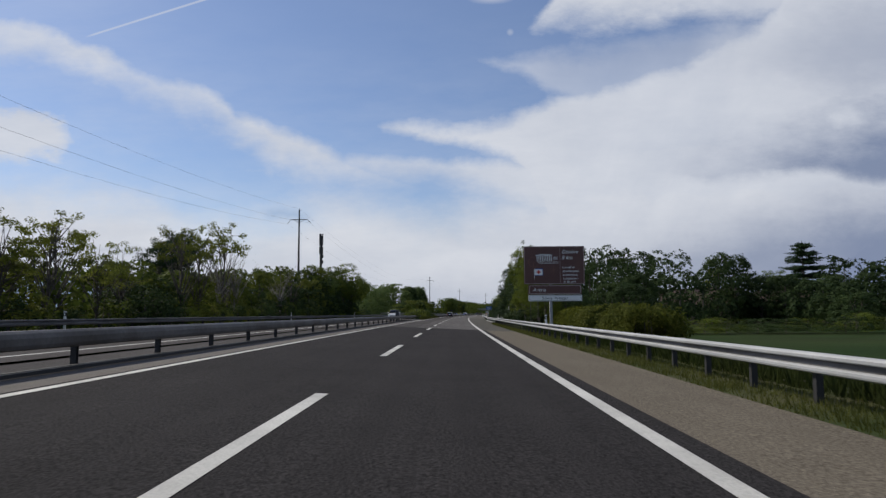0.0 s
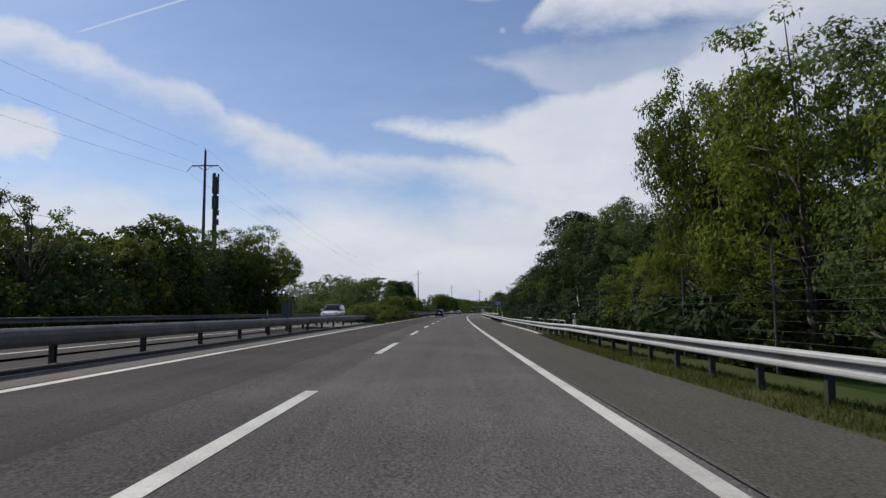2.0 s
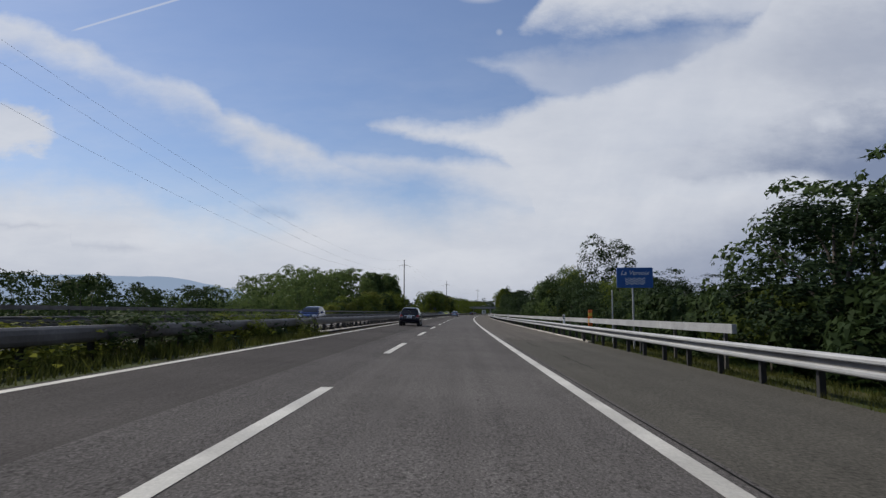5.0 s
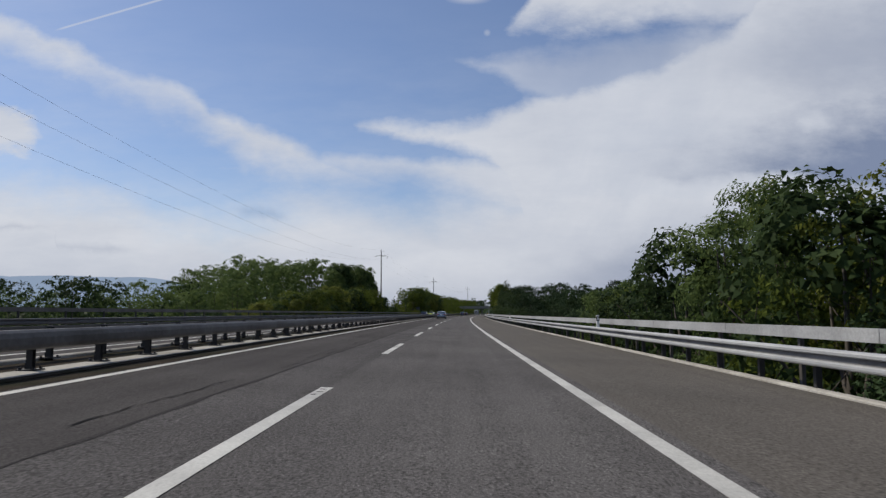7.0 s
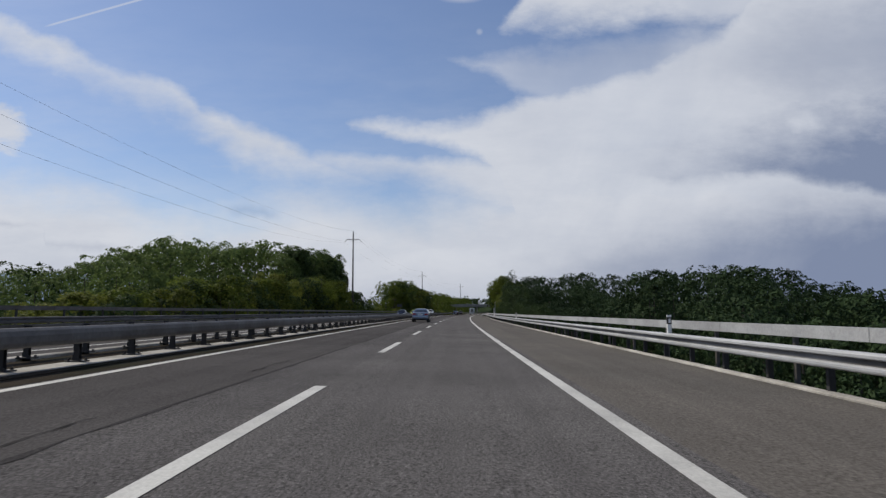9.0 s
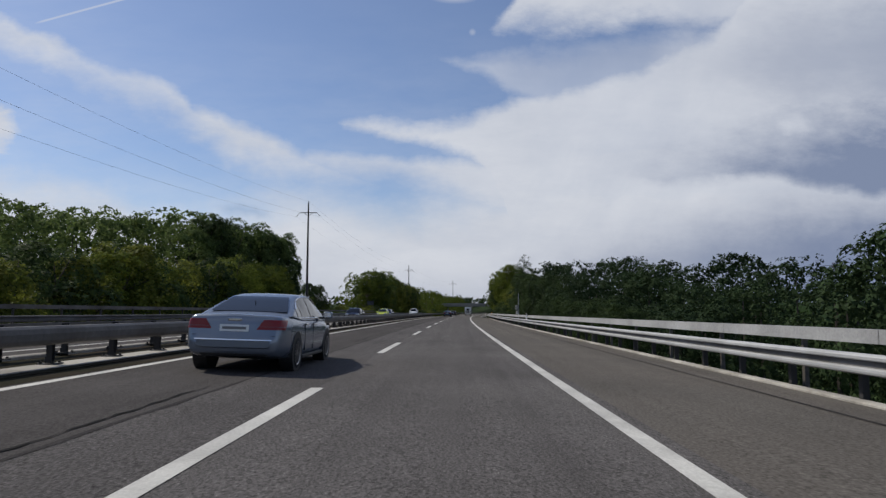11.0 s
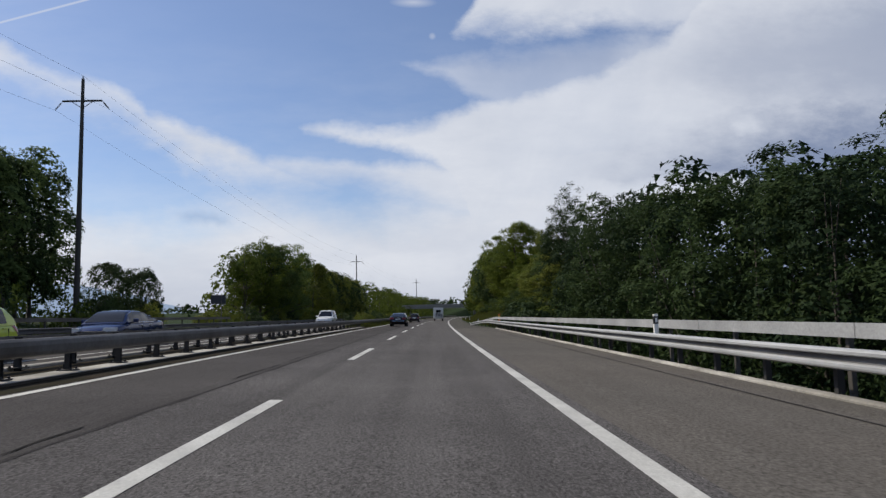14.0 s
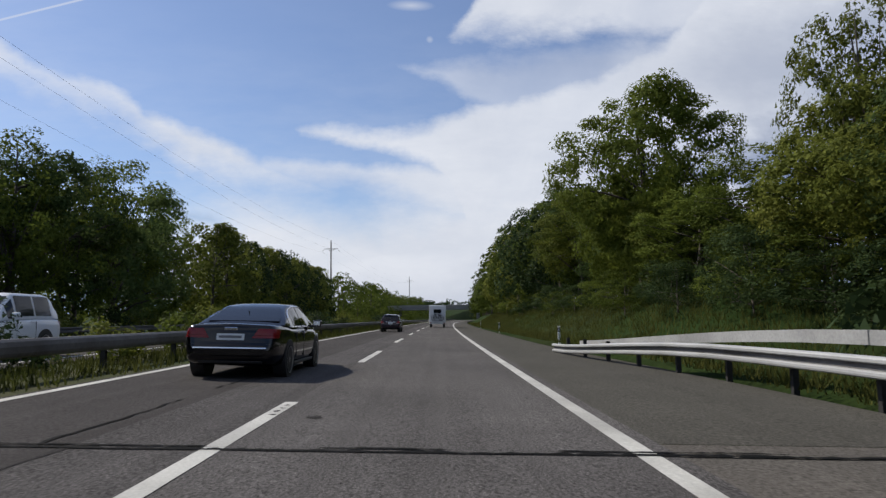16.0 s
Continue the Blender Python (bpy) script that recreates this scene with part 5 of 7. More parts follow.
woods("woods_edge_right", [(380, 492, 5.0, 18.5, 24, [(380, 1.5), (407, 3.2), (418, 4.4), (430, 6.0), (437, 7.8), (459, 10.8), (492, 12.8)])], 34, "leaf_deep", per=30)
RW = [(388, 1.6), (403, 3.0), (416, 4.4), (424, 4.5), (430, 5.4), (436, 7.1), (446, 7.6), (456, 8.0), (463, 8.8), (472, 9.8), (478, 10.4), (484, 9.2), (488, 8.6), (500, 8.6)]
belt(["slope"], 388, 490, 4.6, 13.4, 15.8, RW, 36, 0.08, 1.05)
# right after the viaduct
RA = [(491, 8.0), (498, 8.2), (502, 8.8), (506, 6.6), (513, 7.4), (524, 10.6), (535, 11.0), (545, 14.5), (605, 16), (640, 14.5), (880, 15)]
belt(["broad", "gold", "ash"], 491, 545, 4.0, 12.2, 13.8, RA, 38, 0.08, 1.1)
belt(["mid"], 547, 604, 4.4, 12.0, 14.0, RA, 138, 0.1, 1.1)
woods("woods_right_end", [(492, 880, 8.0, 17, 23, RA), (604, 880, 7.5, 11.5, 14, RA)], 39, "leaf")
belt(["dark"], 490, 548, 5.0, 14.5, 16.5, [(490, 4.6), (548, 6.0)], 43, 0.2, 1.2)
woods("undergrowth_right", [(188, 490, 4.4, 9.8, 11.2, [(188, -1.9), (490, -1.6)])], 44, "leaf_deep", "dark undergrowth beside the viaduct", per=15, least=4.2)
belt(["thicket"], 491, 540, 3.2, 9.8, 11.4, [(490, 3.8), (540, 4.0)], 41, 0.3)
belt(["bush"], 540, 600, 3.2, 9.8, 11.4, [(540, 4.0), (600, 4.2)], 241, 0.3)
belt(["thicket"], 486, 508, 2.3, 11.8, 14.0, [(486, 4.4), (508, 4.8)], 141, 0.2, 1.25)
plant("crown", 517.5, 12.1, 14.2, rr, "tall round-crowned green broadleaf tree on the bank", 0.92)
plant("cone", 491.2, 14.2, 14.2, rr, "tall slender green broadleaf tree above the others", 1.0)
plant("gold", 501.0, 14.2, 11.6, rr, "leafy tree with fresh yellow-green leaves", 0.6)
plant("gold", 496.0, 12.4, 6.2, rr, "leafy young tree with olive yellow-green leaves", 0.9)
# the rise that closes the view
woods("woods_far_end", [(900, 1100, 9.0, -60, -34, [(900, 14), (1100, 18)]), (900, 1100, 9.0, 16, 50, [(900, 15), (1100, 20)])], 42)


def far_woods():
    """Wooded skyline far off, one mesh of crown clumps."""
    rng = np.random.default_rng(7)
    cs = []
    for s, ua, ub, n in ((1180, -420, 300, 130), (1350, -800, 600, 170), (760, -420, -150, 80), (700, 130, 420, 80), (300, -420, -190, 70), (240, 130, 400, 70)):
        for i in range(n):
            u = ua + (ub - ua) * (i + rng.random()) / n
            e = s + rng.uniform(-40, 40)
            g = height(e, u)
            h = rng.uniform(9, 15)
            for q in range(7):
                cs.append(tuple(at(e + rng.normal(0, 2.5), u + rng.normal(0, 2.5), g + h * rng.uniform(0.25, 0.95))))
    me = leaf_mesh("far_woods", cs, 9, (1.6, 1.6, 1.3), 1.05, rng, M["leaf_dark"], width=0.8)
    tagged(new("far_woods", me), "dark green woods along the horizon", "woods", kind="stuff")


far_woods()


def tufts(name, n, s0, s1, ua, ub, hgt, seed, label, z_of, material="blade", wide=0.008):
    """Grass blades, thicker in patches."""
    rng = np.random.default_rng(seed)
    pos = []
    while len(pos) < n:
        s, k = rng.uniform(s0, s1), rng.random()
        a, b = (ua(s), ub(s)) if callable(ua) else (ua, ub)
        u = a + (b - a) * k
        if noise.noise(Vector((s * 0.7, u * 1.5, seed))) < rng.uniform(-0.75, 0.35):
            continue
        pos.append(at(s, u, z_of(s, u)))
    p = np.array(pos)
    h = hgt * rng.uniform(0.35, 1.25, (n, 1))
    a = rng.uniform(0, 2 * math.pi, (n, 1))
    side = np.hstack([np.cos(a), np.sin(a), np.zeros((n, 1))]) * wide * (1 + h * 2)
    lean = np.hstack([rng.normal(0, 0.3, (n, 2)) * h, h])
    v = np.empty((n, 3, 3))
    v[:, 0], v[:, 1], v[:, 2] = p - side, p + side, p + lean
    me = bpy.data.meshes.new(name)
    me.vertices.add(3 * n)
    me.vertices.foreach_set("co", v.ravel())
    me.loops.add(3 * n)
    me.loops.foreach_set("vertex_index", np.arange(3 * n))
    me.polygons.add(n)
    me.polygons.foreach_set("loop_start", np.arange(0, 3 * n, 3))
    me.polygons.foreach_set("loop_total", np.full(n, 3))
    me.materials.append(M[material])
    me.update()
    tagged(new(name, me), label, "grass", kind="stuff")


ribbon("verge_right", -60, B0, lambda s: edge_right(s), lambda s: 7.4, M["grass"], -0.02, label="grassy verge under the guard rail", cols=3)
tufts("verge_grass_bridge", 12000, 141, 182, edge_right, lambda s: edge_right(s) + 1.7, 0.13, 9, "short grass of the verge by the viaduct", lambda s, u: level(u) - 0.03)
tufts("verge_grass", 42000, -6, 99, edge_right, lambda s: edge_right(s) + 1.7, 0.13, 3, "green and straw-coloured grass of the verge", lambda s, u: level(u) - 0.03)
tufts("verge_weeds", 26000, 2, 62, lambda s: 6.3, lambda s: 9.6, 0.55, 13, "tall dark weeds behind the guard rail", lambda s, u: (height(s, u) if u > 7.4 else level(u)) - 0.05, "weed", 0.014)
tufts("bank_grass", 52000, 487, 640, lambda s: max(5.0, edge_right(s)) + 0.05, lambda s: 11.5, 0.30, 4, "tall grass on the bank", lambda s, u: ground_at(s, u) - 0.02 if u > 6.9 else height(s, 7.0) + 0.1, wide=0.012)
tufts("median_grass", 25000, 488, 640, lambda s: -9.2, lambda s: -6.3, 0.26, 5, "ragged grass of the median", lambda s, u: level(u) - 0.03, wide=0.012)
tufts("median_grass_start", 16000, 118, 182, lambda s: -9.3, lambda s: -6.3, 0.26, 6, "grass of the median", lambda s, u: level(u) - 0.03, wide=0.012)
rm = random.Random(77)
for s in np.arange(116, 181, 1.75):
    plant("bush", float(s) + rm.uniform(-0.5, 0.5), rm.uniform(-8.7, -7.95), DECK + rm.uniform(1.2, 2.0) * (1.0 if s < 156 else 0.5), rm, "rounded median shrub with fresh green leaves", 1.15)
for s in np.arange(494, 620, 4.6):
    plant("bush", float(s) + rm.uniform(-1, 1), rm.uniform(-9.6, -8.6), DECK + rm.uniform(0.9, 1.9), rm, "ragged median shrub with fresh green leaves")

# ---------------------------------------------------------------- signs, poles, fences and far structures
M.update({
    "sign_brown": mat("brown sign face", (0.078, 0.026, 0.022), 0.45, vary=0.12, scale=1.5, tint=(0.090, 0.032, 0.027)),
    "sign_white": mat("white sign face", (0.72, 0.73, 0.72), 0.45, vary=0.06),
    "sign_blue": mat("blue sign face", (0.016, 0.085, 0.30), 0.45, vary=0.1),
    "sign_grey": mat("grey sign line", (0.42, 0.36, 0.33), 0.5, vary=0.1),
    "sign_back": mat("dull sign back", (0.05, 0.055, 0.065), 0.5, metal=0.3),
    "red": mat("red paint", (0.45, 0.03, 0.02), 0.5),
    "orange": mat("orange reflective paint", (0.62, 0.13, 0.02), 0.5, vary=0.1),
    "yellow": mat("yellow reflective paint", (0.70, 0.42, 0.04), 0.5, vary=0.1),
    "black": mat("black plastic", (0.012, 0.012, 0.012), 0.5),
    "wire": mat("dark cable", (0.03, 0.03, 0.032), 0.5),
    "plaster": mat("dull plaster", (0.20, 0.17, 0.14), 0.9, vary=0.15),
    "tiles": mat("brown roof tiles", (0.055, 0.034, 0.026), 0.85, vary=0.25, scale=2.0),
    "pane": mat("dark window glass", (0.02, 0.025, 0.03), 0.08),
    # distance haze is set as bluish colour and emission of the ridge
    "ridge": glow_mat("glowing haze-blue ridge", (0.33, 0.42, 0.56), 0.75),
    "white_plastic": mat("white plastic", (0.75, 0.75, 0.72), 0.5, vary=0.08),
})
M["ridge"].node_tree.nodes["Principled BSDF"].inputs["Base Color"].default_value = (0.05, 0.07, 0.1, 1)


def letters(text, size, x, z, y, material, parent, slant=0.0, align="LEFT", wide=1.0, name="lettering"):
    """Flat lettering on a panel that faces -y."""
    cu = bpy.data.curves.new(name, "FONT")
    cu.body, cu.size, cu.shear, cu.align_x, cu.extrude = text, size, slant, align, 0.003
    cu.space_character = 1.02
    tmp = bpy.data.objects.new(name, cu)
    me = bpy.data.meshes.new_from_object(tmp)
    me.name = name
    bpy.data.objects.remove(tmp)
    me.materials.clear()
    me.materials.append(material)
    ob = new(name, me)
    ob.parent = parent
    ob.matrix_basis = Matrix.Translation((x, y, z)) @ pose(0, 0, 0, 90) @ Matrix.Diagonal((wide, 1, 1, 1))
    return ob


def plate(bm, x0, x1, z0, z1, y0, y1, r=0.05):
    """An upright panel with rounded corners, front face at y0."""
    pts = []
    for cx, cz, a0 in ((x1 - r, z1 - r, 0), (x0 + r, z1 - r, 90), (x0 + r, z0 + r, 180), (x1 - r, z0 + r, 270)):
        for k in range(4):
            a = radians(a0 + 30 * k)
            pts.append((cx + r * math.cos(a), cz + r * math.sin(a)))
    fr = [bm.verts.new((x, y0, z)) for x, z in pts]
    bk = [bm.verts.new((x, y1, z)) for x, z in pts]
    bm.faces.new(fr)
    bm.faces.new(list(reversed(bk)))
    n = len(pts)
    for i in range(n):
        bm.faces.new((fr[i], fr[(i + 1) % n], bk[(i + 1) % n], bk[i]))


def frame_line(bm, x0, x1, z0, z1, y, w, r=0.06):
    """A thin painted border with rounded corners."""
    def ring(e):
        pts = []
        rr = max(0.01, r - e)
        for cx, cz, a0 in ((x1 - r, z1 - r, 0), (x0 + r, z1 - r, 90), (x0 + r, z0 + r, 180), (x1 - r, z0 + r, 270)):
            for k in range(4):
                a = radians(a0 + 30 * k)
                pts.append(bm.verts.new((cx + rr * math.cos(a), y, cz + rr * math.sin(a))))
        return pts
    a, b = ring(0.0), ring(w)
    n = len(a)
    for i in range(n):
        bm.faces.new((a[i], a[(i + 1) % n], b[(i + 1) % n], b[i]))


def direction_sign():
    s = 51.0
    top = thing("tourist_sign", place(s, 7.60, -0.35), "brown tourist sign with white lettering on a steel post", "road sign")
    ox, oz = -7.60, 0.35
    Y = -0.06
    bm = bmesh.new()
    plate(bm, 5.29 + ox, 9.92 + ox, 3.41 + oz, 6.33 + oz, Y, 0.0, 0.03)
    part("panel", bm, M["sign_brown"], top)
    bm = bmesh.new()
    frame_line(bm, 5.33 + ox, 9.88 + ox, 3.45 + oz, 6.29 + oz, Y - 0.004, 0.022, 0.05)
    box(bm, 8.05 + ox, 8.065 + ox, Y - 0.005, Y - 0.003, 3.5 + oz, 6.22 + oz)
    part("border", bm, M["sign_grey"], top)
    letters("Genève", 0.40, 8.18 + ox, 5.76 + oz, Y - 0.006, M["sign_white"], top, 0.25)
    letters("8 km", 0.40, 8.18 + ox, 5.32 + oz, Y - 0.006, M["sign_white"], top, 0.25)
    for i, w in enumerate(("Carrefour", "international,", "scientifique,", "humanitaire", "et de paix")):
        letters(w, 0.255, 8.20 + ox + 0.02 * i, 4.62 + oz - 0.285 * i + (0.05 if i == 4 else 0), Y - 0.006, M["sign_grey"] if i > 5 else M["sign_white"], top, 0.25, wide=0.92)
    # colonnade drawing
    bm = bmesh.new()
    for i in range(9):
        x = 6.28 + i * 0.135
        box(bm, x + ox, x + 0.055 + ox, Y - 0.006, Y - 0.003, 5.18 + oz, 5.58 + oz)
    box(bm, 6.15 + ox, 7.45 + ox, Y - 0.006, Y - 0.003, 5.60 + oz, 5.65 + oz)
    box(bm, 6.45 + ox, 7.35 + ox, Y - 0.006, Y - 0.003, 5.68 + oz, 5.72 + oz)
    box(bm, 6.28 + ox, 7.90 + ox, Y - 0.006, Y - 0.003, 5.10 + oz, 5.13 + oz)
    box(bm, 6.45 + ox, 7.90 + ox, Y - 0.006, Y - 0.003, 5.00 + oz, 5.02 + oz)
    for i in range(6):
        x = 7.54 + i * 0.06
        box(bm, x + ox, x + 0.022 + ox, Y - 0.006, Y - 0.003, 5.28 + oz, 5.47 + oz)
    box(bm, 7.50 + ox, 7.90 + ox, Y - 0.006, Y - 0.003, 5.48 + oz, 5.51 + oz)
    part("colonnade_drawing", bm, M["sign_white"], top)
    bm = bmesh.new()
    for i in range(28):
        a0, a1 = 2 * math.pi * i / 28, 2 * math.pi * (i + 1) / 28
        q = [bm.verts.new((6.02 + r * math.cos(a) + ox, Y - 0.005, 5.12 + r * math.sin(a) + oz)) for r, a in ((0.40, a0), (0.40, a1), (0.36, a1), (0.36, a0))]
        bm.faces.new(q)
    box(bm, 5.66 + ox, 6.38 + ox, Y - 0.006, Y - 0.003, 5.11 + oz, 5.14 + oz)
    box(bm, 6.0 + ox, 6.04 + ox, Y - 0.006, Y - 0.003, 4.76 + oz, 5.12 + oz)
    for i in range(4):
        m = Matrix.Translation((7.55 + ox, Y - 0.005, 4.5 + oz)) @ Matrix.Rotation(radians(45 * i), 4, "Y")
        box(bm, -0.32, 0.32, -0.001, 0.001, -0.012, 0.012, m=m)
    part("line_drawing", bm, mat("faded red-brown line", (0.14, 0.055, 0.035), 0.5), top)
    bm = bmesh.new()
    box(bm, 6.12 + ox, 6.74 + ox, Y - 0.005, Y - 0.003, 4.08 + oz, 4.62 + oz)
    part("flag_ground", bm, M["sign_blue"], top)
    bm = bmesh.new()
    box(bm, 6.10 + ox, 6.70 + ox, Y - 0.008, Y - 0.006, 4.12 + oz, 4.56 + oz)
    box(bm, 6.06 + ox, 6.09 + ox, Y - 0.008, Y - 0.006, 3.85 + oz, 4.62 + oz)
    part("flag", bm, M["sign_white"], top)
    bm = bmesh.new()
    box(bm, 6.25 + ox, 6.55 + ox, Y - 0.011, Y - 0.009, 4.29 + oz, 4.40 + oz)
    box(bm, 6.345 + ox, 6.455 + ox, Y - 0.012, Y - 0.010, 4.20 + oz, 4.49 + oz)
    part("cross", bm, M["red"], top)
    # lower panels
    bm = bmesh.new()
    plate(bm, 5.60 + ox, 9.66 + ox, 2.62 + oz, 3.37 + oz, Y, 0.0, 0.03)
    part("lower_panel", bm, M["sign_brown"], top)
    bm = bmesh.new()
    frame_line(bm, 5.66 + ox, 9.60 + ox, 2.68 + oz, 3.31 + oz, Y - 0.004, 0.03, 0.1)
    part("border", bm, M["sign_grey"], top)
    letters("Arena", 0.40, 5.92 + ox, 2.86 + oz, Y - 0.006, M["sign_white"], top, 0.25)
    bm = bmesh.new()
    plate(bm, 5.60 + ox, 9.68 + ox, 2.12 + oz, 2.59 + oz, Y, 0.0, 0.03)
    part("white_panel", bm, M["sign_white"], top)
    bm = bmesh.new()
    frame_line(bm, 5.65 + ox, 9.63 + ox, 2.16 + oz, 2.55 + oz, Y - 0.004, 0.02, 0.1)
    part("border", bm, M["black"], top)
    letters("Suivre  Palexpo", 0.31, 7.62 + ox, 2.25 + oz, Y - 0.006, M["black"], top, 0.0, "CENTER")
    bm = bmesh.new()
    box(bm, -0.10 - 0.28, 0.10 - 0.28, 0.02, 0.24, -0.4, 6.2 + oz, 0.01)
    part("post", bm, M["alu"], top)
    bm = bmesh.new()
    for z in (2.4, 3.0, 3.9, 4.9, 5.9):
        box(bm, 5.6 + ox, 9.6 + ox, 0.0, 0.05, z + oz - 0.03, z + oz + 0.03)
    part("stiffener", bm, M["alu"], top)


direction_sign()


def river_sign():
    s = 176.3
    top = thing("river_sign", place(s, 7.1, -0.45), "blue river name sign with white waves on a steel post", "road sign")
    oz = 0.45
    bm = bmesh.new()
    plate(bm, -0.66, 0.80, 2.22 + oz, 3.04 + oz, -0.04, 0.0, 0.03)
    part("panel", bm, M["sign_blue"], top)
    letters("La Versoix", 0.245, 0.07, 2.74 + oz, -0.046, M["sign_white"], top, 0.25, "CENTER", 1.05)
    for k in range(3):
        bm = bmesh.new()
        n = 40
        pts = []
        for i in range(n + 1):
            x = -0.32 + 0.8 * i / n
            z = 2.58 + oz - 0.095 * k + 0.035 * math.sin(x * 2 * math.pi / 0.2)
            pts.append((bm.verts.new((x, -0.045, z + 0.018)), bm.verts.new((x, -0.045, z - 0.018))))
        for i in range(n):
            bm.faces.new((pts[i][0], pts[i + 1][0], pts[i + 1][1], pts[i][1]))
        part("wave", bm, M["sign_white"], top)
    bm = bmesh.new()
    rod(bm, (0, 0.045, -0.3), (0, 0.045, 3.06 + oz), 0.04)
    part("post", bm, M["alu"], top)


river_sign()


def board_back(s, u, z, w, h, label):
    top = thing("road_sign", place(s, u, 0.1), label, "road sign")
    bm = bmesh.new()
    plate(bm, -w / 2, w / 2, z - h / 2, z + h / 2, -0.02, 0.02, 0.05)
    part("panel", bm, M["sign_back"], top)
    bm = bmesh.new()
    rod(bm, (w * 0.22, -0.05, -0.6), (w * 0.22, -0.05, z + h / 2), 0.045)
    part("post", bm, M["steel_dull"], top)


board_back(489.0, -22.2, 3.3, 1.55, 0.95, "dark back of a road sign on a thin post")
board_back(93.4, -8.35, 1.25, 0.55, 0.75, "grey back of a small plate on a median post")


def delineator(s, u, z0, z1, label="white delineator post with a black band"):
    top = thing("delineator_post", place(s, u, z0), label, "marker post", "delineator posts")
    h = z1 - z0
    bm = bmesh.new()
    vs = box(bm, -0.06, 0.06, -0.045, 0.045, 0, h - 0.26, 0.012)
    part("lower_post", bm, M["white_plastic"], top)
    bm = bmesh.new()
    box(bm, -0.062, 0.062, -0.047, 0.047, h - 0.26, h - 0.06, 0.012)
    part("black_band", bm, M["black"], top)
    bm = bmesh.new()
    box(bm, -0.03, 0.03, -0.056, -0.048, h - 0.22, h - 0.10)
    part("reflector", bm, M["sign_white"], top)
    bm = bmesh.new()
    box(bm, -0.06, 0.06, -0.045, 0.045, h - 0.06, h, 0.012)
    part("cap", bm, M["white_plastic"], top)


for s in (39.6, 89.7, 139.3, 188.4, 238.0, 288.0, 337.5, 387.5, 437.5):
    delineator(s, rail_u(s) + 0.03, rail_z(s) + 0.30, 1.10, "white delineator with a black band on the guard rail")
for s in (512, 545, 580):
    delineator(s, 5.9, -0.3, 0.75)
for s in (36, 86, 136):
    delineator(s, -21.4, 0.0, 1.45)


def bollard(s, u, z0, z1):
    top = thing("striped_marker", place(s, u, z0), "orange and yellow striped marker post at the parapet end", "marker post", "striped markers")
    n = 5
    h = (z1 - z0) / n
    for i in range(n):
        bm = bmesh.new()
        box(bm, -0.10, 0.10, -0.03, 0.03, i * h, (i + 1) * h - 0.002, 0.01)
        part("stripe", bm, M["yellow" if i in (1, 3) else "orange"], top, "yellow stripe" if i in (1, 3) else "orange stripe")


bollard(183.4, 6.72, 0.55, 1.36)
bollard(489.4, 6.86, 0.5, 1.22)


def wire_fence():
    top = thing("wire_fence", Matrix(), "tall wire mesh fence on thin steel posts by the trees", "fence")
    bm = bmesh.new()
    rod(bm, (0, 0, -0.5), (0, 0, 3.15), 0.026, n=6)
    me = bpy.data.meshes.new("post")
    bm.to_mesh(me)
    bm.free()
    me.materials.append(M["steel_dull"])
    ss = [63.0 + 6.33 * i for i in range(7)]
    for s in ss:
        share("post", me, top, place(s, 7.75, -0.4))
    bm = bmesh.new()
    rod(bm, at(98.8, 7.72, -0.3), at(ss[-1], 7.72, 2.1), 0.03, n=6)
    part("brace", bm, M["steel"], top)
    for k in range(12):
        z = 0.0 + k * 0.235
        sweep("wire", ss[0], ss[-1], 7.75, z, [(-0.0025, -0.0025), (-0.0025, 0.0025), (0.0025, 0.0025), (0.0025, -0.0025)], M["steel_dull"], top, d=6.2)


wire_fence()


def lamp_pole(s, u, top_z, with_box):
    top = thing("measuring_pole", place(s, u, -2.0), "thin steel pole with two small pale boxes behind the parapet" if with_box else "thin bare steel pole behind the rail", "pole")
    bm = bmesh.new()
    rod(bm, (0, 0, -2), (0, 0, top_z + 2), 0.05, 0.035)
    rod(bm, (0, 0, top_z + 2), (0, 0, top_z + 2.05), 0.045, 0.02)
    part("pole", bm, M["alu"], top)
    if with_box:
        for nm, x0, x1, z0, z1 in (("sensor_box", -0.34, -0.06, 3.50, 3.98), ("switch_box", -0.28, -0.06, 2.98, 3.36)):
            bm = bmesh.new()
            box(bm, x0, x1, -0.12, 0.12, z0, z1, 0.02)
            bx = part(nm, bm, M["concrete"], top)
            bm = bmesh.new()
            box(bm, x0 - 0.02, x1 + 0.02, -0.14, 0.14, z1, z1 + 0.02, 0.006)
            part("lid", bm, M["alu"], bx)
            bm = bmesh.new()
            box(bm, x0 + 0.05, x0 + 0.09, -0.13, -0.12, (z0 + z1) / 2 - 0.05, (z0 + z1) / 2 + 0.05)
            part("latch", bm, M["post"], bx)
        bm = bmesh.new()
        for z in (3.05, 3.28, 3.60, 3.88):
            box(bm, -0.07, 0.06, -0.055, 0.055, z, z + 0.04)
        part("bracket", bm, M["steel_dull"], top)


lamp_pole(404.8, 6.95, 3.24, True)
lamp_pole(184.5, 8.1, 2.35, False)
lamp_pole(20, 13.0, 1.0, False)


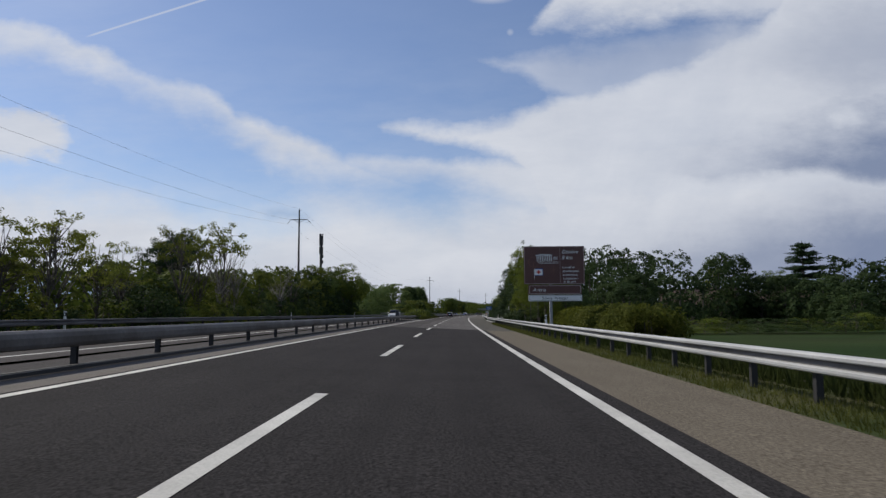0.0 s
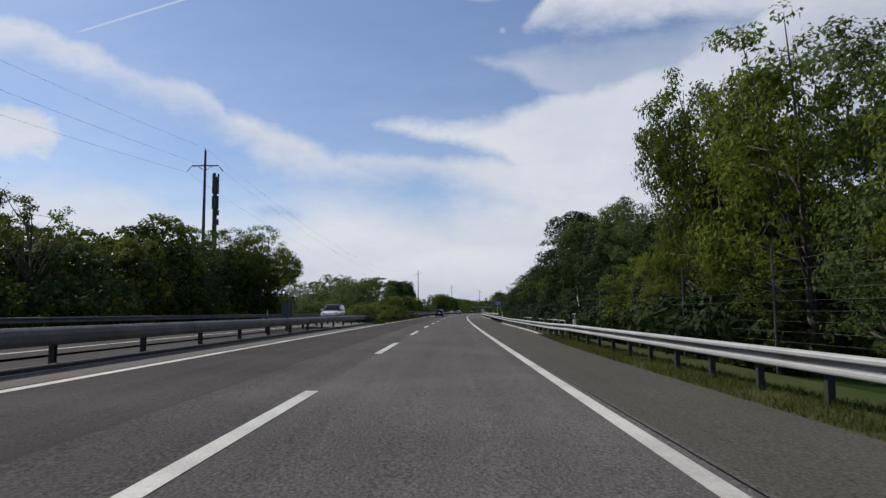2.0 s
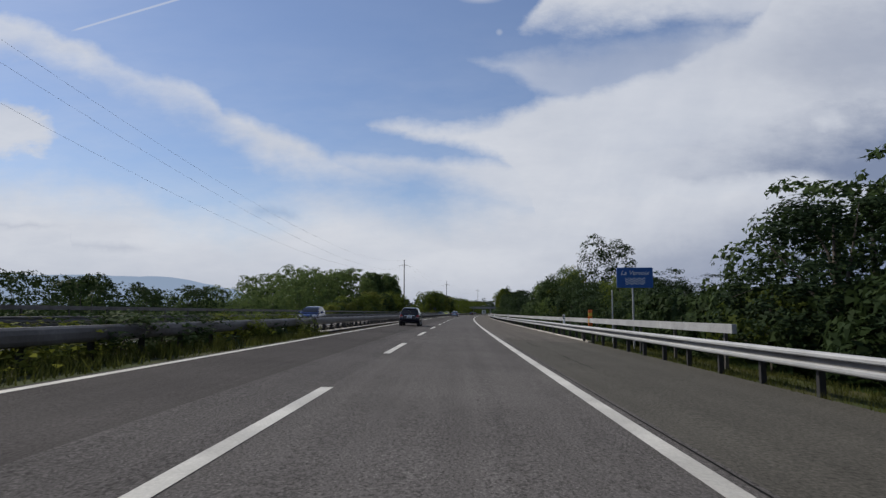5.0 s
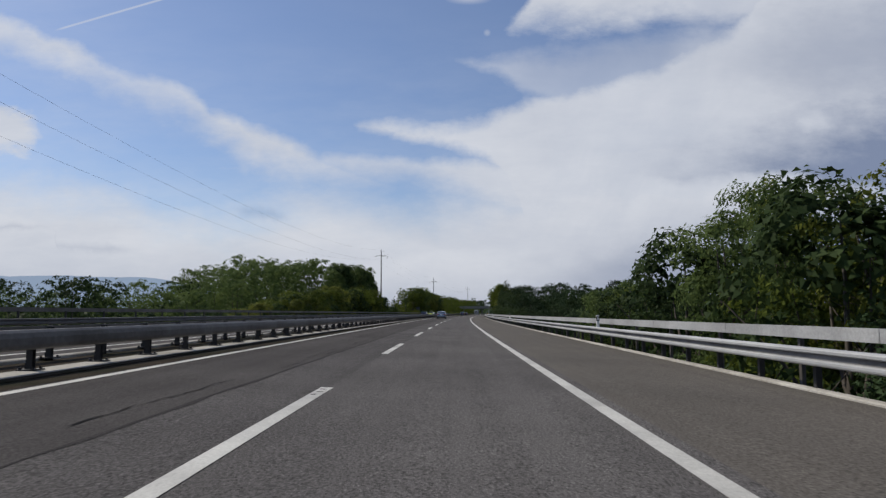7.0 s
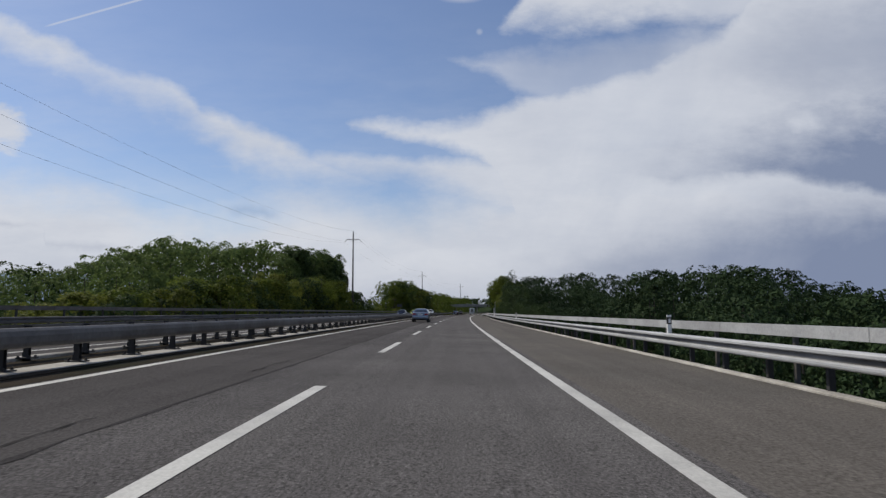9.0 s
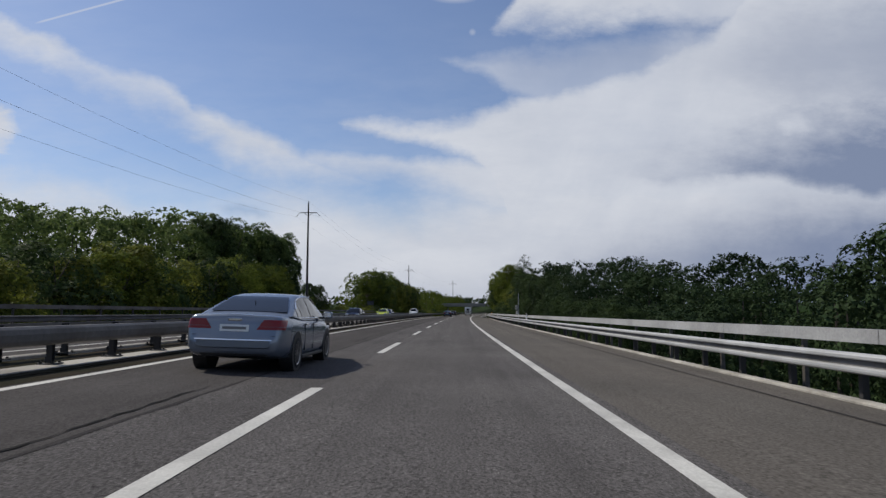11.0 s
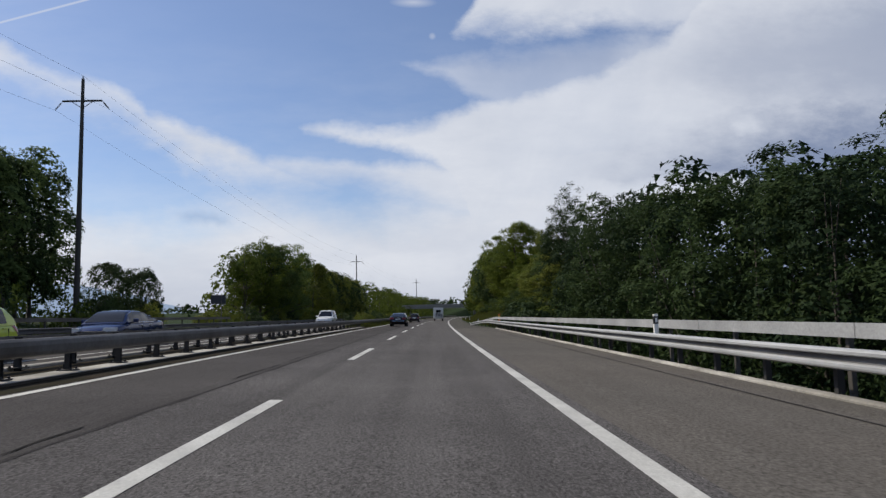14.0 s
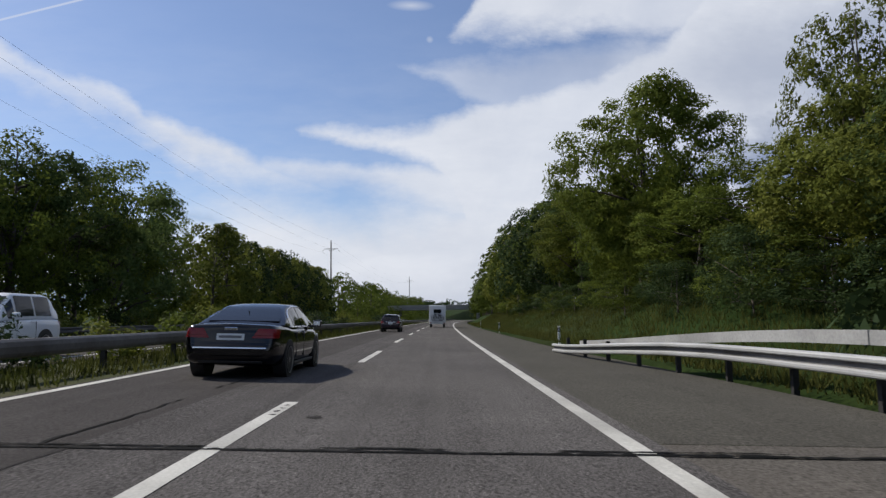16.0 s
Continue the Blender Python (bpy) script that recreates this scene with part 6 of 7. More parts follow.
def power_pole(s, u, ztop, label):
    g = height(s, u)
    h = ztop - g
    top = thing("power_pole", place(s, u, g), label, "power pole", "power poles")
    bm = bmesh.new()
    rod(bm, (0, 0, -1), (0, 0, h), 0.34, 0.17, 10)
    part("mast", bm, M["pole"], top)
    bm = bmesh.new()
    box(bm, -2.2, 2.2, -0.09, 0.09, h - 2.6, h - 2.42, 0.02)
    for e in (-1, 1):
        rod(bm, (e * 0.1, 0, h - 3.3), (e * 1.3, 0, h - 2.5), 0.04, n=6)
    part("cross_arm", bm, M["pole"], top)
    for e in (-1, 1):
        bm = bmesh.new()
        p, q = Vector((e * 2.2, 0, h - 2.55)), Vector((e * 3.0, 0, h - 3.5))
        rod(bm, p, q, 0.03, n=6)
        for k in range(6):
            c = p.lerp(q, 0.2 + 0.13 * k)
            rod(bm, c, c + (q - p).normalized() * 0.06, 0.09, n=8)
        part("insulator", bm, M["pole"], top, "slanting insulator string")
    bm = bmesh.new()
    rod(bm, (0, 0, h), (0, 0, h + 0.35), 0.05, n=6)
    rod(bm, (0, 0, h + 0.1), (0, 0, h + 0.16), 0.1, n=8)
    part("top_insulator", bm, M["pole"], top)
    return [at(s, u, ztop + 0.35), at(s, u - 3.0, ztop - 3.5), at(s, u + 3.0, ztop - 3.5)]


POLES = [power_pole(s, u, z, lb) for s, u, z, lb in ((-165, -42, 28, "tall dark power pole with one cross arm"), (165.6, -40.7, 27.6, "tall dark power pole with one cross arm above the trees"), (492.0, -38.5, 28.4, "tall dark power pole with one cross arm at the wood's edge"), (694.7, -38.7, 27.0, "tall dark power pole with one cross arm behind trees"), (915, -39, 29, "tall dark power pole beside the motorway"))]
for i in range(len(POLES) - 1):
    for k in range(3):
        p, q = POLES[i][k], POLES[i + 1][k]
        n = 28
        pts = []
        for j in range(n + 1):
            t = j / n
            c = p.lerp(q, t)
            c.z -= 4 * 8.5 * ((q - p).length / 330.0) ** 2 * t * (1 - t)
            pts.append(c)
        d = (q - p).normalized()
        sx, sz = d.cross(Vector((0, 0, 1))).normalized() * 0.011, Vector((0, 0, 0.011))
        v = [c + o for c in pts for o in (sx, sz, -sx, -sz)]
        f = [(4 * j + e, 4 * j + (e + 1) % 4, 4 * j + 4 + (e + 1) % 4, 4 * j + 4 + e) for j in range(n) for e in range(4)]
        ob = obj("power_line", v, f, M["wire"])
        tagged(ob, "thin dark power line sagging between poles", "power line", "power lines")


def antenna_mast():
    s, u, zt = 140.0, -29.3, 18.3
    top = thing("antenna_mast", place(s, u, -0.5), "thick dark mobile phone mast with panel antennas", "antenna mast")
    h = zt + 0.5
    bm = bmesh.new()
    rod(bm, (0, 0, -0.5), (0, 0, h - 0.4), 0.34, 0.24, 12)
    part("mast", bm, M["pole"], top)
    for k in range(3):
        a = 2 * math.pi * k / 3 + 0.5
        for z0, z1 in ((h - 2.5, h), (h - 4.4, h - 2.8)):
            bm = bmesh.new()
            m = Matrix.Rotation(a, 4, "Z")
            box(bm, 0.26, 0.42, -0.16, 0.16, z0, z1, 0.03, m=m)
            part("panel_antenna", bm, M["pole"], top)
    bm = bmesh.new()
    for z in (h - 5.2, h - 6.4, h - 8.0):
        box(bm, 0.2, 0.5, -0.12, 0.12, z, z + 0.7, 0.02)
    part("radio_box", bm, M["pole"], top)
    bm = bmesh.new()
    for k in range(20):
        rod(bm, (-0.28, -0.18, 1 + k * 0.6), (-0.28, 0.18, 1 + k * 0.6), 0.015, n=5)
    part("rung", bm, M["steel_dull"], top)


antenna_mast()


def lattice_pylon(s, u, g, h):
    top = thing("lattice_pylon", place(s, u, g), "far steel lattice pylon above the woods", "pylon")
    bm = bmesh.new()
    w = 3.0
    for a, b in ((-1, -1), (-1, 1), (1, -1), (1, 1)):
        rod(bm, (a * w, b * w, 0), (a * 0.5, b * 0.5, h), 0.14, n=4)
    for k in range(9):
        z0, z1 = h * k / 9, h * (k + 1) / 9
        w0, w1 = w - (w - 0.5) * k / 9, w - (w - 0.5) * (k + 1) / 9
        for b in (-1, 1):
            rod(bm, (-w0, b * w0, z0), (w1, b * w1, z1), 0.08, n=4)
            rod(bm, (w0, b * w0, z0), (-w1, b * w1, z1), 0.08, n=4)
    part("frame", bm, M["steel_dull"], top)
    for z in (h - 1.5, h - 5.0, h - 8.5):
        bm = bmesh.new()
        rod(bm, (-5, 0, z), (5, 0, z), 0.12, n=4)
        part("cross_arm", bm, M["steel_dull"], top)


lattice_pylon(700, 188, -0.5, 28)


def house(s, u, w, d, h, rot, label):
    g = height(s, u)
    top = thing("house", place(s, u, g, rot), label, "house", "houses")
    bm = bmesh.new()
    box(bm, -w / 2, w / 2, -d / 2, d / 2, -0.5, h)
    part("wall", bm, M["plaster"], top)
    bm = bmesh.new()
    e, rh = 0.6, d * 0.32
    v = [bm.verts.new(c) for c in ((-w / 2 - e, -d / 2 - e, h - 0.2), (w / 2 + e, -d / 2 - e, h - 0.2), (w / 2 + e, d / 2 + e, h - 0.2), (-w / 2 - e, d / 2 + e, h - 0.2), (-w / 2 - e, 0, h + rh), (w / 2 + e, 0, h + rh))]
    for q in ((0, 1, 5, 4), (2, 3, 4, 5), (0, 4, 3), (1, 2, 5), (3, 2, 1, 0)):
        bm.faces.new([v[i] for i in q])
    part("roof", bm, M["tiles"], top)
    bm = bmesh.new()
    box(bm, w * 0.2, w * 0.2 + 0.6, -0.3, 0.3, h, h + rh + 0.8)
    part("chimney", bm, M["plaster"], top)
    for i in range(4):
        x = -w / 2 + w * (i + 0.5) / 4
        bm = bmesh.new()
        box(bm, x - 0.5, x + 0.5, -d / 2 - 0.03, -d / 2 + 0.05, 0.9, 2.1)
        win = part("window", bm, M["pane"], top)
        bm = bmesh.new()
        box(bm, x - 0.62, x + 0.62, -d / 2 - 0.10, -d / 2 + 0.02, 0.80, 0.88)
        part("sill", bm, M["concrete"], win)


house(106, 38, 10, 8, 3.0, -30, "dull low house with a brown roof among trees")
house(112, 56, 12, 8, 2.8, -35, "dull low house with a brown roof behind hedges")


def overpass():
    s = 762
    bm = bmesh.new()
    box(bm, -45, 40, -4.5, 4.5, 4.9, 6.0, 0.1)
    box(bm, -45, 40, -4.7, -4.4, 6.0, 6.9)
    box(bm, -45, 40, 4.4, 4.7, 6.0, 6.9)
    ob = part("overpass_deck", bm, M["concrete_dark"], m=place(s, 0, 0, 6))
    tagged(ob, "dark concrete road bridge across the motorway", "bridge deck", kind="structure")
    for u in (-23.5, -8.2, 9.5):
        bm = bmesh.new()
        box(bm, -0.5, 0.5, -2.5, 2.5, -1.0, 4.9, 0.1)
        ob = part("overpass_pier", bm, M["concrete_dark"], m=place(s, u, 0, 6))
        tagged(ob, "concrete pier of the road bridge", "bridge pier", "overpass piers", "structure")


overpass()


def far_ridge():
    """Mountain ridge beyond the plain, its haze put in as a bluish glow."""
    n, v, f = 90, [], []
    for i in range(n + 1):
        az = radians(-62 + 54 * i / n)
        up = 215 * (1 - smooth(0.72, 1.0, i / n)) + 24 * noise.noise(Vector((i * 0.13, 0, 0))) + 10 * noise.noise(Vector((i * 0.5, 3, 0)))
        for d, h in ((4250, -20.0), (4300, max(4.0, up))):
            v.append((math.sin(az) * d, math.cos(az) * d + 200, h))
    f = [(2 * i, 2 * i + 2, 2 * i + 3, 2 * i + 1) for i in range(n)]
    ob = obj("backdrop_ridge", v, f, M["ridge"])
    tagged(ob, "pale blue mountain ridge on the horizon", "mountain", kind="structure")


far_ridge()

# ---------------------------------------------------------------- vehicles


def paint(name, color, rough=0.1, metal=0.0):
    return mat(name, color, rough, metal, vary=0.05, scale=2.0, spec=0.5)


M.update({
    "navy": paint("dark navy car paint", (0.006, 0.007, 0.018)),
    "black_paint": paint("black car paint", (0.0035, 0.0035, 0.005)),
    "plum": paint("dark plum car paint", (0.022, 0.012, 0.020)),
    "silver": paint("blue-grey car paint", (0.20, 0.23, 0.28), 0.2, 0.5),
    "white_paint": paint("white car paint", (0.75, 0.76, 0.77)),
    "blue_paint": paint("blue car paint", (0.012, 0.024, 0.085)),
    "lime": paint("yellow-green car paint", (0.50, 0.58, 0.08)),
    "glass": mat("tinted car glass", (0.008, 0.010, 0.014), 0.04, vary=0.0, spec=0.4),
    "rubber": mat("tyre rubber", (0.014, 0.014, 0.014), 0.85),
    "alloy": mat("alloy rim", (0.45, 0.45, 0.47), 0.28, 0.9),
    "chrome": mat("chrome trim", (0.75, 0.75, 0.77), 0.12, 1.0, vary=0.0),
    "tail": mat("red tail light lens", (0.20, 0.010, 0.012), 0.12, spec=0.4),
    "smoked": mat("smoky clear lamp lens", (0.20, 0.12, 0.12), 0.12),
    "bar_grey": mat("grey plate bar", (0.16, 0.16, 0.16), 0.5),
    "clear": mat("clear lamp lens", (0.55, 0.57, 0.60), 0.1, spec=0.8),
    "trim": mat("black plastic trim", (0.015, 0.015, 0.016), 0.55),
})


def spline(pts, y):
    """Smooth curve through (y, value) knots."""
    ys = [p[0] for p in pts]
    v = [p[1] for p in pts]
    if y <= ys[0]:
        return v[0]
    if y >= ys[-1]:
        return v[-1]
    i = max(j for j in range(len(ys) - 1) if ys[j] <= y)
    h = ys[i + 1] - ys[i]
    t = (y - ys[i]) / h

    def slope(k):
        if k <= 0 or k >= len(ys) - 1:
            return 0.0 if 0 < k < len(ys) - 1 else (v[min(k + 1, len(v) - 1)] - v[max(k - 1, 0)]) / max(1e-6, ys[min(k + 1, len(ys) - 1)] - ys[max(k - 1, 0)])
        a = (v[k] - v[k - 1]) / (ys[k] - ys[k - 1])
        b = (v[k + 1] - v[k]) / (ys[k + 1] - ys[k])
        return 0.0 if a * b <= 0 else 2 * a * b / (a + b)
    m0, m1 = slope(i), slope(i + 1)
    t2, t3 = t * t, t * t * t
    return (2 * t3 - 3 * t2 + 1) * v[i] + (t3 - 2 * t2 + t) * h * m0 + (-2 * t3 + 3 * t2) * v[i + 1] + (t3 - t2) * h * m1


def loft(rings, cap=True):
    n = len(rings[0])
    v = [p for r in rings for p in r]
    f = []
    for i in range(len(rings) - 1):
        for j in range(n - 1):
            f.append((i * n + j, i * n + j + 1, (i + 1) * n + j + 1, (i + 1) * n + j))
    if cap:
        f.append(tuple(range(n)))
        f.append(tuple(reversed(range((len(rings) - 1) * n, len(rings) * n))))
    return v, f


def wheel(parent, x, y, r, w, side, rim=0.68, spokes=10):
    """A wheel with tyre and spoked rim, its outer face at x towards side."""
    hub = new("wheel")
    hub.parent = parent
    hub.matrix_basis = pose(x, y, r)
    n = 28
    prof = [(0.0, r * rim), (-0.01, r * 0.90), (-0.035, r * 0.985), (-0.07, r), (-w + 0.05, r), (-w + 0.01, r * 0.95), (-w, r * rim)]
    rings = []
    for i in range(n + 1):
        a = 2 * math.pi * i / n
        rings.append([(side * d, q * math.cos(a), q * math.sin(a)) for d, q in prof])
    v, f = loft(rings, False)
    obj("tyre", v, f, M["rubber"], hub, smooth=True)
    bm = bmesh.new()
    for i in range(spokes):
        a = 2 * math.pi * i / spokes
        m = Matrix.Rotation(a, 4, "X")
        box(bm, *sorted((side * -0.035, side * -0.012)), -0.022, 0.022, r * 0.10, r * rim * 0.98, m=m)
    rod(bm, (side * -0.05, 0, 0), (side * -0.008, 0, 0), r * 0.16, n=12)
    for i in range(n):
        a0, a1 = 2 * math.pi * i / n, 2 * math.pi * (i + 1) / n
        for q0, q1, d0, d1 in ((r * rim, r * rim * 0.93, 0.004, -0.004), (r * rim * 0.93, r * rim * 0.90, -0.004, -0.10)):
            q = [bm.verts.new((side * d, q_ * math.cos(a), q_ * math.sin(a))) for d, q_, a in ((d0, q0, a0), (d0, q0, a1), (d1, q1, a1), (d1, q1, a0))]
            bm.faces.new(q)
    part("rim", bm, M["alloy"], hub)
    bm = bmesh.new()
    rod(bm, (side * -0.12, 0, 0), (side * -0.10, 0, 0), r * rim * 0.92, n=20)
    part("brake_disc", bm, M["trim"], hub)
    return hub


def car(name, label, m, L, W, belt, low, half, roof, roof_half, colour, wheels, wheel_r, pillars, glass_rear, glass_front, tail, lamp, rim=0.68, spokes=10, plate_z=0.75, spoiler=False, chrome_strip=False, trim_window=False, badge=None, roof_colour=None):
    """A car built as two lofts (body and cabin) with its glass, lamps, wheels and trim; its rear is at y = 0."""
    top = thing(name, m, label, "car", "cars")
    rings = []
    shape = ((0.0, 0.0), (0.80, 0.0), (0.93, 0.06), (0.985, 0.22), (1.0, 0.45), (0.995, 0.68), (0.965, 0.86), (0.92, 0.95), (0.84, 0.99), (0.0, 1.03))
    tip = (0.0, 0.008, 0.02, 0.036, 0.056, 0.08, 0.11, 0.145, 0.19, 0.245, 0.31)
    stations = list(tip) + [0.40 + (L - 0.80) * i / 30 for i in range(31)] + [L - e for e in reversed(tip)]
    for y in stations:
        h, zl, zb = spline(half, y), spline(low, y), spline(belt, y)
        right = [(a * h, y, zl + b * (zb - zl)) for a, b in shape]
        rings.append(right + [(-x, yy, z) for x, yy, z in reversed(right[1:-1])] + [right[0]])
    v, f = loft(rings)
    shell = obj("body", v, f, M[colour], top, smooth=True)
    for p in shell.data.polygons:
        p.use_smooth = len(p.vertices) == 4
    y0, y1 = roof[0][0], roof[-1][0]

    def back(z):
        """How far forward the rear of the body lies at the height z."""
        y = 0.0
        while y < 0.4 and not spline(low, y) - 0.002 <= z <= spline(belt, y) + 0.002:
            y += 0.004
        return y

    def flank(y, z):
        """Half the body's width at y and z."""
        zl, zb = spline(low, y), spline(belt, y)
        b = min(0.97, max(0.0, (z - zl) / max(0.02, zb - zl)))
        return spline(half, y) * float(np.interp(b, [q[1] for q in shape[1:]], [q[0] for q in shape[1:]]))

    def slab(bm, x0, x1, z0, z1, out, thick=0.02, rows=3):
        """A thin plate that follows the slope of the rear, proud of it by out."""
        zs = [z0 + (z1 - z0) * k / rows for k in range(rows + 1)]
        fr = [[bm.verts.new((x, back(z) - out, z)) for x in (x0, x1)] for z in zs]
        bk = [[bm.verts.new((x, back(z) - out + thick, z)) for x in (x0, x1)] for z in zs]
        for k in range(rows):
            bm.faces.new((fr[k][0], fr[k][1], fr[k + 1][1], fr[k + 1][0]))
            bm.faces.new((bk[k][1], bk[k][0], bk[k + 1][0], bk[k + 1][1]))
            bm.faces.new((fr[k][0], fr[k + 1][0], bk[k + 1][0], bk[k][0]))
            bm.faces.new((fr[k + 1][1], fr[k][1], bk[k][1], bk[k + 1][1]))
        for k in (0, rows):
            bm.faces.new((fr[k][0], fr[k][1], bk[k][1], bk[k][0]))

    def cab(y, a, b, out=0.0):
        """A point of the cabin's skin: a across the width, b up from belt to roof edge."""
        zt, zb = spline(roof, y), spline(belt, y)
        hb, ht = spline(half, y) * 0.93, spline(roof_half, y)
        k = min(1.0, max(0.0, (zt - zb) / 0.4))
        ht = hb + (ht - hb) * k
        z0 = zb - 0.03
        return ((hb + (ht - hb) * b ** 1.2) * a + out * (1 if a > 0 else -1), y, z0 + (zt - z0) * (1 - (1 - b) ** 1.15))

    rings = []
    nr = 40
    for i in range(nr + 1):
        y = y0 + (y1 - y0) * i / nr
        zt = spline(roof, y)
        right = [(0.0, y, zt + 0.02), (cab(y, 0.5, 1.0)[0], y, zt + 0.015), (cab(y, 0.86, 1.0)[0], y, zt), cab(y, 0.965, 0.95), cab(y, 1, 0.82), cab(y, 1, 0.5), cab(y, 1, 0.2), cab(y, 1, 0.0)]
        rings.append([(-x, yy, z) for x, yy, z in reversed(right)] + right[1:])
    v, f = loft(rings, False)
    obj("cabin", v, f, M[roof_colour or colour], top, smooth=True)
    # side windows
    for side in (-1, 1):
        for k in range(len(pillars)):
            a, b = pillars[k]
            vv, ff, cols = [], [], 10
            for i in range(cols + 1):
                y = a + (b - a) * i / cols
                lim = min(0.86, max(0.05, (spline(roof, y) - spline(belt, y) - 0.06) / max(0.05, spline(roof, y) - spline(belt, y))))
                for q in range(4):
                    x, yy, z = cab(y, 1, 0.10 + (lim - 0.10) * q / 3, 0.008)
                    vv.append((side * abs(x), yy, z))
            for i in range(cols):
                for q in range(3):
                    ff.append((i * 4 + q, i * 4 + q + 1, (i + 1) * 4 + q + 1, (i + 1) * 4 + q))
            obj("side_window", vv, ff, M["glass"], top, smooth=True)
            if trim_window:
                bm = bmesh.new()
                pts = [Vector(vv[i * 4 + 3]) for i in range(cols + 1)]
                for i in range(cols):
                    rod(bm, pts[i] + Vector((side * 0.004, 0, 0.012)), pts[i + 1] + Vector((side * 0.004, 0, 0.012)), 0.011, n=5)
                pts = [Vector(vv[i * 4]) for i in range(cols + 1)]
                for i in range(cols):
                    rod(bm, pts[i] + Vector((side * 0.004, 0, -0.012)), pts[i + 1] + Vector((side * 0.004, 0, -0.012)), 0.010, n=5)
                part("chrome_trim", bm, M["chrome"], top)
    # rear and front glass
    for nm, (a, b), wide in (("rear_window", glass_rear, 0.86), ("windscreen", glass_front, 0.90)):
        vv, ff, n = [], [], 8
        for i in range(n + 1):
            y = a + (b - a) * i / n
            zt = spline(roof, y)
            ed = cab(y, 1, 0.95)[0] * wide
            for q in range(7):
                x = ed * (q / 3 - 1)
                vv.append((x, y, zt + 0.030 - 0.006 * abs(q / 3 - 1)))
        for i in range(n):
            for q in range(6):
                ff.append((i * 7 + q, i * 7 + q + 1, (i + 1) * 7 + q + 1, (i + 1) * 7 + q))
        obj(nm, vv, ff, M["glass"], top, smooth=True)
    # lamps
    for side in (-1, 1):
        # the lens lies on the rear corner and wraps round to the flank
        xa, xb, z0, z1, yy = tail
        zm = z0 + (z1 - z0) * 0.30
        for nm, za, zb, ma in (("tail_light", zm, z1, "tail"), ("reversing_light", z0, zm - 0.004, "tail" if chrome_strip else "smoked")):
            bm = bmesh.new()
            grid = []
            for k in range(5):
                z = za + (zb - za) * k / 4
                f0 = (z - z0) / (z1 - z0)
                inner = xa + (xb - xa) * f0
                yb = back(z)
                xs = min(flank(yb, z), 0.98 * flank(yb + 0.02, z))
                row = [(inner + (xs - inner) * q / 3, yb - 0.010) for q in range(4)] if inner < xs else [(xs, yb - 0.010)] * 4
                end = yb + yy * (0.45 + 0.55 * f0)
                row += [(flank(yb + (end - yb) * (q / 10) ** 2, z) + 0.009, yb + (end - yb) * (q / 10) ** 2 - 0.009) for q in range(1, 11)]
                grid.append([bm.verts.new((side * x, y, z)) for x, y in row])
            for k in range(4):
                for q in range(len(grid[0]) - 1):
                    bm.faces.new((grid[k][q], grid[k][q + 1], grid[k + 1][q + 1], grid[k + 1][q]))
            bmesh.ops.remove_doubles(bm, verts=bm.verts[:], dist=0.0005)
            part(nm, bm, M[ma], top, smooth=True)
        x0, x1, z0, z1, yy = lamp
        bm = bmesh.new()
        vs = box(bm, *sorted((side * x0, side * x1)), L - yy, L - 0.01, z0, z1, 0.02)
        for q in vs:
            if q.is_valid and abs(q.co.x) > (x0 + x1) / 2:
                q.co.y -= 0.22 * (abs(q.co.x) - (x0 + x1) / 2) / ((x1 - x0) / 2)
        part("headlight", bm, M["clear"], top)
    # plates as blank bars
    bm = bmesh.new()
    pw = 0.17 if not chrome_strip else 0.26
    ph = 0.085 if not chrome_strip else 0.06
    slab(bm, -pw, pw, plate_z - ph, plate_z + ph, 0.012)
    pl = part("number_plate", bm, M["sign_white"], top)
    bm = bmesh.new()
    if chrome_strip:
        slab(bm, -pw * 0.82, pw * 0.82, plate_z - 0.024, plate_z + 0.024, 0.016, 0.003)
    else:
        for dz in (-0.04, 0.042):
            slab(bm, -pw * 0.74, pw * 0.74, plate_z + dz - 0.026, plate_z + dz + 0.026, 0.016, 0.003)
    part("bar", bm, M["bar_grey"], pl)
    bm = bmesh.new()
    box(bm, -0.26, 0.26, L - 0.04, L + 0.012, 0.42, 0.52, 0.006)
    part("front_plate", bm, M["sign_white"], top)
    # lower bumper insert, grille, badge
    bm = bmesh.new()
    zi = low[0][1]
    box(bm, -W * 0.33, W * 0.33, 0.05, 0.5, zi - 0.16, zi + 0.02, 0.04)
    part("rear_bumper_insert", bm, M["trim"], top)
    # seam between the boot lid and the bumper
    bm = bmesh.new()
    zs = plate_z - (0.14 if not chrome_strip else 0.13)
    slab(bm, -W * 0.40, W * 0.40, zs - 0.006, zs + 0.006, 0.002, 0.01, 1)
    part("lid_gap", bm, M["trim"], top)
    bm = bmesh.new()
    box(bm, -W * 0.30, W * 0.30, L - 0.2, L + 0.006, 0.52, 0.66, 0.02)
    box(bm, -W * 0.34, W * 0.34, L - 0.25, L + 0.008, 0.24, 0.38, 0.03)
    part("grille", bm, M["trim"], top)
    bm = bmesh.new()
    zb = plate_z + (0.17 if not chrome_strip else 0.15)
    ye = back(zb)
    if badge == "wide":
        box(bm, -0.125, 0.125, ye - 0.014, ye + 0.03, zb - 0.030, zb + 0.030, 0.012)
    else:
        rod(bm, (0, ye - 0.016, zb), (0, ye + 0.02, zb), 0.05, n=16)
    part("emblem", bm, M["chrome"], top)
    if chrome_strip:
        bm = bmesh.new()
        slab(bm, -W * 0.37, W * 0.37, 0.585, 0.607, 0.010, 0.02, 1)
        part("chrome_strip", bm, M["chrome"], top)
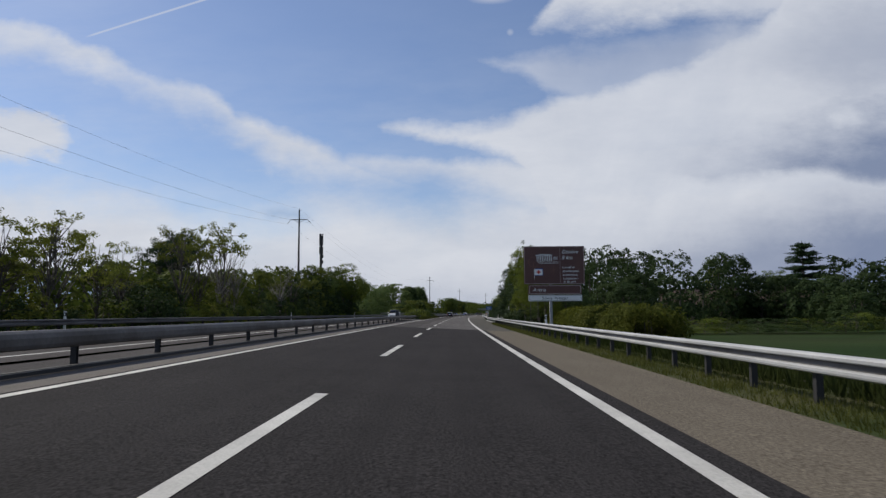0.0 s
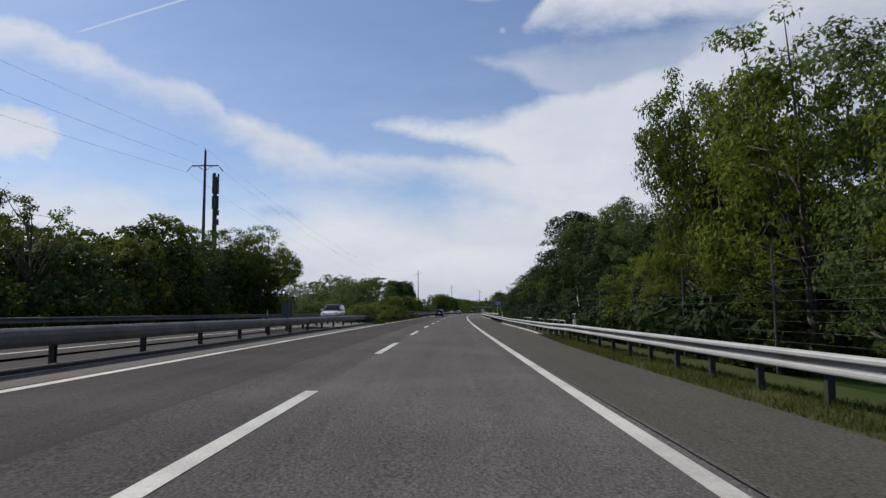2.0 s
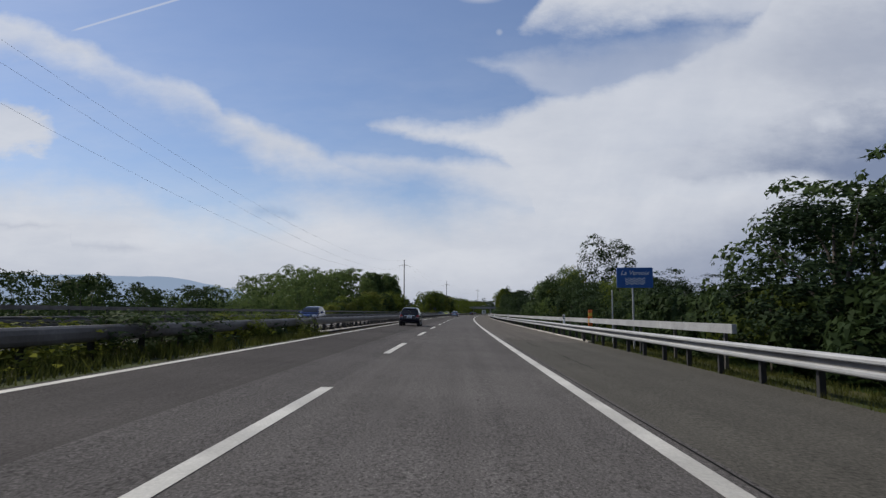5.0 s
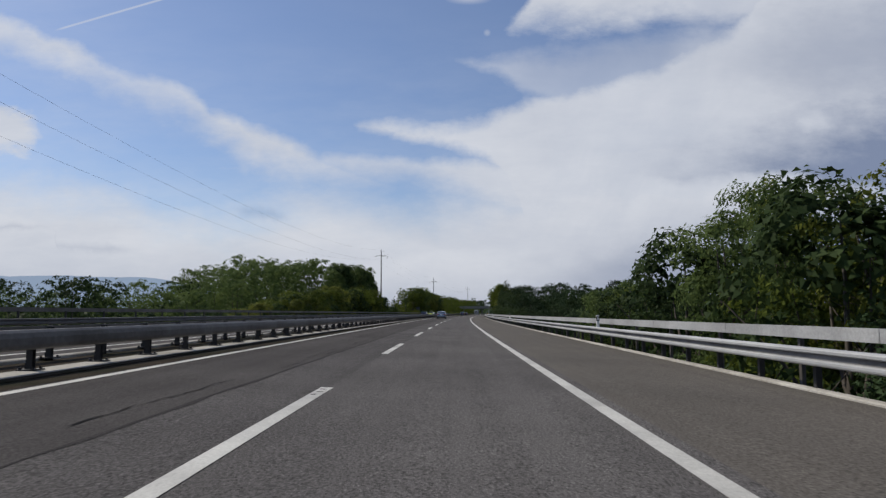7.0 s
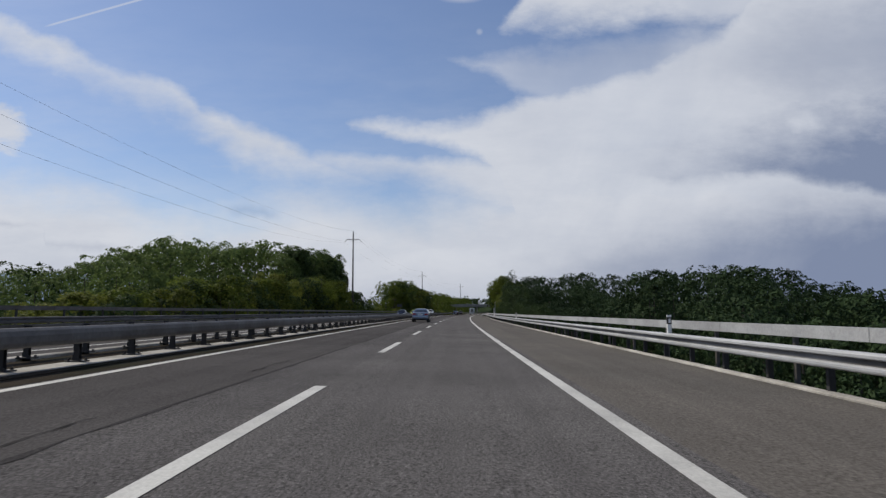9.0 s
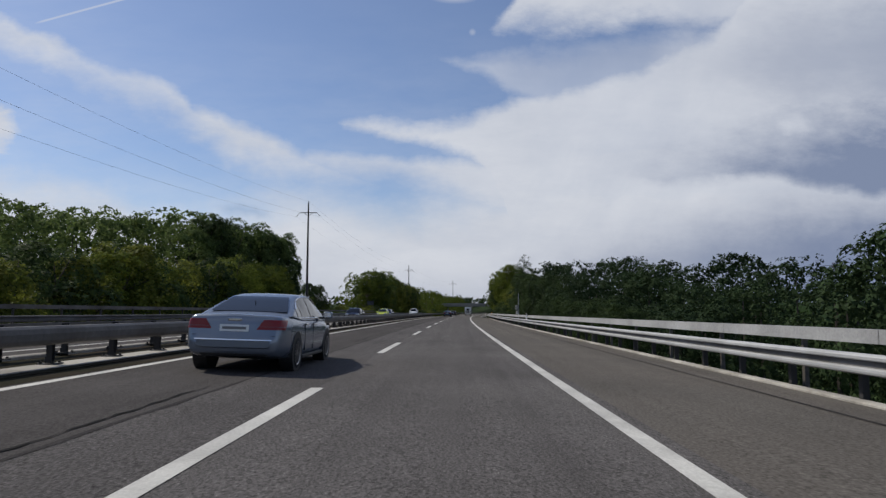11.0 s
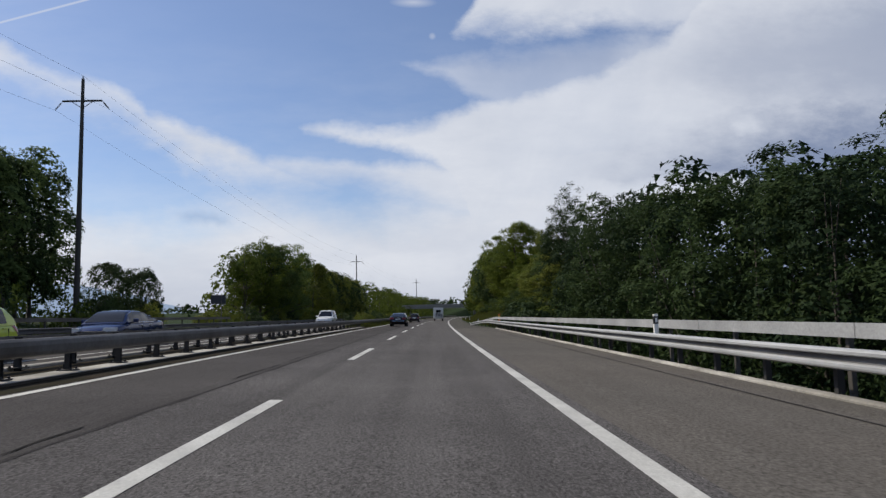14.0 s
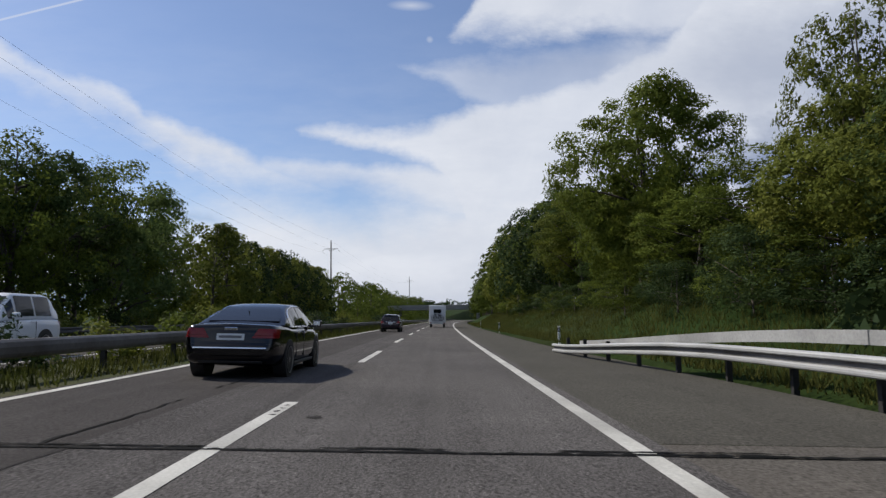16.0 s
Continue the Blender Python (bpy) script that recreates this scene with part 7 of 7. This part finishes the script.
    if spoiler:
        # a thin lip that carries the roof on over the rear glass
        bm = bmesh.new()
        yb = roof[3][0] - 0.12
        n, rows = 8, []
        for k in range(4):
            y = yb + 0.30 * k / 3
            zt = spline(roof, max(y, roof[3][0])) + 0.024 - 0.02 * (1 - k / 3)
            rows.append([bm.verts.new((0.56 * (q / (n / 2) - 1) * (0.94 + 0.02 * k), y + 0.05 * (q / (n / 2) - 1) ** 2, zt - 0.02 * (q / (n / 2) - 1) ** 2)) for q in range(n + 1)])
        for k in range(3):
            for q in range(n):
                bm.faces.new((rows[k][q], rows[k][q + 1], rows[k + 1][q + 1], rows[k + 1][q]))
        bmesh.ops.solidify(bm, geom=bm.faces[:], thickness=0.028)
        part("spoiler", bm, M[colour], top, smooth=True)
        bm = bmesh.new()
        slab(bm, -0.42, 0.42, plate_z + 0.105, plate_z + 0.135, 0.012, 0.02, 1)
        part("chrome_strip", bm, M["chrome"], top)
        bm = bmesh.new()
        yw = glass_rear[0] + 0.03
        pts = [Vector((x, yw + dy, spline(roof, yw + dy) + 0.045)) for x, dy in ((0.06, -0.02), (0.02, 0.06), (-0.12, 0.075), (-0.36, 0.05))]
        for p, q in zip(pts, pts[1:]):
            rod(bm, p, q, 0.014, n=6)
        part("rear_wiper", bm, M["trim"], top)
    # mirrors, handles, sills, aerial
    ym = glass_front[1] - 0.55
    for side in (-1, 1):
        bm = bmesh.new()
        xm = spline(half, ym) + 0.12
        box(bm, *sorted((side * (xm - 0.11), side * (xm + 0.10))), ym - 0.06, ym + 0.08, spline(belt, ym) + 0.02, spline(belt, ym) + 0.17, 0.04)
        mi = part("mirror", bm, M[colour], top, smooth=True)
        bm = bmesh.new()
        box(bm, *sorted((side * (xm - 0.08), side * (xm + 0.07))), ym - 0.066, ym - 0.060, spline(belt, ym) + 0.045, spline(belt, ym) + 0.145)
        part("mirror_glass", bm, M["chrome"], mi)
        bm = bmesh.new()
        box(bm, *sorted((side * (xm - 0.26), side * (xm - 0.08))), ym - 0.02, ym + 0.04, spline(belt, ym) + 0.0, spline(belt, ym) + 0.05)
        part("mirror_arm", bm, M["trim"], mi)
        for a, b in pillars[-2:]:
            bm = bmesh.new()
            xh = spline(half, a) * 0.975
            zh = spline(belt, a) - 0.13
            box(bm, *sorted((side * xh, side * (xh + 0.03))), a + 0.05, a + 0.25, zh, zh + 0.035, 0.008)
            part("door_handle", bm, M["chrome" if trim_window else colour], top)
        bm = bmesh.new()
        box(bm, *sorted((side * (W / 2 - 0.06), side * (W / 2 + 0.006))), wheels[0] + wheel_r + 0.12, wheels[1] - wheel_r - 0.12, 0.20, 0.27, 0.02)
        part("sill", bm, M["trim"], top)
        for a, b in pillars[-2:]:
            bm = bmesh.new()
            xh = spline(half, a) * 1.0 + 0.002
            zt, zl = spline(belt, a), 0.30
            box(bm, *sorted((side * (xh - 0.02), side * xh)), a - 0.006, a + 0.002, zl + 0.05, zt - 0.1)
            part("door_gap", bm, M["trim"], top)
        for yw in wheels:
            bm = bmesh.new()
            rod(bm, (side * (W / 2 - 0.25), yw, wheel_r + 0.015), (side * (W / 2 + 0.004), yw, wheel_r + 0.015), wheel_r + 0.055, n=28)
            part("wheel_arch", bm, M["trim"], top)
            wheel(top, side * (W / 2 + 0.012), yw, wheel_r, 0.21, side, rim, spokes)
    bm = bmesh.new()
    ya = roof[0][0] + 0.55
    rod(bm, (0, ya, spline(roof, ya) + 0.01), (0, ya - (0.10 if spoiler else 0.03), spline(roof, ya) + (0.30 if spoiler else 0.08)), 0.010, 0.006, n=6)
    part("aerial", bm, M["trim"], top)
    return top


def on_lane(s, u, back=False):
    z = level(u)
    tilt = math.degrees(math.atan(FALL)) if u > -8 else 0.0
    m = place(s, u, z, 180 if back else 0)
    return m @ pose(0, 0, 0, 0, 0 if back else tilt, 0)


def hatch(label, m, colour):
    return car("hatchback_car", label, m, 3.92, 1.70,
               belt=[(0, 0.60), (0.02, 0.665), (0.05, 0.75), (0.09, 0.87), (0.13, 0.95), (0.25, 0.985), (0.6, 0.98), (2.4, 0.92), (3.0, 0.89), (3.55, 0.80), (3.82, 0.66), (3.92, 0.55)],
               low=[(0, 0.46), (0.03, 0.38), (0.10, 0.33), (0.3, 0.27), (0.8, 0.20), (3.2, 0.20), (3.92, 0.28)],
               half=[(0, 0.60), (0.03, 0.72), (0.10, 0.785), (0.25, 0.82), (0.6, 0.845), (1.2, 0.85), (3.0, 0.85), (3.5, 0.79), (3.8, 0.66), (3.92, 0.50)],
               roof=[(0.10, 0.95), (0.18, 1.10), (0.32, 1.32), (0.42, 1.425), (0.60, 1.465), (1.3, 1.50), (1.9, 1.47), (2.35, 1.36), (3.15, 0.90)],
               roof_half=[(0.10, 0.70), (0.42, 0.575), (0.8, 0.58), (1.5, 0.60), (2.3, 0.60), (3.15, 0.70)],
               colour=colour, wheels=(0.68, 3.18), wheel_r=0.30, pillars=[(0.62, 1.36), (1.44, 2.62)], glass_rear=(0.14, 0.40), glass_front=(2.18, 3.02),
               tail=(0.50, 0.64, 0.70, 0.955, 0.34), lamp=(0.42, 0.74, 0.62, 0.80, 0.2), rim=0.70, spokes=10, plate_z=0.74, spoiler=True)


def sedan(label, m, colour, rim=0.80):
    return car("sedan_car", label, m, 4.92, 1.86,
               belt=[(0, 0.60), (0.025, 0.66), (0.05, 0.80), (0.075, 0.96), (0.11, 1.02), (0.3, 1.035), (0.9, 1.03), (1.6, 0.98), (3.4, 0.95), (3.9, 0.92), (4.55, 0.80), (4.82, 0.66), (4.92, 0.52)],
               low=[(0, 0.46), (0.03, 0.37), (0.12, 0.31), (0.4, 0.25), (1.0, 0.20), (4.1, 0.20), (4.92, 0.28)],
               half=[(0, 0.66), (0.03, 0.78), (0.12, 0.85), (0.3, 0.89), (0.7, 0.92), (1.4, 0.93), (3.8, 0.93), (4.5, 0.86), (4.8, 0.72), (4.92, 0.56)],
               roof=[(0.72, 1.02), (1.2, 1.20), (1.75, 1.38), (2.2, 1.45), (2.8, 1.46), (3.2, 1.39), (3.98, 0.93)],
               roof_half=[(0.72, 0.72), (1.6, 0.62), (2.6, 0.62), (3.2, 0.63), (3.98, 0.74)],
               colour=colour, wheels=(0.98, 3.92), wheel_r=0.335, pillars=[(1.22, 1.58), (1.64, 2.34), (2.42, 3.36)], glass_rear=(0.86, 1.70), glass_front=(3.08, 3.90),
               tail=(0.40, 0.52, 0.78, 0.955, 0.34), lamp=(0.46, 0.84, 0.60, 0.78, 0.25), rim=rim, spokes=12, plate_z=0.80, chrome_strip=True, trim_window=True, badge="wide")


def tall_car(label, m, colour, name="off_road_car", roof_colour=None, h=1.78, L=4.85):
    return car(name, label, m, L, 1.95,
               belt=[(0, 1.0), (0.06, 1.12), (0.5, 1.16), (L - 1.6, 1.12), (L - 1.1, 1.08), (L - 0.25, 0.98), (L - 0.08, 0.85), (L, 0.70)],
               low=[(0, 0.42), (0.3, 0.32), (1.0, 0.27), (L - 0.9, 0.27), (L, 0.36)],
               half=[(0, 0.84), (0.10, 0.92), (0.5, 0.96), (1.4, 0.97), (L - 1.1, 0.97), (L - 0.4, 0.92), (L - 0.1, 0.82), (L, 0.72)],
               roof=[(0.04, 1.12), (0.22, 1.45), (0.42, h - 0.07), (0.8, h), (2.2, h), (L - 2.1, h - 0.08), (L - 1.2, 1.09)],
               roof_half=[(0.04, 0.80), (0.5, 0.70), (2.2, 0.71), (L - 2.1, 0.70), (L - 1.2, 0.80)],
               colour=colour, wheels=(0.95, L - 0.9), wheel_r=0.375, pillars=[(0.55, 1.35), (1.43, 2.25), (2.33, L - 1.75)], glass_rear=(0.09, 0.40), glass_front=(L - 2.05, L - 1.28),
               tail=(0.62, 0.70, 0.86, 1.06, 0.2), lamp=(0.50, 0.88, 0.80, 0.95, 0.25), rim=0.72, spokes=10, plate_z=0.85, roof_colour=roof_colour)


hatch("dark navy hatchback car with alloy wheels in the overtaking lane", on_lane(203.8, -4.12), "navy")
sedan("black saloon car with chrome window trim and large alloy wheels", on_lane(492.4, -3.88), "black_paint")
hatch("dark plum hatchback car in the overtaking lane", on_lane(537.0, -4.1), "plum")
sedan("blue-grey saloon car in the overtaking lane", on_lane(341.0, -3.9), "silver", 0.66)
tall_car("white off-road car with dark glass on the opposite carriageway", on_lane(132.0, -12.6, True), "white_paint", roof_colour="trim")
hatch("blue hatchback car with bright headlights on the opposite carriageway", on_lane(208.0, -12.6, True), "blue_paint")
sedan("dark navy saloon car on the opposite carriageway", on_lane(414.0, -12.6, True), "navy", 0.66)
tall_car("white delivery car on the opposite carriageway", on_lane(501.0, -12.7, True), "white_paint", "delivery_car", h=1.86, L=4.4)
hatch("yellow-green hatchback car on the opposite carriageway", on_lane(439.0, -12.3, True), "lime")
sedan("dark blue saloon car behind another on the opposite carriageway", on_lane(450.5, -12.9, True), "blue_paint", 0.66)


def bicycle(parent, y, z, flip):
    top = new("bicycle")
    top.parent = parent
    top.matrix_basis = pose(0, y, z, 0, 0, 180 if flip else 0)
    for x in (-0.5, 0.5):
        bm = bmesh.new()
        for i in range(24):
            a0, a1 = 2 * math.pi * i / 24, 2 * math.pi * (i + 1) / 24
            rod(bm, (x + 0.33 * math.cos(a0), 0, 0.33 + 0.33 * math.sin(a0)), (x + 0.33 * math.cos(a1), 0, 0.33 + 0.33 * math.sin(a1)), 0.024, n=5)
        for i in range(10):
            a = math.pi * i / 10
            rod(bm, (x + 0.32 * math.cos(a), 0, 0.33 + 0.32 * math.sin(a)), (x - 0.32 * math.cos(a), 0, 0.33 - 0.32 * math.sin(a)), 0.004, n=3)
        part("wheel", bm, M["rubber"], top)
    bm = bmesh.new()
    k = {"r": (-0.5, 0.33), "f": (0.5, 0.33), "b": (-0.08, 0.30), "s": (-0.2, 0.82), "h": (0.36, 0.85)}
    for a, b in (("r", "b"), ("r", "s"), ("b", "s"), ("s", "h"), ("b", "h"), ("h", "f")):
        rod(bm, (k[a][0], 0, k[a][1]), (k[b][0], 0, k[b][1]), 0.02, n=6)
    part("frame", bm, M["trim"], top)
    bm = bmesh.new()
    box(bm, -0.34, -0.10, -0.07, 0.07, 0.86, 0.92, 0.02)
    part("saddle", bm, M["rubber"], top)
    bm = bmesh.new()
    rod(bm, (0.36, 0, 0.85), (0.34, 0, 1.0), 0.015, n=6)
    rod(bm, (0.34, -0.1, 1.0), (0.34, 0.1, 1.0), 0.014, n=6)
    part("handlebar", bm, M["trim"], top)


def camper():
    top = thing("motorhome", on_lane(570.0, -0.45), "white motorhome with bicycles carried on its rear wall", "motorhome")
    bm = bmesh.new()
    box(bm, -1.12, 1.12, 0.0, 5.0, 0.55, 2.98, 0.09)
    part("living_body", bm, M["white_paint"], top)
    bm = bmesh.new()
    vs = box(bm, -1.0, 1.0, 4.9, 6.6, 0.45, 2.35, 0.12)
    for q in vs:
        if q.is_valid and q.co.z > 1.35 and q.co.y > 5.5:
            q.co.y -= (q.co.z - 1.35) * 0.8
    part("cab", bm, M["white_paint"], top)
    bm = bmesh.new()
    box(bm, -1.05, 1.05, 4.6, 5.9, 2.3, 2.96, 0.15)
    part("overcab", bm, M["white_paint"], top)
    bm = bmesh.new()
    box(bm, -0.52, 0.52, -0.02, 0.05, 1.95, 2.45, 0.03)
    part("rear_window", bm, M["glass"], top)
    bm = bmesh.new()
    box(bm, -1.10, 1.10, -0.06, 0.3, 0.48, 0.74, 0.05)
    part("rear_bumper", bm, M["white_plastic"], top)
    for side in (-1, 1):
        bm = bmesh.new()
        box(bm, *sorted((side * 0.78, side * 1.04)), -0.075, 0.0, 0.56, 0.68, 0.02)
        part("tail_light", bm, M["tail"], top)
        bm = bmesh.new()
        box(bm, *sorted((side * 1.125, side * 1.135)), 1.2, 2.4, 1.6, 2.2, 0.003)
        part("side_window", bm, M["glass"], top)
        for yw in (1.2, 5.7):
            wheel(top, side * 1.02, yw, 0.34, 0.24, side, 0.6, 8)
    bm = bmesh.new()
    box(bm, -0.25, 0.25, -0.075, -0.055, 0.56, 0.66)
    part("number_plate", bm, M["sign_white"], top)
    bm = bmesh.new()
    for x in (-0.42, 0.42):
        rod(bm, (x, -0.03, 0.85), (x, -0.03, 1.85), 0.018, n=6)
        rod(bm, (x, -0.03, 0.95), (x, -0.42, 0.95), 0.018, n=6)
        rod(bm, (x, -0.03, 1.75), (x, -0.30, 1.75), 0.014, n=6)
    rod(bm, (-0.75, -0.2, 0.95), (0.75, -0.2, 0.95), 0.02, n=6)
    rod(bm, (-0.75, -0.4, 0.95), (0.75, -0.4, 0.95), 0.02, n=6)
    part("bicycle_rack", bm, M["steel"], top)
    bicycle(top, -0.2, 0.97, False)
    bicycle(top, -0.4, 0.97, True)


camper()
